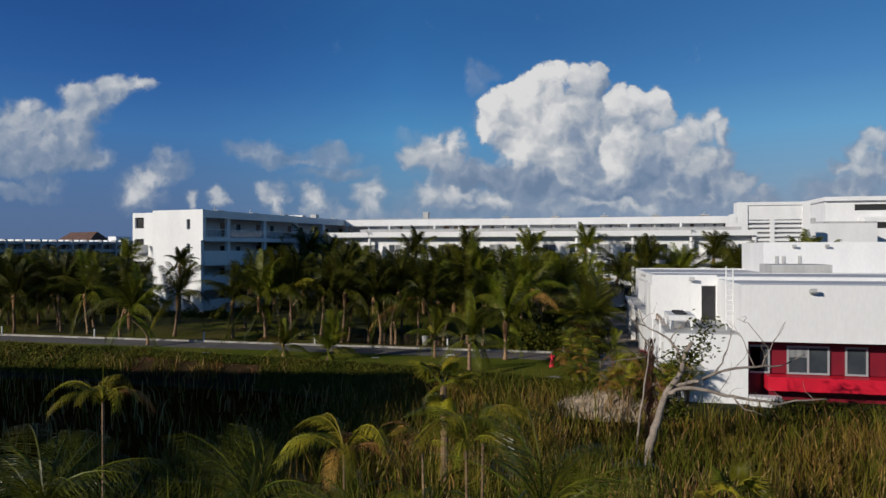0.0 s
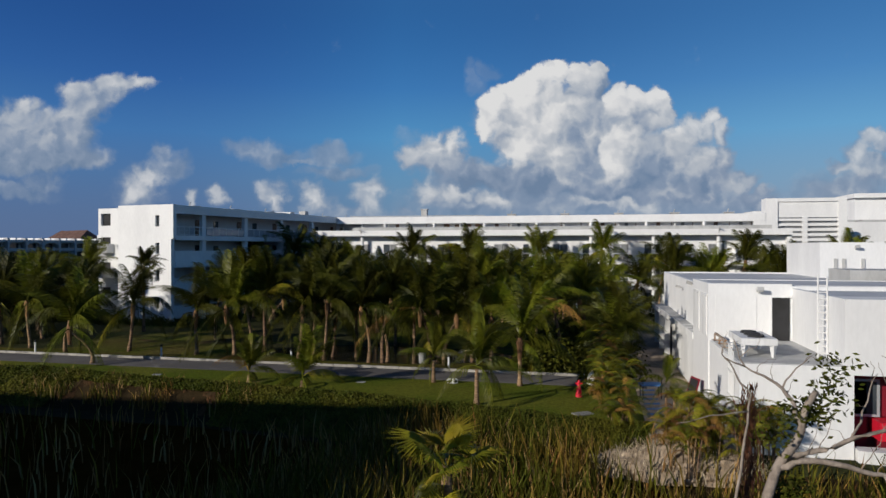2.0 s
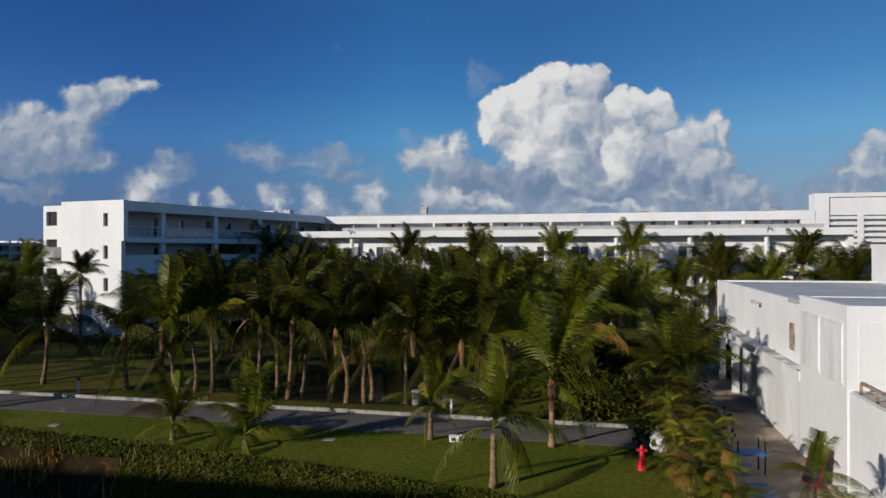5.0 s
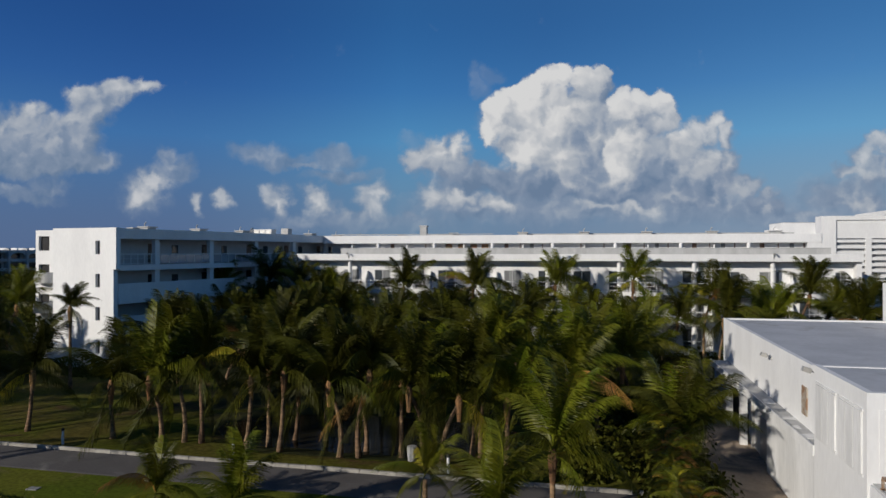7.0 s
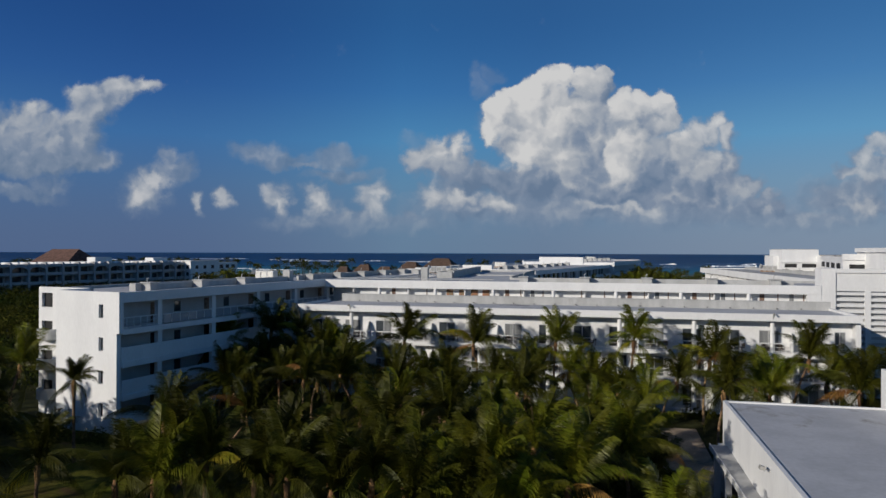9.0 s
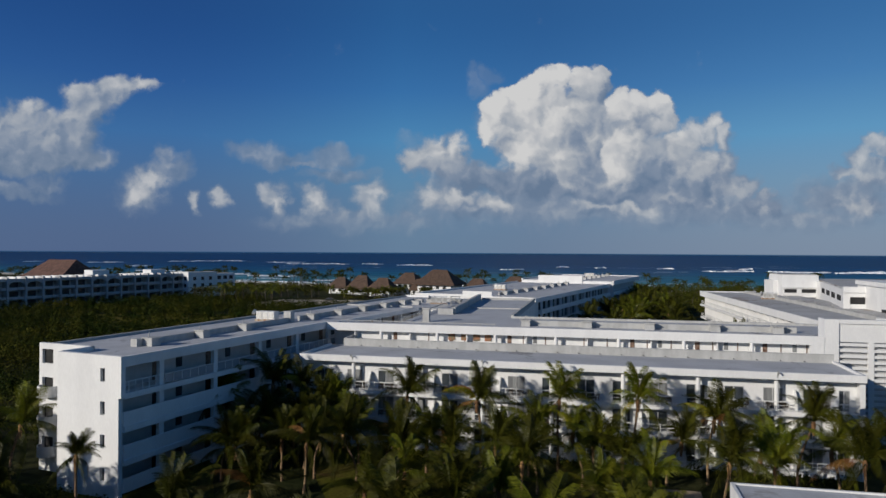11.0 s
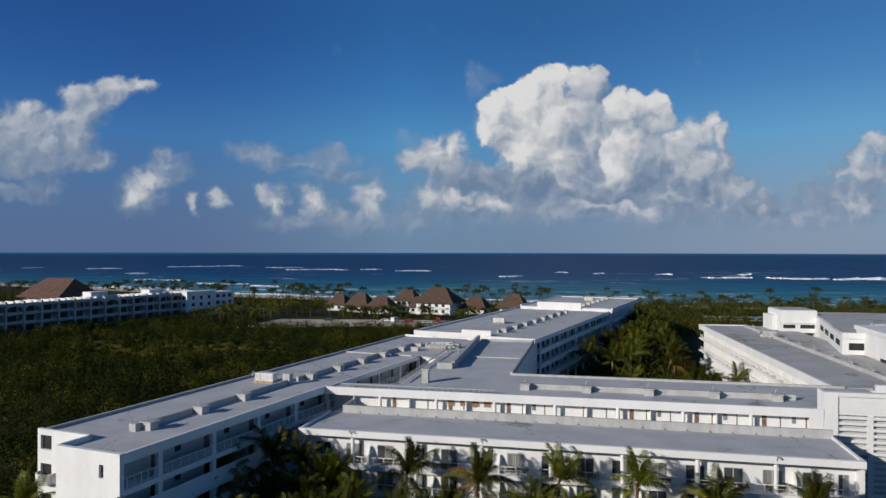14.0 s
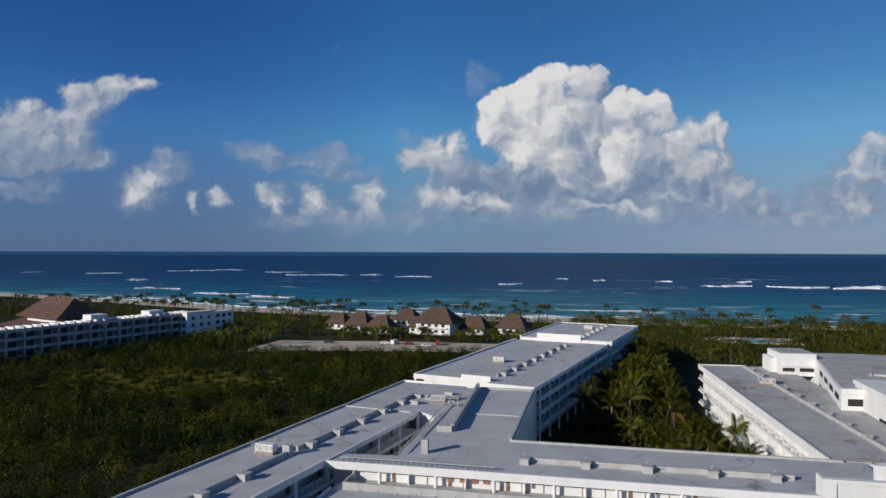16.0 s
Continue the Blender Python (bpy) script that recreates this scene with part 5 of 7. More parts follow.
# ---- plants ----
def frond_mesh(name, length, rise, droop, leaf, mat, pairs=26, seed=0, hang=0.75, side=0.0, broad=1.0):
    """A feather frond from the origin along +x: a bowed midrib with leaflets that hang from both sides."""
    rnd = random.Random(seed)
    vs, fs = [], []

    def at(s):
        x = length * (s - 0.16 * droop * s * s * s)
        return Vector((x, side * length * s * s, length * (rise * s - droop * s * s)))
    n = 8
    for k in range(n + 1):
        s = k / n
        p, r = at(s), 0.055 * (1 - 0.85 * s) * length / 4
        vs += [p + Vector((0, -r, 0)), p + Vector((0, r, 0)), p + Vector((0, 0, r * 1.4))]
    for k in range(n):
        for a in range(3):
            b = (a + 1) % 3
            fs.append((3 * k + a, 3 * k + b, 3 * k + 3 + b, 3 * k + 3 + a))
    for k in range(pairs):
        s = 0.13 + 0.87 * (k + rnd.random() * 0.6) / pairs
        s = min(s, 1.0)
        p, q = at(s), at(min(1.0, s + 0.02))
        d = (at(min(1.0, s + 0.03)) - at(s - 0.03)).normalized()
        ll = leaf * (0.45 + 0.75 * math.sin(math.pi * (0.12 + 0.80 * s))) * rnd.uniform(0.85, 1.1)
        for sgn in (-1, 1):
            out = Vector((0, sgn, 0))
            ang = hang * rnd.uniform(0.7, 1.25)
            way = (d * 0.55 + out * (1.0 - 0.35 * ang) + Vector((0, 0, -0.85 * ang))).normalized()
            mid = p + way * ll * 0.55 + Vector((0, 0, 0.04 * ll))
            tip = p + way * ll + Vector((0, 0, -0.22 * ll * ang))
            w = d * (0.014 + 0.0075 * length) * broad
            i = len(vs)
            vs += [p - w * 0.6, p + w * 0.6, mid + w * 0.8, mid - w * 0.8, tip]
            fs += [(i, i + 1, i + 2, i + 3), (i + 3, i + 2, i + 4)]
    me = bpy.data.meshes.new(name)
    me.from_pydata([tuple(v) for v in vs], [], fs)
    me.materials.append(M[mat])
    return me


FROND = {}
for key, mat in (("g", "frond"), ("d", "frond_dark"), ("y", "frond_yellow"), ("o", "frond_dry"), ("n", "frond_young")):
    FROND[key, "up"] = [frond_mesh("frond_up", 4.2, 0.62, 0.46, 0.85, mat, 50, 1 + k, 0.75, 0.05 - 0.1 * k, 0.72) for k in range(2)]
    FROND[key, "mid"] = [frond_mesh("frond_mid", 4.4, 0.55, 0.95, 0.92, mat, 50, 11 + k, 1.15, 0.06 - 0.12 * k, 0.72) for k in range(2)]
    FROND[key, "arch"] = [frond_mesh("areca_frond", 4.2, 0.95, 1.15, 0.72, mat, 46, 31 + k, 0.30 + 0.3 * k, 0.04 - 0.08 * k, 0.62) for k in range(2)]
    FROND[key, "fine"] = [frond_mesh("fine_frond", 4.4, 0.50, 0.62 + 0.2 * k, 1.25, mat, 36, 41 + k, 0.35 + 0.25 * k, 0.05 - 0.1 * k, 0.30) for k in range(2)]
    FROND[key, "low"] = [frond_mesh("frond_low", 4.0, 0.18, 1.05, 0.85, mat, 46, 21 + k, 1.35, 0.08 - 0.16 * k, 0.72) for k in range(2)]


def trunk_mesh(name, height, lean, bend, r0=0.138, r1=0.098, sides=8):
    bm = bmesh.new()
    n = 9
    pts = [(lean * (k / n) ** 1.4 + bend * math.sin(math.pi * k / n), 0.3 * bend * math.sin(2 * math.pi * k / n), height * k / n - (0.3 if k == 0 else 0)) for k in range(n + 1)]
    rad = [r0 * 1.55 if k == 0 else r0 * 1.25 if k == 1 else r0 + (r1 - r0) * k / n + 0.012 * (k % 2) for k in range(n + 1)]
    tube(bm, pts, rad, sides)
    me = bpy.data.meshes.new(name)
    bm.to_mesh(me)
    bm.free()
    me.materials.append(M["bark"])
    for p in me.polygons:
        p.use_smooth = True
    return me, Vector(pts[-1])


def far_trunk(l, b):
    me, top = trunk_mesh("far_palm_trunk", 5.0, l, b, 0.17, 0.12, 6)
    me.materials[0] = M["bark_dark"]
    return me, top


TRUNKS_FAR = [far_trunk(l, b) for l, b in ((0.3, 0.1), (0.9, -0.2), (-0.6, 0.25))]
TRUNKS = [trunk_mesh("palm_trunk", 5.0, l, b) for l, b in ((0.3, 0.1), (0.9, -0.2), (-0.6, 0.25), (1.5, -0.35), (0.0, 0.0))]
FIBRE = bpy.data.meshes.new("palm_fibre")
bm = bmesh.new()
tube(bm, [(0, 0, -1.0), (0, 0, -0.45), (0, 0, 0.1), (0, 0, 0.5)], [0.12, 0.165, 0.22, 0.11], 8)
bm.to_mesh(FIBRE)
bm.free()
FIBRE.materials.append(M["fibre"])


def share(name, me, parent, m):
    ob = new(name, me)
    ob.parent = parent
    ob.matrix_local = m
    return ob


def coconut_palm(x, y, z, height, spread=1.0, fronds=17, tone="g", label="", rnd=None, group="palms of the grove", kind=None, dry=0.04, sheath=True, fine=False, trunks=None):
    """A palm with its trunk, fibre sheath and fronds one by one."""
    rnd = rnd or random
    palm = thing("palm_tree", label or "coconut palm with a ringed grey trunk and arching green fronds", "palm", group=group, at=(x, y, z))
    me, top = (trunks or TRUNKS)[rnd.randrange(len(trunks or TRUNKS)) if kind is None else kind]
    s = height / 5.0
    spin = Matrix.Rotation(rnd.uniform(0, math.tau), 4, "Z")
    share("trunk", me, palm, spin @ (Matrix.Diagonal((1.0, 1.0, s, 1)) if sheath else Matrix.Diagonal((0.55, 0.55, s, 1))))
    top = spin @ Vector((top.x * (1 if sheath else 0.55), top.y, top.z * s))
    gust = Matrix.Rotation(radians(rnd.uniform(8, 24)), 4, "Y")          # the wind leans the crown
    if height > 2.4 and sheath:
        share("fibre", FIBRE, palm, Matrix.Translation(top))
    a0 = rnd.uniform(0, 360)
    for k in range(fronds):
        q = (k + 0.5) / fronds
        sort, pitch = ("up", rnd.uniform(-76, -40)) if q < 0.50 else (("mid", rnd.uniform(-58, -18)) if q < 0.80 else ("low", rnd.uniform(-14, 18)))
        key = tone if rnd.random() > dry or sort == "up" else ("y" if rnd.random() < 0.6 else "o")
        f = rnd.choice(FROND[key, "fine" if fine else sort])
        if fine:
            pitch = rnd.uniform(-66, -22)
        sc = spread * rnd.uniform(0.85, 1.15)
        share("frond", f, palm, Matrix.Translation(top + Vector((0, 0, 0.15 + 0.25 * (1 - q)))) @ gust @ Matrix.Rotation(radians(a0 + k * 137.5), 4, "Z") @ Matrix.Rotation(radians(pitch), 4, "Y") @ Matrix.Rotation(radians(rnd.uniform(-25, 25)), 4, "X") @ Matrix.Scale(sc, 4))
    return palm


rnd = random.Random(7)
GROVE_FRONT = [
    (-36.5, 64.2, 4.2), (-43.7, 76.2, 7.2), (-30.0, 63.9, 3.8), (-26.6, 63.9, 4.3), (-25.3, 64.2, 5.0), (-24.2, 64.3, 5.2), (-21.1, 64.0, 4.4), (-20.3, 65.3, 5.4), (-18.9, 63.8, 4.8),
    (-19.6, 67.4, 4.2), (-17.6, 67.7, 5.0), (-15.2, 63.8, 4.5), (-14.1, 64.0, 5.2), (-14.4, 66.0, 5.0), (-11.9, 65.0, 4.8), (-10.4, 64.2, 4.6), (-10.4, 66.5, 4.6), (-9.1, 63.2, 4.0), (-7.8, 64.9, 5.6),
]
GROVE_REST = [
    (-7.4, 65.8, 5.6), (-5.7, 64.0, 3.8), (-2.6, 66.5, 4.6), (-16.2, 74.6, 5.0), (1.1, 74.0, 4.6), (-2.8, 56.6, 3.3), (-35.2, 58.2, 3.2), (-41.5, 62.8, 4.0), (-12.0, 75.8, 5.6), (-46.5, 64.5, 4.4), (-51.0, 66.0, 4.2), (-57.5, 70.0, 4.3), (-53.5, 73.0, 5.0), (-54.6, 63.6, 4.2), (-61.5, 70.0, 4.2),
    (-58.0, 78.0, 4.8), (-60.0, 66.0, 4.2), (-63.0, 74.0, 4.2), (-1.0, 70.5, 5.0), (2.6, 68.0, 1.9), (2.0, 63.0, 2.9), (3.0, 76.0, 1.9), (-0.6, 80.0, 3.6), (2.4, 84.0, 2.4),
]
GROVE = GROVE_FRONT + GROVE_REST
for x, y, h in GROVE:
    # left of x = -9 most crowns take the copy toned for shade
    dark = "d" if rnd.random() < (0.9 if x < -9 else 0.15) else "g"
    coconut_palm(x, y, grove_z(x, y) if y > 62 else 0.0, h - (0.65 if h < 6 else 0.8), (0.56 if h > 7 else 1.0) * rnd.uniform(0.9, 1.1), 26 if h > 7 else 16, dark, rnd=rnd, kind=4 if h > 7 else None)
placed = [(x, y) for x, y, h in GROVE]
tries = 0
while len(placed) < 62 and tries < 4000:
    tries += 1
    x, y = rnd.uniform(-42, 4), rnd.uniform(70, 99)
    if x < -34 or x > 0.5 and y < 86:
        continue
    if math.hypot((x + 15) / 13, (y - 70) / 6.2) < 1 or min(math.hypot(x - a, y - b) for a, b in placed) < 3.6:
        continue
    placed.append((x, y))
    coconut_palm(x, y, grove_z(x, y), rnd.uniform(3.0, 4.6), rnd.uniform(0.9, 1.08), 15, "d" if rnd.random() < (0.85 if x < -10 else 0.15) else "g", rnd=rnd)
for x, y, h in ((-38.0, 103.0, 7.6), (-31.5, 102.5, 5.2), (-22.9, 103.0, 7.0), (-14.1, 103.0, 7.2), (-5.7, 103.0, 7.4), (2.3, 103.0, 8.0), (9.7, 102.6, 6.2), (18.4, 103.0, 6.8), (31.0, 104.0, 6.4), (-44.5, 100.0, 6.0), (22.0, 95.0, 5.0), (14.0, 93.0, 4.6), (30.0, 95.0, 5.6), (9.5, 92.0, 5.2)):
    coconut_palm(x, y, 0.05, h, rnd.uniform(0.88, 1.08), 20, "d" if rnd.random() < 0.35 else "g", rnd=rnd, group="palms before the hotel", dry=0.14)
for x in (-27.5, -24.0, -19.5, -17.0, -11.0, -8.6, -3.0, -0.5, 5.5, 13.5, 21.0, 26.0):
    coconut_palm(x, rnd.uniform(97.5, 101.5), 0.05, rnd.uniform(3.0, 5.0), rnd.uniform(0.85, 1.05), 17, "d" if rnd.random() < 0.35 else "g", rnd=rnd, group="palms before the hotel", dry=0.1)
# the thick stand left of the wing
crowd = []
while len(crowd) < 13:
    x, y = rnd.uniform(-70, -49), rnd.uniform(63.5, 76)
    if min(math.hypot(x - a, y - b) for a, b in placed + crowd) < 2.9 or x > -51 and y > 70:
        continue
    crowd.append((x, y))
    coconut_palm(x, y, grove_z(x, y), rnd.uniform(2.2, 3.5), rnd.uniform(0.95, 1.15), 15, "d" if rnd.random() < 0.6 else "g", rnd=rnd)
for x, y, h in ((-59.8, 86.0, 5.6), (-63.6, 81.5, 3.8), (-63.6, 86.6, 4.0), (-67.5, 82.5, 3.7), (-70.5, 78.0, 3.5), (-67.5, 88.5, 3.8)):
    coconut_palm(x, y, 0.0, h, rnd.uniform(0.95, 1.1), 16, "d" if rnd.random() < 0.5 else "g", "full-crowned palm beside the hotel wing's end wall", rnd=rnd, group="palms before the hotel", dry=0.08)
# taller palms in the shade of the left wing, that shade put into their frond colour
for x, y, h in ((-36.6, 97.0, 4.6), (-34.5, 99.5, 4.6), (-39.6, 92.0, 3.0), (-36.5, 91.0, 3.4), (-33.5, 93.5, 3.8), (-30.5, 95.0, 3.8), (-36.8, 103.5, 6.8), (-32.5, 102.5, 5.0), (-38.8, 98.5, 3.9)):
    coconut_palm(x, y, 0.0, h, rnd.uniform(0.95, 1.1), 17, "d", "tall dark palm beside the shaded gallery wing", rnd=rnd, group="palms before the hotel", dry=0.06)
# young palms by the road
for x, y, h, s, tone in ((-20.2, 54.2, 0.5, 0.60, "g"), (-16.2, 53.6, 0.4, 0.72, "g"), (-8.4, 56.6, 1.4, 0.5, "g"), (-4.6, 50.9, 2.0, 0.75, "g")):
    coconut_palm(x, y, 0.0, h, s, 14, tone, "young palm on the lawn by the road", rnd=rnd, group="young palms", dry=0.2, kind=4)


def leaf_cloud(vs, fs, rnd, cx, cy, cz, rx, ry, rz, count, size, loose=0.8):
    """Many small leaves on and in a bumpy mound."""
    for _ in range(count):
        a, b = rnd.uniform(0, math.tau), math.asin(rnd.uniform(-0.25, 1))
        r = rnd.uniform(0.72, 1.08)
        n = Vector((math.cos(a) * math.cos(b), math.sin(a) * math.cos(b), math.sin(b)))
        p = Vector((cx + n.x * rx * r, cy + n.y * ry * r, cz + n.z * rz * r))
        n = (n + Vector((rnd.uniform(-loose, loose), rnd.uniform(-loose, loose), rnd.uniform(-.3, loose)))).normalized()
        u = n.orthogonal().normalized()
        u = (Matrix.Rotation(rnd.uniform(0, math.tau), 3, n) @ u) * size * rnd.uniform(0.6, 1.3)
        w = n.cross(u) * 0.55
        i = len(vs)
        vs += [tuple(p - u), tuple(p + w), tuple(p + u), tuple(p - w)]
        fs.append((i, i + 1, i + 2, i + 3))


# wide scrub between the hotels
rnd = random.Random(21)
vs, fs = [], []
n = 0
while n < 3700:
    x, y = rnd.uniform(-262, -48), rnd.uniform(88, 336)
    edge = -63.5 + 0.168 * (y - 91)
    if x > edge - 2 and y < 185 or x > -48 + 0.2 * (y - 185) - 3 or x < -238 + 0.3076 * (y - 208) or (y > 296 + 0.2 * (x + 152) and x > -156):
        continue
    open_ = math.hypot((x + 140) / 44, (y - 232) / 24) + 0.5 * noise.noise(Vector((x * 0.05, y * 0.05, 4))) < 1
    tall = 0.5 + 0.9 * noise.noise(Vector((x * 0.03, y * 0.03, 7)))
    h = rnd.uniform(0.4, 0.9) if open_ and rnd.random() < 0.8 else rnd.uniform(1.3, 2.6) + max(0, tall) * rnd.uniform(0.4, 2.2)
    r = rnd.uniform(1.4, 3.0) * (0.6 if open_ else 1.0)
    near = y < 160
    leaf_cloud(vs, fs, rnd, x, y, 0.25 * h, r, r, h * 1.25, 170 if near else 125, 0.20 if near else 0.26, 0.42)
    n += 1
tagged(soup("scrub", vs, fs, M["scrub"]), "dense green mangrove scrub on flat ground", "scrub", kind="stuff")

# clipped hedge along the lawn
vs, fs = [], []


def hedge_at(x, s):
    """A point of the hedge's leafy face: s runs from the lawn over the top and down the bank."""
    yy = hedge_y(min(x, 4)) + 0.9
    end = 0.62 if -33 < x < -20 else 1.0
    prof = ((-0.35, -0.05), (-0.45, 0.22), (-0.8, 0.36), (-1.2, 0.28), (-1.8, -0.1), (-2.8, -0.6), (-4.2, -1.5))
    q = s * end * (len(prof) - 1)
    k = min(int(q), len(prof) - 2)
    f = q - k
    dy, z = prof[k][0] + (prof[k + 1][0] - prof[k][0]) * f, prof[k][1] + (prof[k + 1][1] - prof[k][1]) * f
    bump = 0.22 * noise.noise(Vector((x * 0.9, s * 5, 1.0))) + 0.10 * noise.noise(Vector((x * 2.6, s * 13, 5.0)))
    return Vector((x, yy + dy - bump * 0.8, z + bump * 0.6 + 0.15 * noise.noise(Vector((x * 0.13, 0, 2.0)))))


for k in range(125000):
    x = 4.5 - 88 * rnd.random() ** 1.25
    s = rnd.random()
    p = hedge_at(x, s) + Vector((rnd.gauss(0, 0.05), rnd.gauss(0, 0.05) - 0.02, rnd.gauss(0, 0.05)))
    n = (Vector((0, -0.7, 0.7)) + Vector((rnd.uniform(-1, 1), rnd.uniform(-1, 1), rnd.uniform(-.5, 1)))).normalized()
    u = Matrix.Rotation(rnd.uniform(0, math.tau), 3, n) @ n.orthogonal().normalized() * (0.048 + 0.0011 * (4.5 - x)) * rnd.uniform(0.6, 1.35)
    w = n.cross(u) * 0.55
    i = len(vs)
    vs += [tuple(p - u), tuple(p + w), tuple(p + u), tuple(p - w)]
    fs.append((i, i + 1, i + 2, i + 3))
for k in range(176):
    for j in range(12):
        quad = [hedge_at(4.5 - 0.5 * a, b / 12) + Vector((0, 0.10, -0.10)) for a, b in ((k, j), (k + 1, j), (k + 1, j + 1), (k, j + 1))]
        i = len(vs)
        vs += [tuple(q) for q in quad]
        fs.append((i, i + 1, i + 2, i + 3))
tagged(soup("hedge", vs, fs, M["hedge"]), "low clipped green hedge between lawn and marsh", "hedge", kind="stuff")


def blades(vs, fs, rnd, x, y, z, h, lean, w):
    a = rnd.uniform(0, math.tau)
    t = Vector((math.cos(a), math.sin(a), 0)) * w
    b = rnd.uniform(0, math.tau)
    l = Vector((math.cos(b), math.sin(b), 0)) * lean * h
    p = Vector((x, y, z))
    i = len(vs)
    vs += [tuple(p - t), tuple(p + t), tuple(p + t * 0.8 + l * 0.3 + Vector((0, 0, h * 0.6))), tuple(p - t * 0.8 + l * 0.3 + Vector((0, 0, h * 0.6))), tuple(p + l + Vector((0, 0, h)))]
    fs += [(i, i + 1, i + 2, i + 3), (i + 3, i + 2, i + 4)]


green, dry = ([], []), ([], [])
for k in range(46000):
    y = 18 + 31 * rnd.random() ** 0.8
    x = rnd.uniform(-46, 24)
    if y > hedge_y(min(x, 4)) - (2.2 if x > -9 else 3.4) or (x > 7 and y > 41.5) or (x > 4 and y > 43.5):
        continue
    if math.hypot(x - 4.9, (y - 41.8) / 0.8) < 2.6 and rnd.random() < 0.7:
        continue
    wet = noise.noise(Vector((x * 0.09, y * 0.09, 3.0)))
    # reeds thinned here to darken the shaded part of the marsh
    if x < -10 - 0.25 * (44 - y) and rnd.random() < 0.94:
        continue
    h = (1.8 + 0.9 * wet + rnd.uniform(0, 1.1)) * (0.75 if x < -14 else 1.0)
    z = ground_height(x, y) - 0.05
    # more brown reeds in the shaded part, tinting the shade by their colour
    isbrown = rnd.random() < ((0.65 if x < -9 - 0.25 * (44 - y) else 0.30) + 0.55 * max(0, noise.noise(Vector((x * 0.16, y * 0.16, 9.0)))))
    blades(*(dry if isbrown else green), rnd, x, y, z, h * (0.8 if isbrown else 1), rnd.uniform(0.05, 0.45), rnd.uniform(0.022, 0.05))
for k in range(5200):
    x = -18 - 50 * rnd.random()
    if noise.noise(Vector((x * 0.25, 0.0, 6.0))) < -0.05:
        continue
    y = hedge_y(min(x, 4)) - rnd.uniform(-0.4, 2.4)
    z = -0.15 - 0.35 * max(0.0, hedge_y(min(x, 4)) - y)
    blades(*(dry if rnd.random() < 0.3 else green), rnd, x, y, z - 0.2, rnd.uniform(0.5, 1.25), rnd.uniform(0.1, 0.6), rnd.uniform(0.015, 0.035))
tagged(soup("reeds", *green, M["reed"]), "tall green reeds filling the marsh", "reeds", kind="stuff")
tagged(soup("dry_reeds", *dry, M["reed_dry"]), "withered orange reeds among the green", "reeds", kind="stuff")


# ---- beyond the hotel ----
def far_crown(seed, tone):
    """A joined crown of fronds for palms that stay far off."""
    r = random.Random(seed)
    bm = bmesh.new()
    for k in range(13):
        q = k / 13
        me = FROND_FAR[tone][k % 2]
        m = Matrix.Rotation(radians(14), 4, "Y") @ Matrix.Rotation(radians(k * 137.5 + r.uniform(-15, 15)), 4, "Z") @ Matrix.Rotation(radians(-60 + 75 * q + r.uniform(-8, 8)), 4, "Y") @ Matrix.Scale(r.uniform(0.8, 1.1), 4)
        n0 = len(bm.verts)
        bm.from_mesh(me)
        bm.verts.ensure_lookup_table()
        for v in bm.verts[n0:]:
            v.co = m @ v.co
    me = bpy.data.meshes.new("palm_crown")
    bm.to_mesh(me)
    bm.free()
    me.materials.append(M["frond" if tone == "g" else "frond_dark"])
    return me


FROND_FAR = {t: [frond_mesh("far_frond", 3.6, 0.5, 0.95, 1.0, mat, 13, 40 + k, 1.0, broad=2.4) for k in range(2)] for t, mat in (("g", "frond"), ("d", "frond_dark"))}
CROWNS = [far_crown(60 + k, "g" if k % 2 else "d") for k in range(4)]
rnd = random.Random(33)
shore_crowns, shore_trunks = ([], []), ([], [])


def add_mesh(pile, me, m):
    n = len(pile[0])
    pile[0].extend(tuple(m @ v.co) for v in me.vertices)
    pile[1].extend(tuple(n + i for i in p.vertices) for p in me.polygons)


def shore_palm(x, y, z, height, size):
    me, top = TRUNKS_FAR[rnd.randrange(3)]
    s = height / 5.0
    spin = Matrix.Translation((x, y, z)) @ Matrix.Rotation(rnd.uniform(0, math.tau), 4, "Z")
    add_mesh(shore_trunks, me, spin @ Matrix.Diagonal((1, 1, s, 1)))
    add_mesh(shore_crowns, rnd.choice(CROWNS), spin @ Matrix.Translation((top.x, top.y, top.z * s)) @ Matrix.Rotation(rnd.uniform(0, math.tau), 4, "Z") @ Matrix.Scale(size, 4))



def far_palm(x, y, z, height, size, group, label="slender palm with a round dark crown"):
    palm = thing("palm_tree", label, "palm", group=group, at=(x, y, z))
    me, top = TRUNKS_FAR[rnd.randrange(3)]
    s = height / 5.0
    spin = Matrix.Rotation(rnd.uniform(0, math.tau), 4, "Z")
    share("trunk", me, palm, spin @ Matrix.Diagonal((1, 1, s, 1)))
    share("crown", rnd.choice(CROWNS), palm, Matrix.Translation(spin @ Vector((top.x, top.y, top.z * s))) @ Matrix.Rotation(rnd.uniform(0, math.tau), 4, "Z") @ Matrix.Scale(size, 4))


# courtyard between the wings
n = 0
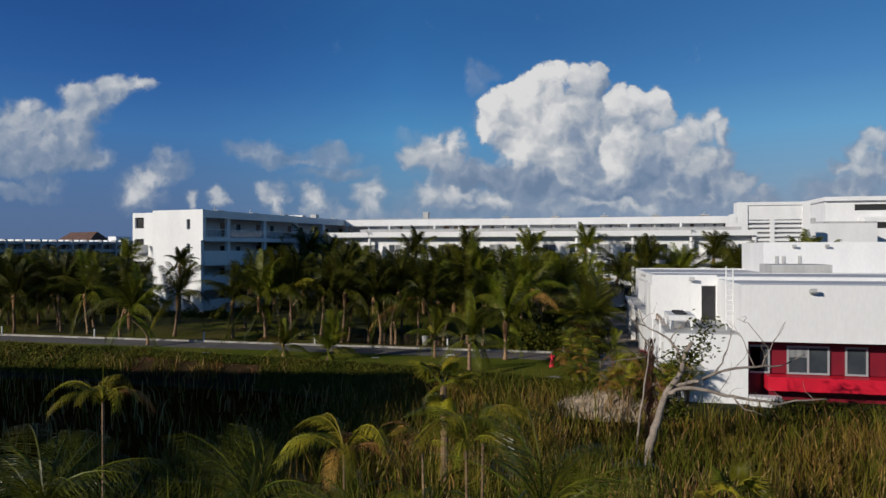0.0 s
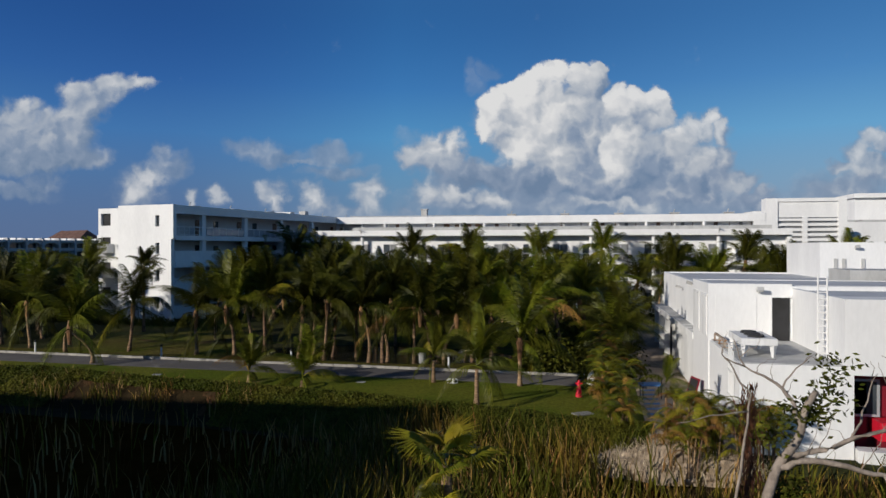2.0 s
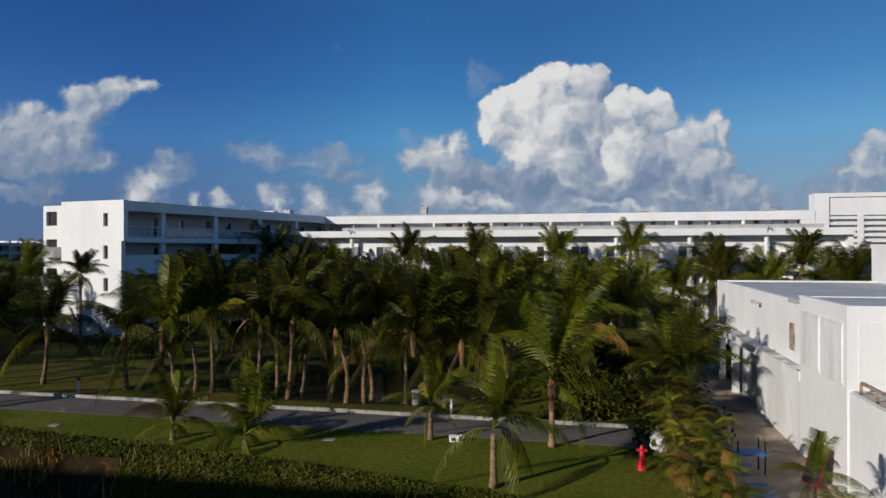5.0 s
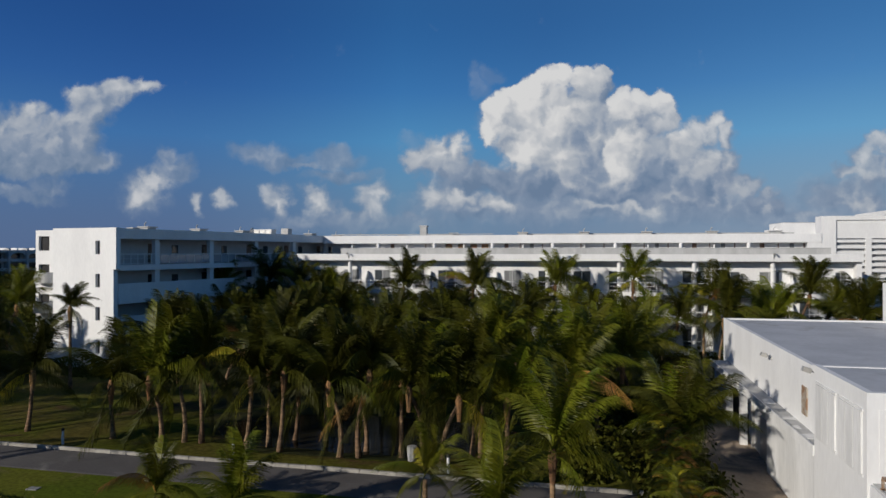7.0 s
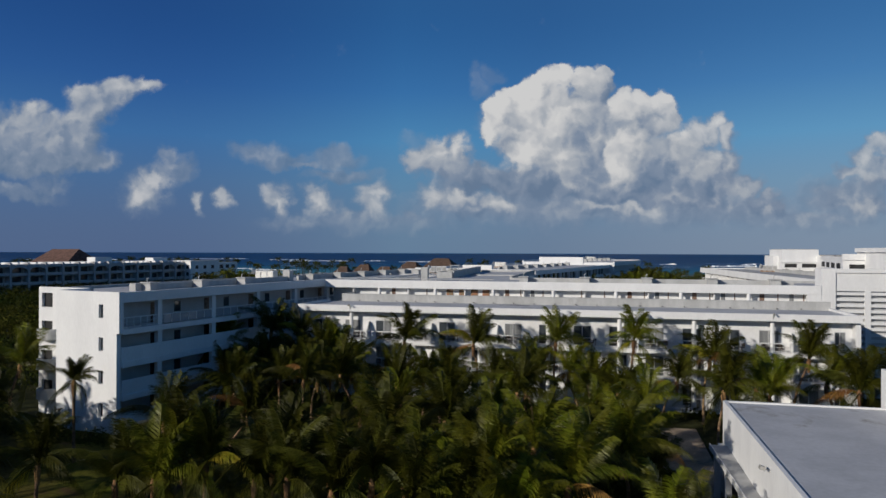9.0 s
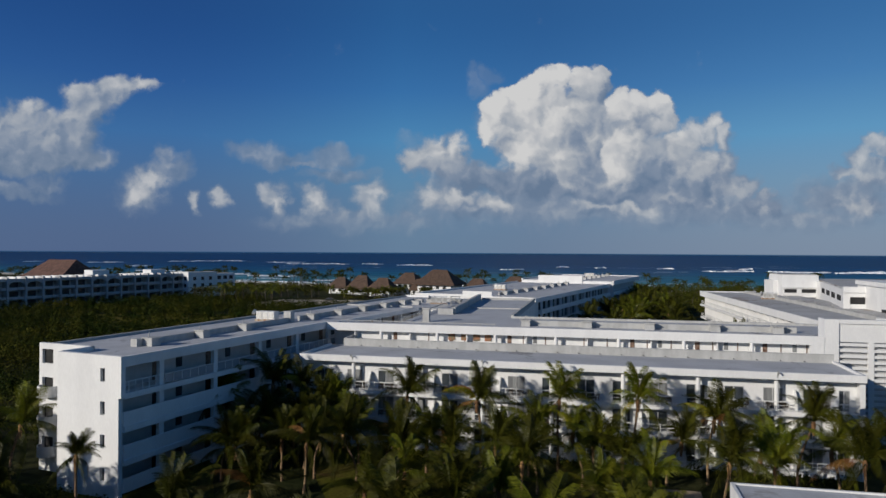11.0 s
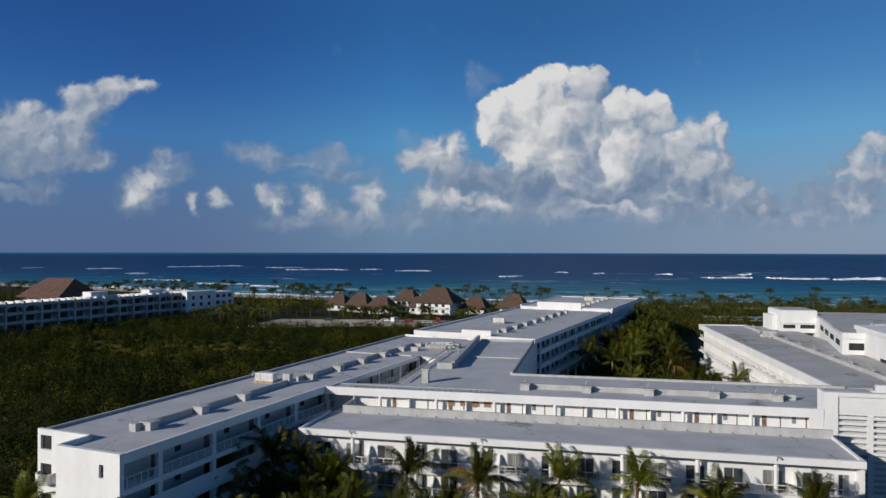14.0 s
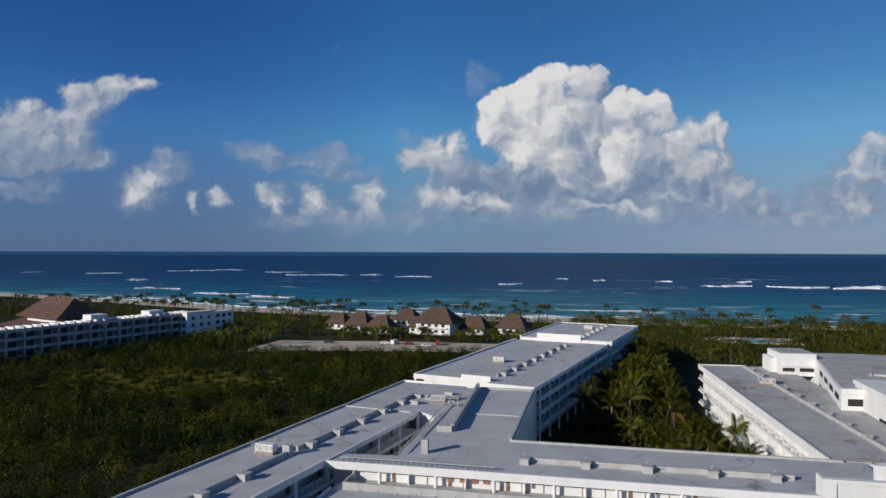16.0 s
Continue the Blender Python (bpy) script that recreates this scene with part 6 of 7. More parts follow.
while n < 100:
    y = rnd.uniform(142, 305)
    lo, hi = (-10, 29) if y < 182 else (-13 + 0.222 * (y - 180) + 1.5, 30 - 0.072 * (y - 141) - 3)
    x = rnd.uniform(lo, hi)
    if x < lo + 13 and y < 192:
        continue
    # most fronds here carry the courtyard's shade in their colour
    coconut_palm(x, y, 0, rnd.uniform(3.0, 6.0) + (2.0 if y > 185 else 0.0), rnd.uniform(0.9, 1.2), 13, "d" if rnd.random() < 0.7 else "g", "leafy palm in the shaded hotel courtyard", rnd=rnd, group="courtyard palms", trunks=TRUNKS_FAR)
    n += 1
# palms along the shore and in the woods behind the beach
for k in range(150):
    x = rnd.uniform(-420, -30)
    y = rnd.uniform(425, 482) + 0.02 * x
    shore_palm(x, y, 0.2, rnd.uniform(6, 12), rnd.uniform(0.75, 1.05))
for k in range(250):
    x = rnd.uniform(-20, 330)
    y = rnd.uniform(318, 482)
    shore_palm(x, y, 0.2, rnd.uniform(4.5, 7.5) + (rnd.uniform(3, 6) if rnd.random() < 0.16 else 0), rnd.uniform(0.75, 1.05))
shore = tagged(soup("shore_palms", *shore_crowns, M["frond_dark"]), "dark slender palms along the beach and in the woods", "palms", kind="stuff")
soup("trunks", *shore_trunks, M["bark_dark"], shore)
for k in range(90):
    x = rnd.uniform(-190, -25)
    y = 354 + rnd.uniform(-3, 10)
    if -97 < x < -66 and rnd.random() < 0.6:
        continue
    far_palm(x, y, 0.1, rnd.uniform(2.5, 5.0), rnd.uniform(0.7, 0.95), "garden palms by the villas")
for k in range(14):
    x = rnd.uniform(-178, -140)
    y = rnd.uniform(286, 345)
    far_palm(x, y, 0.1, rnd.uniform(5, 8.5), rnd.uniform(0.9, 1.2), "garden palms by the villas")

vs, fs = [], []
for k in range(2300):
    x, y = rnd.uniform(-15, 340), rnd.uniform(312, 480)
    if 50 < x < 96 and 378 < y < 404:
        continue
    r = rnd.uniform(2.2, 4.6)
    leaf_cloud(vs, fs, rnd, x, y, 0, r, r, rnd.uniform(3.0, 6.5), 105, 0.36, 0.5)
for k in range(800):
    x = rnd.uniform(-440, -22)
    y = rnd.uniform(400, 470) if rnd.random() < 0.8 else rnd.uniform(350, 372)
    if x < -160 and y < 372:
        y += 60
    r = rnd.uniform(1.8, 3.8)
    leaf_cloud(vs, fs, rnd, x, y, 0, r, r, rnd.uniform(2.0, 5.0), 80, 0.36, 0.5)
for k in range(760):
    y = rnd.uniform(140, 316)
    lo, hi = (-12, 30) if y < 182 else (-13 + 0.222 * (y - 180) + 3.5, 32 - 0.072 * (y - 141) - 2.5)
    x = rnd.uniform(lo, hi)
    r = rnd.uniform(1.2, 3.0)
    leaf_cloud(vs, fs, rnd, x, y, 0, r, r, rnd.uniform(0.3, 0.8) if x < lo + 14 and y < 192 else rnd.uniform(2.0, 6.0), 70, 0.36)
tagged(soup("woods", vs, fs, M["wood_leaf"]), "dense low coastal woods behind the beach", "woods", kind="stuff")

# gravel lot with parked cars
bm = bmesh.new()
bm.faces.new([bm.verts.new((x, y, 0.09)) for x, y in ((-152, 298), (-110, 312), (-86, 316), (-40, 322), (-34, 350), (-90, 348), (-118, 343), (-150, 338))])
tagged(part("parking_lot", bm, M["gravel"]), "pale gravel parking lot beyond the scrub", "parking lot", kind="structure")
M["tyre"] = material("black_rubber", (0.02, 0.02, 0.02), 0.8)
CAR = {"white": material("white_car_paint", (0.75, 0.75, 0.74), 0.3), "red": material("red_car_paint", (0.24, 0.03, 0.03), 0.3), "dark": material("dark_car_paint", (0.05, 0.05, 0.06), 0.3)}


def car(x, y, turn, colour, van=False):
    c = thing("van" if van else "car", f"{colour} {'van' if van else 'car'} parked on the gravel lot", "van" if van else "car", group="parked cars", at=(x, y, 0.09), turn=turn)
    prof = [(-2.2, 0.35), (2.2, 0.35), (2.25, 0.8), (1.3, 0.95), (0.8, 1.45), (-1.2, 1.45), (-2.2, 0.95)] if not van else [(-2.6, 0.4), (2.6, 0.4), (2.6, 1.0), (2.1, 1.2), (1.7, 2.2), (-2.6, 2.2)]
    bm = bmesh.new()
    a, b = [bm.verts.new((px, -0.85, pz)) for px, pz in prof], [bm.verts.new((px, 0.85, pz)) for px, pz in prof]
    bm.faces.new(a), bm.faces.new(b[::-1])
    for i in range(len(prof)):
        j = (i + 1) % len(prof)
        bm.faces.new((a[j], a[i], b[i], b[j]))
    part("body", bm, CAR[colour], c)
    z0, z1 = (1.0, 1.38) if not van else (1.3, 2.0)
    part("side_window", boxes((-1.4, 0.75, -0.88, -0.83, z0, z1)), M["glass"], c)
    part("side_window", boxes((-1.4, 0.75, 0.83, 0.88, z0, z1)), M["glass"], c)
    for px in (-1.35, 1.35):
        for py in (-0.8, 0.8):
            bm = bmesh.new()
            tube(bm, [(px, py - 0.1, 0.33), (px, py + 0.1, 0.33)], [0.33, 0.33], 12)
            part("wheel", bm, M["tyre"], c)


car(-124, 334.5, 15, "dark"), car(-97, 336.8, 8, "white"), car(-92.6, 337.2, 80, "white", True), car(-85.8, 337.6, 10, "red"), car(-76.5, 332.8, 20, "white"), car(-72.6, 339.8, 100, "red", True)


def hip_roof(parent, x0, x1, y0, y1, z0, z1, ridge=0.35, mat="thatch"):
    """A steep thatched hip roof with a thick uneven eave."""
    bm = bmesh.new()
    c, h = 0.5 * (x0 + x1), 0.5 * (x1 - x0) * ridge
    cy = 0.5 * (y0 + y1)
    n = 5
    rings = []
    for k in range(n + 1):
        f = k / n
        z = z0 + (z1 - z0) * (f ** 1.08)
        xa, xb = x0 + (c - h - x0) * f, x1 + (c + h - x1) * f
        ya, yb = y0 + (cy - 0.15 - y0) * f, y1 + (cy + 0.15 - y1) * f
        rings.append([bm.verts.new((px, py, z + random.uniform(-0.12, 0.12))) for px, py in ((xa, ya), (0.5 * (xa + xb), ya), (xb, ya), (xb, 0.5 * (ya + yb)), (xb, yb), (0.5 * (xa + xb), yb), (xa, yb), (xa, 0.5 * (ya + yb)))])
    low = [bm.verts.new(v.co + Vector((0, 0, -0.45))) for v in rings[0]]
    rings.insert(0, low)
    for a, b in zip(rings, rings[1:]):
        for k in range(8):
            bm.faces.new((a[k], a[(k + 1) % 8], b[(k + 1) % 8], b[k]))
    bm.faces.new(rings[-1]), bm.faces.new(low[::-1])
    return part("thatched_roof", bm, M[mat], parent, "steep grey-brown thatched hip roof")


def villa(x, y, w, d, ridge, floors, turn=-12):
    v = thing("villa", "white beach villa under a steep thatched roof", "villa", group="beach villas", at=(x, y, 0), turn=turn)
    eave = floors * 3.0 + 0.6
    part("wall", boxes((-w * 0.4, w * 0.4, -d * 0.4, d * 0.4, 0, eave + 0.4)), M["white"], v)
    hip_roof(v, -w / 2, w / 2, -d / 2, d / 2, eave, ridge)
    for f in range(floors):
        part("balcony", boxes((-w * 0.34, w * 0.34, -d * 0.4 - 1.2, -d * 0.4, 3.0 * f + 0.5, 3.0 * f + 0.7), (-w * 0.34, w * 0.34, -d * 0.4 - 1.2, -d * 0.4 - 1.1, 3.0 * f + 0.7, 3.0 * f + 1.4)), M["white"], v)
        m = max(2, int(w // 5))
        for k in range(m):
            cx = -w * 0.32 + w * 0.64 * (k + 0.5) / m
            part("window", boxes((cx - 0.9, cx + 0.9, -d * 0.4 - 0.04, -d * 0.4 + 0.02, 3.0 * f + 0.8, 3.0 * f + 2.7)), M["dark"], v)


for a in ((-82.0, 383, 24, 18, 14.0, 2), (-125.8, 386, 15, 13, 10.5, 1), (-111.5, 378, 15, 12, 9.5, 1), (-101.0, 392, 15, 13, 12.0, 2), (-62.5, 386, 15, 12, 9.6, 1), (-43.5, 392, 17, 13, 10.6, 1), (-140.0, 392, 13, 12, 9.0, 1), (-93.0, 383, 9, 9, 9.0, 1)):
    villa(*a)
hall = thing("palapa_hall", "great open hall under a brown thatched hip roof", "hall", at=(-280, 345, 0), turn=-20)
part("wall", boxes((-14, 14, -10, 10, 0, 8.0)), M["white"], hall)
hip_roof(hall, -20, 20, -13, 13, 8.6, 18.2, 0.66, "thatch_red")
hip_roof(hall, -27, 25, -19, 19, 3.6, 9.0, 0.78, "thatch_red")

# the neighbouring hotel with arched loggias
FH = thing("neighbour_hotel", "long white neighbouring hotel with rows of shaded loggias", "hotel", at=(-242, 208, 0), turn=-17.1)
# white walls greyed for the shade on this side, with a few stains
M["grey_render"] = material("shade_greyed_render", (0.46, 0.46, 0.46), 0.85, (0.38, 0.38, 0.385), 0.3, fine=0.05, stain=(0.28, 0.28, 0.28), stain_scale=0.3, stain_at=(0.6, 0.8))
part("wall", boxes((-14, -3.0, 0, 142, 0, 11.4)), M["grey_render"], FH)
part("roof", boxes((-14.2, -0.2, 0, 142, 11.4, 11.75)), M["roof"], FH)
for z in (0.0, 3.8, 7.5):
    part("loggia_slab", boxes((-3.0, 0.0, 0, 142, z - 0.1, z + 0.2)), M["grey_render"], FH)
    part("loggia_parapet", boxes((-0.2, 0.0, 0, 142, z + 0.2, z + 1.05)), M["grey_render"], FH)
part("parapet", boxes((-0.6, 0.05, 0, 142, 10.9, 12.0)), M["grey_render"], FH)
for k in range(20):
    u = 7.1 * k
    part("pier", boxes((-3.0, 0.6, u, u + 0.8, 0, 12.4), (-1.9, 0.3, u - 0.1, u + 0.9, 12.4, 12.7)), M["grey_render"], FH)
    for w in (0.3, 3.8):
        part("roof_buttress", boxes((-6.5, -0.7, u + w, u + w + 0.6, 11.75, 12.75)), M["white"], FH)
    if k % 5 in (2, 3):
        bm = bmesh.new()
        n = 10
        top, arc = [], []
        for i in range(n + 1):
            a = math.pi * i / n
            yy = u + 1.0 + 3.05 - 3.05 * math.cos(a)
            arc.append(bm.verts.new((0.12, yy, 9.3 + 1.5 * math.sin(a))))
            top.append(bm.verts.new((0.12, yy, 11.2)))
        for i in range(n):
            bm.faces.new((arc[i], arc[i + 1], top[i + 1], top[i]))
        r = bmesh.ops.extrude_face_region(bm, geom=bm.faces[:])
        for v in r["geom"]:
            if isinstance(v, bmesh.types.BMVert):
                v.co.x -= 0.5
        part("arch", bm, M["grey_render"], FH)
    for z in (1.1, 4.9, 8.6):
        part("window", boxes((-3.04, -2.96, u + 1.6, u + 6.2, z - 0.6, z + 1.9)), M["glass"], FH)
for b in ((-9, -3, 88, 96, 11.7, 14.6), (-9, -3, 118, 126, 11.7, 14.2)):
    part("roof_house", boxes(b), M["white"], FH)
part("end_block", boxes((0.0, 4.2, 134, 152, 0, 12.3)), M["white"], FH)
part("end_block", boxes((-3.0, 2.6, 152.01, 166, 0, 11.6)), M["white"], FH)
part("end_cornice", boxes((-0.2, 4.45, 133.8, 152.2, 12.3, 12.7)), M["white"], FH)
for z in (1.6, 5.2, 8.6):
    part("window", boxes((1.2, 2.8, 133.95, 134.02, z, z + 1.7)), M["glass"], FH)
    for u in (137, 142, 147):
        part("window", boxes((4.16, 4.23, u, u + 1.8, z, z + 1.7)), M["glass"], FH)
    for u in (154, 158, 162):
        part("window", boxes((2.55, 2.63, u, u + 2.4, z, z + 1.8)), M["glass"], FH)
# pool terrace in the woods
bm = boxes((52, 94, 380, 402, 0.0, 0.35))
tagged(part("pool_terrace", bm, M["sand"]), "pale stone pool terrace among the palms", "terrace", kind="structure")
M["pool"] = material("turquoise_pool_water", (0.05, 0.30, 0.36), 0.08, (0.07, 0.36, 0.40), 0.3)
tagged(part("pool", boxes((60, 84, 384, 393, 0.3, 0.38)), M["pool"]), "turquoise swimming pool on the pale terrace", "pool", kind="structure")


# ---- near things ----
# unseen block added to shade the marsh, its top and end set by the shadow's edge
tagged(part("wall_south", boxes((-95, -35.3, -4, 15.5, -1.0, 15.7)), M["white"]), "plain unseen block added to shade the marsh", "wall", kind="structure")

rnd = random.Random(91)


def areca(x, y, z, height, size, label="", tones="ggyyo", stems=3, fronds=7, tall=0.0, group="areca palms"):
    """A clump of thin stems with arching yellow-green feather leaves."""
    a = thing("areca_palm", label or "areca palm clump with yellowing feather leaves", "palm", group=group, at=(x, y, z))
    for s in range(stems):
        ang = rnd.uniform(0, math.tau)
        d = rnd.uniform(0.1, 0.35) * size if stems > 1 else 0
        h = height * rnd.uniform(0.75, 1.1)
        h = tall or h
        tip = Vector((math.cos(ang) * d * 2.2, math.sin(ang) * d * 2.2, h))
        bm = bmesh.new()
        tube(bm, [(math.cos(ang) * d, math.sin(ang) * d, -0.3), (math.cos(ang) * d * 1.5, math.sin(ang) * d * 1.5, h * 0.5), tip], [0.04, 0.032, 0.028], 6)
        part("stem", bm, M["bark"], a)
        for k in range(fronds):
            q = k / fronds
            f = rnd.choice(FROND[rnd.choice(tones), "arch"])
            foot = tip if k % 3 or stems == 1 else tip * rnd.uniform(0.35, 0.8)
            pitch = rnd.uniform(-48, -5) if stems > 1 else rnd.uniform(-28, 8)
            if stems == 1:                                       # the lowest leaves turn orange first
                f = FROND["o" if pitch > -3 else "y", "arch"][k % 2]
            share("frond", f, a, Matrix.Translation(foot) @ Matrix.Rotation(radians(k * 137.5 + s * 50), 4, "Z") @ Matrix.Rotation(radians(pitch), 4, "Y") @ Matrix.Rotation(radians(rnd.uniform(-20, 20)), 4, "X") @ Matrix.Scale(size * rnd.uniform(0.34, 0.5), 4))
    return a


def fan_leaf(name, radius, mat, seed, blades_n=26, droop=0.25):
    """A round fan leaf on a stalk along +x: pleated rays that split towards their tips."""
    r = random.Random(seed)
    vs, fs = [], []
    st = radius * 1.0
    vs += [(0, -0.02, 0), (0, 0.02, 0), (st, 0.015, 0.02), (st, -0.015, 0.02)]
    fs.append((0, 1, 2, 3))
    for k in range(blades_n):
        a = radians(-128 + 256 * (k + 0.5) / blades_n)
        l = radius * (0.72 + 0.28 * math.cos(a * 0.6)) * r.uniform(0.92, 1.05)
        w = radius * 0.046
        d, n = Vector((math.cos(a), math.sin(a), 0)), Vector((-math.sin(a), math.cos(a), 0))
        o = Vector((st, 0, 0.02))
        up = Vector((0, 0, 1))
        m = o + d * l * 0.42 + up * (0.05 * radius)
        t = o + d * l - up * (droop * l * r.uniform(0.6, 1.4))
        i = len(vs)
        vs += [tuple(o), tuple(m - n * w), tuple(m + up * 0.04 * radius), tuple(m + n * w), tuple(t)]
        fs += [(i, i + 1, i + 2), (i, i + 2, i + 3), (i + 1, i + 4, i + 2), (i + 2, i + 4, i + 3)]
    me = bpy.data.meshes.new(name)
    me.from_pydata(vs, [], fs)
    me.materials.append(M[mat])
    return me


FANS = {t: [fan_leaf("fan_leaf", 1.0, m, 70 + k, 26, dr) for k, dr in enumerate((0.12, 0.35))] for t, m in (("g", "frond"), ("d", "frond_dark"), ("y", "frond_yellow"), ("o", "frond_dry"))}


def fan_palm(x, y, z, height, size, leaves, label, tones="ggd", skirt=4, group="fan palms"):
    p = thing("fan_palm", label, "palm", group=group, at=(x, y, z))
    bm = bmesh.new()
    tube(bm, [(0, 0, -0.4), (0.04, 0, height * 0.5), (0, 0, height)], [0.17, 0.14, 0.13], 9)
    part("trunk", bm, M["bark"], p)
    for k in range(leaves + skirt):
        old = k >= leaves
        t = rnd.choice("oyd") if old else rnd.choice(tones)
        pitch = rnd.uniform(35, 70) if old else rnd.uniform(-70, 12)
        share("fan_leaf", rnd.choice(FANS[t]), p, Matrix.Translation((0, 0, height)) @ Matrix.Rotation(radians(k * 137.5), 4, "Z") @ Matrix.Rotation(radians(pitch), 4, "Y") @ Matrix.Rotation(radians(rnd.uniform(-30, 30)), 4, "X") @ Matrix.Scale(size * rnd.uniform(0.8, 1.15), 4))
    return p


# palms in the marsh close to the start
fan_palm(-1.65, 29.0, -1.3, 4.8, 0.75, 12, "grey-trunked fan palm with drooping split leaves in the reeds", "gy")
areca(-0.36, 14.8, -1.2, 6.2, 0.8, "tall areca palm with bright yellow-green arching leaves", "yyyyg", 1, 11, 6.2)
spiky = areca(-5.0, 14.4, -1.2, 7.45, 0.62, "areca palm with yellow and orange arching leaves", "yyyyo", 1, 9, 7.0)
bm = bmesh.new()
tube(bm, [(0, 0, 6.95), (0.01, 0, 7.75)], [0.012, 0.006], 5)
part("spear", bm, M["frond_young"], spiky, "thin unopened spear leaf")
areca(2.0, 14.8, -1.2, 6.1, 0.75, "areca palm with yellow-green leaves over the reeds", "yyg", 2, 9)
areca(0.9, 16.4, -1.2, 5.5, 0.75, "areca palm with orange-tinged leaves over the reeds", "yyo", 2, 8)
coconut_palm(-1.7, 13.6, -1.2, 5.0, 0.42, 22, "n", "young palm with stiff upright leaves and long leaflets", rnd=rnd, group="young palms", kind=4, sheath=False, fine=True)
coconut_palm(3.3, 12.6, -1.2, 5.7, 0.44, 15, "n", "young palm with long glossy green leaflets over the reeds", rnd=rnd, group="young palms", kind=4, sheath=False, fine=True)
coconut_palm(0.75, 11.8, -1.2, 5.5, 0.32, 11, "n", "young palm with yellow-green leaves close to the arecas", rnd=rnd, group="young palms", kind=4, sheath=False, fine=True)
coconut_palm(-4.5, 12.4, -1.2, 5.4, 0.42, 18, "n", "young palm with arching green leaves", rnd=rnd, group="young palms", kind=4, sheath=False, fine=True)
coconut_palm(5.05, 46.2, 0.0, 2.3, 0.32, 11, "g", "young palm beside the lane", rnd=rnd, group="young palms", kind=4, sheath=False)
fan_palm(8.0, 25.0, -1.3, 2.4, 0.7, 9, "small fan palm among dry reeds", "gy", 2)
fan_palm(11.5, 22.0, -1.3, 2.8, 0.7, 9, "small fan palm among dry reeds", "gy", 2)
# areca and croton belt between lawn and lane
for k in range(15):
    areca(2.5 + rnd.uniform(-0.4, 0.8), 47.4 + k * 1.15, 0, rnd.uniform(0.5, 1.1) + k * 0.13, rnd.uniform(0.6, 0.9), "", "nnggggdyo", 5, 8)
for x, y, h in ((5.6, 41.8, 1.6), (6.6, 42.6, 2.1), (7.6, 42.2, 1.9), (6.1, 43.4, 2.6), (7.0, 43.8, 2.0), (8.2, 43.0, 2.2), (5.0, 43.2, 1.3), (8.9, 43.5, 1.8), (5.4, 44.6, 2.8)):
    areca(x, y, -0.1, h * 0.9, rnd.uniform(0.6, 0.85), "areca palm with orange and yellow leaves by the wall", "nngyyyoo", 5, 8)
vs, fs = [], []
for k in range(150):
    x, y = rnd.uniform(-3.0, 4.6), rnd.uniform(56.5, 84)
    if 57 < y < 61.5 and x < 1.5:
        continue
    r = rnd.uniform(0.6, 1.5)
    leaf_cloud(vs, fs, rnd, x, y, 0, r, r, rnd.uniform(0.7, 2.6), 150, 0.16)
for k in range(60):
    x, y = rnd.uniform(13.4, 30), rnd.uniform(42.2, 44.2)
    leaf_cloud(vs, fs, rnd, x, y, -0.2, 0.6, 0.5, rnd.uniform(0.5, 0.9), 90, 0.09)
for k in range(70):
    x = rnd.uniform(-62, -40)
    leaf_cloud(vs, fs, rnd, x, 82.5 - 0.17 * (x + 46) + rnd.uniform(-1.4, 0.6), 0, rnd.uniform(0.6, 1.2), 0.8, rnd.uniform(0.7, 1.5), 120, 0.14)
for k in range(120):
    x = rnd.uniform(-40, 26)
    leaf_cloud(vs, fs, rnd, x, 105.6 + rnd.uniform(-0.9, 0.5), 0, rnd.uniform(0.6, 1.0), 0.6, rnd.uniform(0.6, 1.2), 80, 0.15)
tagged(soup("shrubs", vs, fs, M["leaf"]), "dense green shrubs under the palms", "shrubs", kind="stuff")

# bleached dead tree in the marsh
tree = thing("dead_tree", "bleached dead tree with bare twisted branches in the reeds", "tree", at=(6.3, 34.2, 0))
side = Vector((0.9767, 0.2146, 0))
deep = Vector((-0.2146, 0.9767, 0))


def limb(name, pts, r0, r1, parent=tree, mat="wood_dead", thin=0.62):
    fine = []
    for (a, b) in zip(pts, pts[1:]):
        for f in (0.0, 0.34, 0.67):
            p = Vector(a).lerp(Vector(b), f)
            j = 0.05 if f else 0
            fine.append(p + Vector((rnd.uniform(-j, j), rnd.uniform(-j, j), rnd.uniform(-j, j))))
    fine.append(Vector(pts[-1]))
    path = [side * p.x + deep * p.y + Vector((0, 0, p.z)) for p in fine]
    n = len(path) - 1
    bm = bmesh.new()
    tube(bm, path, [thin * (r0 + (r1 - r0) * (k / n)) for k in range(n + 1)], 7)
    ob = part(name, bm, M[mat], parent)
    for f in ob.data.polygons:
        f.use_smooth = True
    return fine


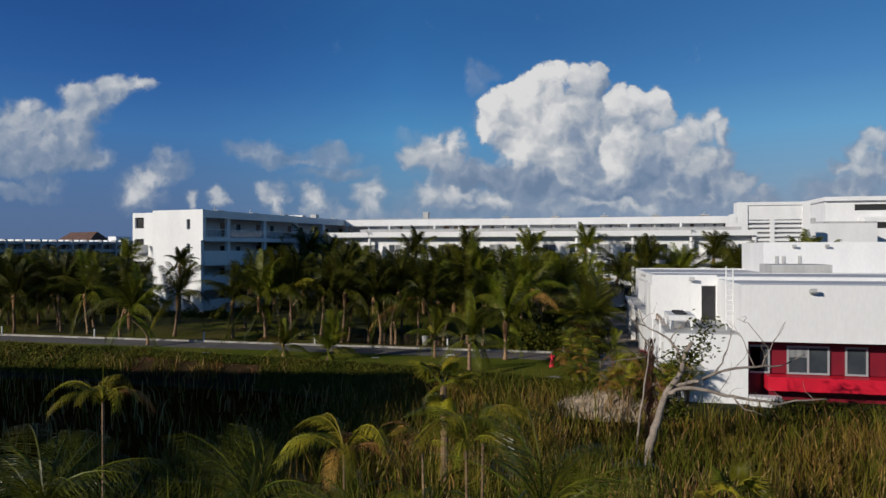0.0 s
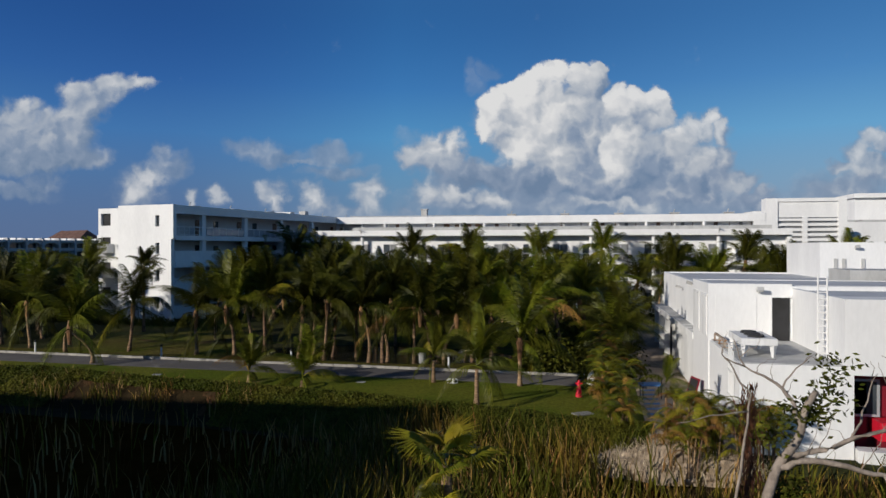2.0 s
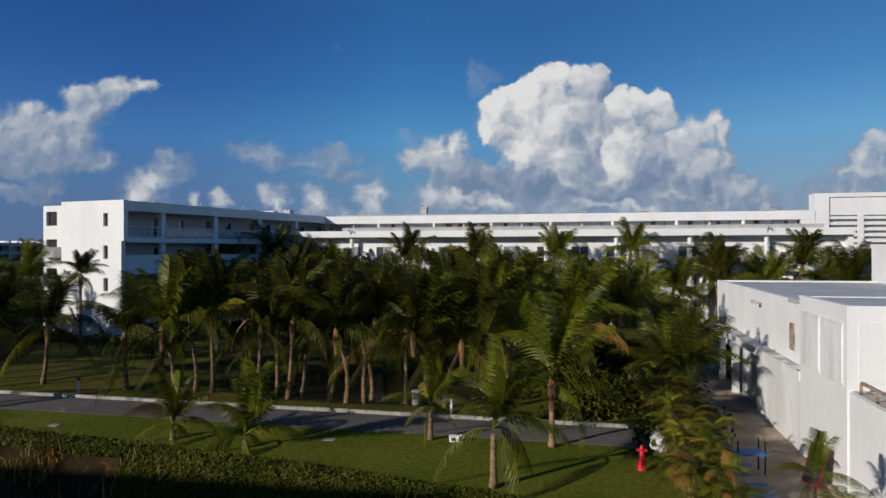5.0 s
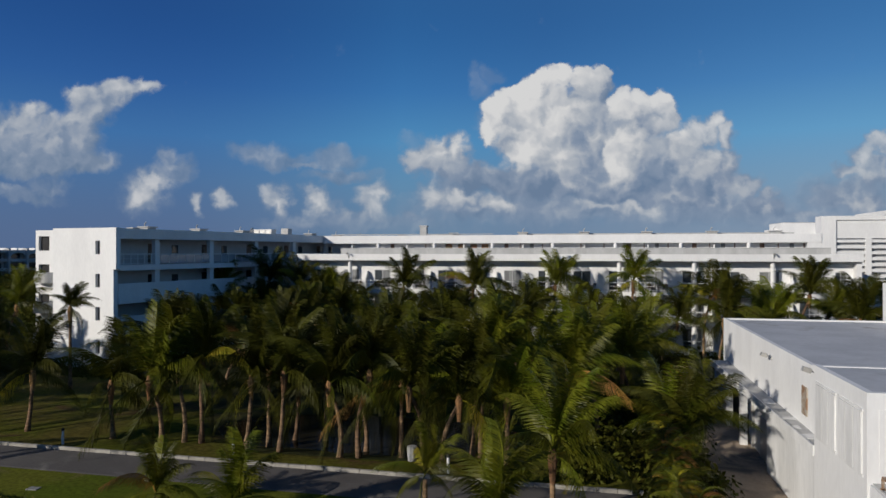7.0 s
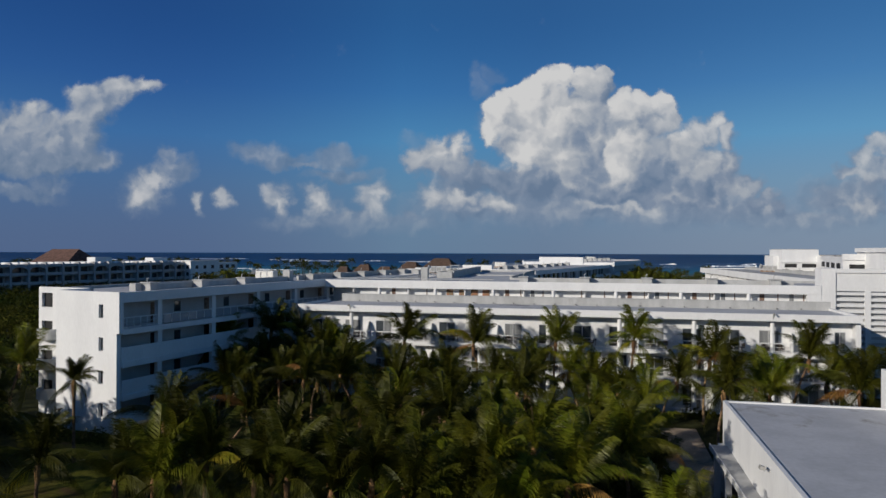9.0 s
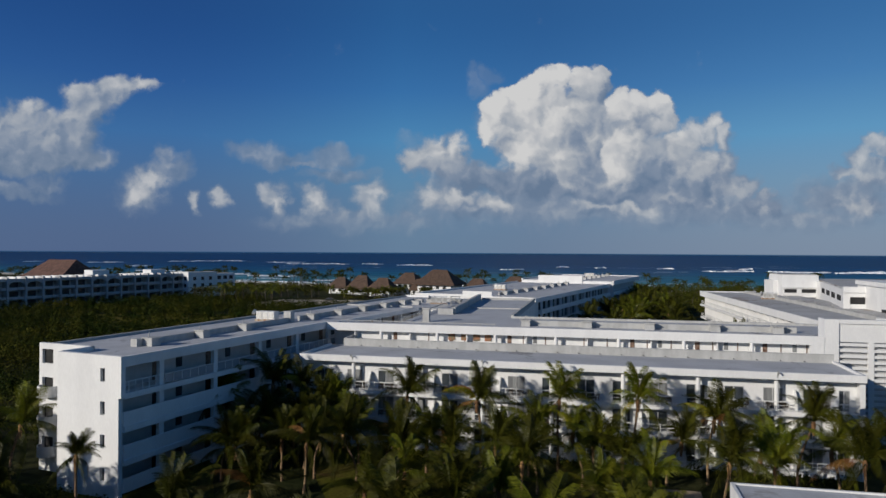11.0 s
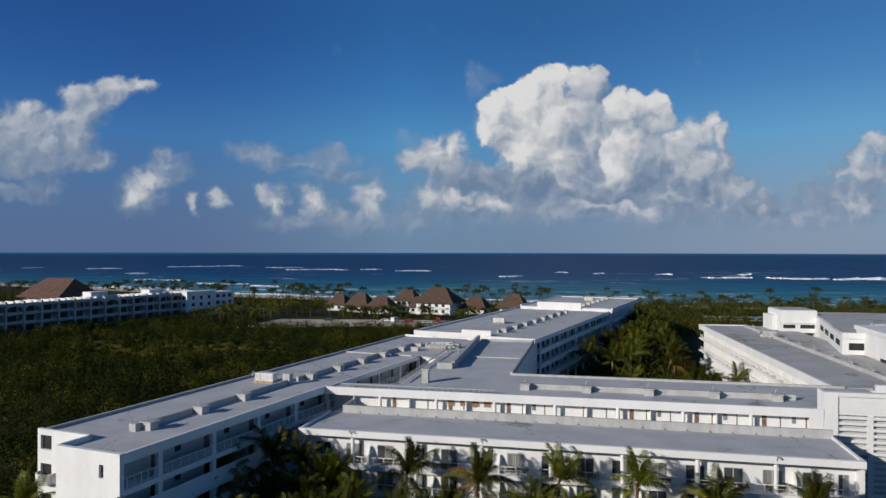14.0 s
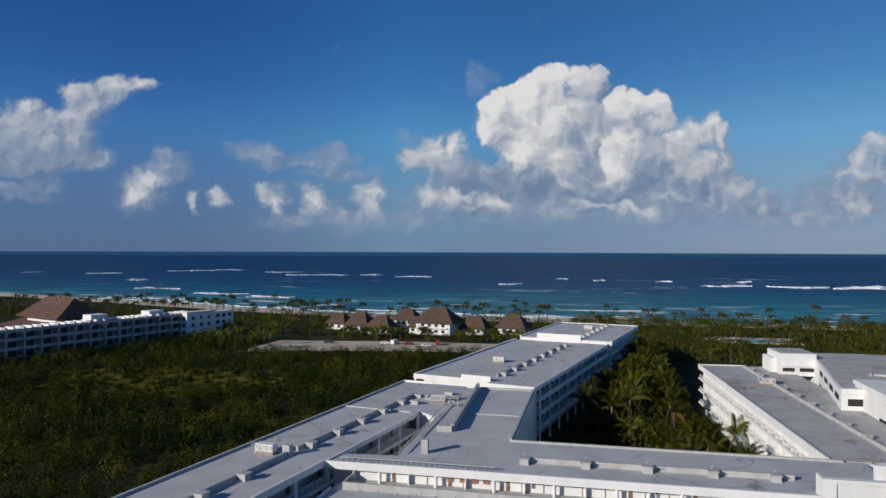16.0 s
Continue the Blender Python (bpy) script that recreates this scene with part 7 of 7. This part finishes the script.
trunk = limb("trunk", [(-0.25, 0, -1.6), (0, 0, 0.1), (0.2, 0, 0.9), (0.43, 0, 1.6), (0.88, 0.1, 2.6), (1.4, 0.1, 3.3), (1.6, 0.1, 4.1), (1.9, 0.1, 4.6)], 0.26, 0.11, thin=0.8)
main_limbs = [
    ([(0.95, 0.1, 2.65), (1.6, -0.1, 2.9), (2.24, -0.2, 3.06), (3.15, -0.3, 3.45), (4.49, -0.2, 3.57), (5.63, -0.1, 3.61), (6.74, 0.1, 4.07)], 0.16, 0.035),
    ([(0.75, 0.1, 2.3), (1.1, -0.2, 2.6), (1.79, -0.4, 2.71), (2.7, -0.7, 2.54), (3.59, -0.8, 2.38), (5.17, -0.8, 2.11), (6.29, -0.8, 2.27), (7.4, -0.7, 2.3)], 0.18, 0.035),
    ([(1.46, 0.1, 3.6), (1.3, 0.2, 4.2), (1.0, 0.3, 4.65), (0.5, 0.4, 5.0), (-0.01, 0.5, 5.26), (-0.3, 0.6, 6.05)], 0.12, 0.02),
    ([(-0.01, 0.5, 5.26), (-0.6, 0.5, 5.51), (-0.75, 0.5, 5.9)], 0.05, 0.012),
    ([(1.0, 0.3, 4.65), (1.46, 0.4, 5.22), (2.08, 0.5, 5.63)], 0.05, 0.012),
    ([(2.7, -0.2, 3.25), (3.2, 0.1, 3.7), (3.58, 0.3, 4.64), (3.81, 0.3, 5.08)], 0.07, 0.015),
    ([(4.45, -0.2, 3.57), (4.14, 0.1, 4.6), (3.93, 0.1, 5.02)], 0.05, 0.012),
    ([(4.76, -0.2, 3.58), (5.38, 0.1, 4.6), (5.99, 0.2, 5.47)], 0.055, 0.012),
    ([(5.17, 0.0, 4.29), (4.34, 0.2, 5.43), (3.83, 0.2, 5.63)], 0.035, 0.01),
    ([(3.32, -0.8, 2.42), (3.73, -0.9, 1.92), (4.56, -1.0, 1.65)], 0.07, 0.02),
    ([(2.7, -0.7, 2.54), (3.0, -0.8, 3.1), (3.2, -0.8, 3.3)], 0.03, 0.01),
]
for pts, r0, r1 in main_limbs:
    fine = limb("branch", pts, r0, r1)
    for k in range(4, len(fine) - 1, 3):
        p = fine[k]
        d = Vector((rnd.uniform(-0.7, 0.8), rnd.uniform(-0.4, 0.4), rnd.uniform(0.1, 1.0)))
        q = p + d * rnd.uniform(0.3, 0.7)
        limb("twig", [p, q, q + d * 0.4 + Vector((rnd.uniform(-0.4, 0.4), 0, rnd.uniform(-0.2, 0.4)))], 0.024, 0.007)
limb("second_trunk", [(-0.45, 0.6, -1.5), (-0.39, 0.6, 0.2), (-0.19, 0.6, 1.6), (0.04, 0.6, 3.16), (0.22, 0.6, 4.4), (-0.23, 0.6, 4.98), (-0.58, 0.6, 5.5)], 0.10, 0.03)
limb("twig", [(0.1, 0.6, 3.9), (-1.0, 0.6, 3.78), (-2.04, 0.5, 3.57)], 0.045, 0.01)
# the few leaves left on it
vs, fs = [], []
for cx, cz, n in ((1.9, 4.0, 150), (1.4, 3.9, 110), (2.3, 4.6, 90), (1.2, 1.7, 260), (0.9, 3.2, 70), (2.7, 5.2, 60), (2.4, 5.5, 26)):
    for k in range(n):
        p = side * (cx + rnd.gauss(0, 0.32)) + deep * rnd.gauss(0.25, 0.25) + Vector((0, 0, cz + rnd.gauss(0, 0.22)))
        a = Vector((rnd.uniform(-1, 1), rnd.uniform(-1, 1), rnd.uniform(-0.6, 0.6))).normalized() * 0.11
        b = a.orthogonal().normalized() * 0.05
        i = len(vs)
        vs += [tuple(p - a), tuple(p + b), tuple(p + a), tuple(p - b)]
        fs.append((i, i + 1, i + 2, i + 3))
soup("leaves", vs, fs, M["leaf"], tree, "few green leaves left on the dead tree")
vs, fs = [], []
for k in range(520):
    p = side * (0.30 + rnd.gauss(0, 0.16)) + deep * 0.9 + Vector((0, 0, rnd.uniform(0.2, 4.6)))
    a = Vector((rnd.uniform(-0.4, 0.4), rnd.uniform(-0.4, 0.4), -1)).normalized() * rnd.uniform(0.12, 0.25)
    b = a.orthogonal().normalized() * 0.03
    i = len(vs)
    vs += [tuple(p - a), tuple(p + b), tuple(p + a), tuple(p - b)]
    fs.append((i, i + 1, i + 2, i + 3))
soup("dead_vine", vs, fs, M["vine"], tree, "withered red-brown vine on the trunk")

# pale heap of dry stalks and rubble at the foot of the wall
mound = thing("rubble_mound", "pale mound of rubble and dry grass beside the lane", "mound", at=(4.7, 43.0, -0.55))
bm = bmesh.new()
bmesh.ops.create_icosphere(bm, subdivisions=4, radius=1.0)
for v in bm.verts:
    k = 1 + 0.22 * noise.noise(v.co * 2.3) + 0.10 * noise.noise(v.co * 7)
    v.co = Vector((v.co.x * 3.4 * k + 0.7, v.co.y * 1.3 * k, max(-0.2, v.co.z * 1.0 * k)))
M["rubble"] = material("pale_rubble", (0.40, 0.31, 0.22), 0.95, (0.24, 0.18, 0.12), 2.0, fine=0.25, fine_scale=8, bump=0.8, bump_scale=6)
part("earth", bm, M["rubble"], mound)
vs, fs = [], []
for k in range(1500):
    a, r = rnd.uniform(0, math.tau), math.sqrt(rnd.random())
    blades(vs, fs, rnd, 0.7 + 3.6 * r * math.cos(a), 1.5 * r * math.sin(a), 0.75 * (1 - r * r), rnd.uniform(0.3, 0.8), 0.6, 0.012)
M["straw"] = material("bleached_dry_grass", (0.46, 0.38, 0.27), 0.9, (0.34, 0.27, 0.18), 1.5, island_random=0.3)
soup("dry_grass", vs, fs, M["straw"], mound)["kind"] = "stuff"
bank = thing("soil_bank", "bare brown soil bank below the hedge", "bank", at=(0, 0, 0))
vs, fs = [], []
for k in range(61):
    x = -34.5 + k * 0.26
    top = hedge_at(x, 0.99)
    for j in range(9):
        f = j / 8
        n = 0.16 * noise.noise(Vector((x * 1.3, f * 3, 4))) + 0.08 * noise.noise(Vector((x * 4, f * 9, 1)))
        vs.append((x, top.y + 0.5 - 2.2 * f, top.z + 0.05 - 1.55 * f + n))
        if k and j:
            i = k * 9 + j
            fs.append((i - 10, i - 9, i, i - 1))
soup("soil", vs, fs, M["soil"], bank)

# things on the lawn
hyd = thing("red_stand", "bright red flared standpipe on the lawn", "standpipe", at=(0.92, 54.1, 0.0))
bm = bmesh.new()
tube(bm, [(0, 0, 0), (0, 0, 0.06), (0, 0, 0.55), (0, 0, 0.8), (0, 0, 0.88), (0, 0, 1.02)], [0.22, 0.20, 0.13, 0.08, 0.10, 0.04], 14)
part("column", bm, M["red"], hyd)
part("arm", boxes((-0.2, 0.2, -0.05, 0.05, 0.78, 0.87)), M["red"], hyd)
bag = thing("white_bag", "crumpled white sack leaning on the shrubs", "sack", at=(1.75, 56.2, 0.0))
bm = bmesh.new()
bmesh.ops.create_icosphere(bm, subdivisions=3, radius=0.6)
for v in bm.verts:
    k = 1 + 0.25 * noise.noise(v.co * 4)
    v.co = Vector((v.co.x * 0.6 * k, v.co.y * 0.5 * k, 0.62 + v.co.z * 1.05 * k))
part("sack", bm, M["white_old"], bag)
for dx, dz in ((0, 0), (0.32, 0.18)):
    b = thing("white_box", "small white box lying on the lawn by the road", "box", group="white boxes", at=(-7.3 + dx, 56.5 + 0.2 * dz, 0.04), turn=20 + 60 * dx)
    bm = boxes((-0.17, 0.17, -0.15, 0.15, 0, 0.3))
    bmesh.ops.bevel(bm, geom=bm.edges[:], offset=0.02, segments=2, affect="EDGES")
    part("body", bm, M["white"], b)
    part("opening", boxes((-0.09, 0.09, -0.158, -0.152, 0.08, 0.22)), M["dark"], b)
cover = thing("manhole_cover", "grey concrete manhole cover set in the lawn", "manhole cover", at=(1.22, 49.9, 0.03), turn=38)
part("slab", boxes((-0.50, 0.50, -0.32, 0.32, 0, 0.05)), M["cover"], cover)
for k in range(4):
    part("groove", boxes((-0.44 + 0.23 * k, -0.42 + 0.23 * k, -0.27, 0.27, 0.05, 0.054)), M["dark"], cover)
for x, y in ((-27.6, 55.2), (-13.0, 55.6)):
    c = thing("manhole_cover", "small grey concrete cover in the grass", "manhole cover", at=(x, y, 0.03), turn=5)
    part("slab", boxes((-0.28, 0.28, -0.2, 0.2, 0, 0.04)), M["cover"], c)
for x, y in ((-32.0, 62.1), (-20.9, 62.2), (-8.5, 61.9), (-44.0, 62.3), (-55.0, 62.5)):
    b = thing("bollard_light", "slim white bollard light with dark cap by the kerb", "bollard", group="bollard lights", at=(x, y, 0.04))
    bm = bmesh.new()
    tube(bm, [(0, 0, 0), (0, 0, 0.82)], [0.075, 0.07], 10)
    part("post", bm, M["rail"], b)
    bm = bmesh.new()
    tube(bm, [(0, 0, 0.82), (0, 0, 0.94), (0, 0, 1.0)], [0.085, 0.085, 0.03], 10)
    part("cap", bm, M["dark"], b)
bin_ = thing("grey_bin", "small grey bin at the pond's edge", "bin", at=(-10.9, 63.6, 0.05))
bm = bmesh.new()
tube(bm, [(0, 0, 0), (0, 0, 0.75), (0, 0, 0.78)], [0.24, 0.3, 0.27], 12)
part("body", bm, M["concrete"], bin_)
rackb = thing("blue_trolley", "blue trolley frame parked on the lane", "trolley", at=(5.0, 54.6, 0.06), turn=10)
part("tray", boxes((-0.6, 0.6, -0.4, 0.4, 0.75, 0.85)), material("blue_plastic", (0.05, 0.14, 0.32), 0.5), rackb)
for x in (-0.55, 0.5):
    for y in (-0.35, 0.3):
        part("leg", boxes((x, x + 0.05, y, y + 0.05, 0, 1.3)), M["dark"], rackb)
board = thing("leaning_board", "dark signboard with a red rim leaning on the white wall", "board", at=(6.95, 53.6, 0.06), turn=-70)
bm = bmesh.new()
box(bm, -0.5, 0.5, 0, 0.05, 0, 1.5, Matrix.Rotation(radians(-16), 4, "X"))
part("panel", bm, M["dark_red"], board)
bm = bmesh.new()
box(bm, -0.42, 0.42, -0.012, -0.004, 0.1, 1.4, Matrix.Rotation(radians(-16), 4, "X"))
part("plate", bm, M["dark"], board)

# kerb stones along the road
kerb = new("kerb")
tagged(kerb, "worn pale concrete kerb along the road", "kerb", kind="structure")
bm = boxes((0.01, 0.985, -0.11, 0.11, -0.1, 0.17))
bmesh.ops.bevel(bm, geom=[e for e in bm.edges if e.verts[0].co.z > 0 and e.verts[1].co.z > 0], offset=0.025, segments=1, affect="EDGES")
stone = bpy.data.meshes.new("kerb_stone")
bm.to_mesh(stone)
bm.free()
stone.materials.append(M["kerb"])
for k in range(66):
    x = -62 + k
    ob = new("kerb_stone", stone)
    ob.parent = kerb
    ob.matrix_local = pose(x, 60.92 - 0.014 * (x + 4), 0.02 + rnd.uniform(-0.012, 0.012), 0, 0, -0.8 + rnd.uniform(-0.5, 0.5))
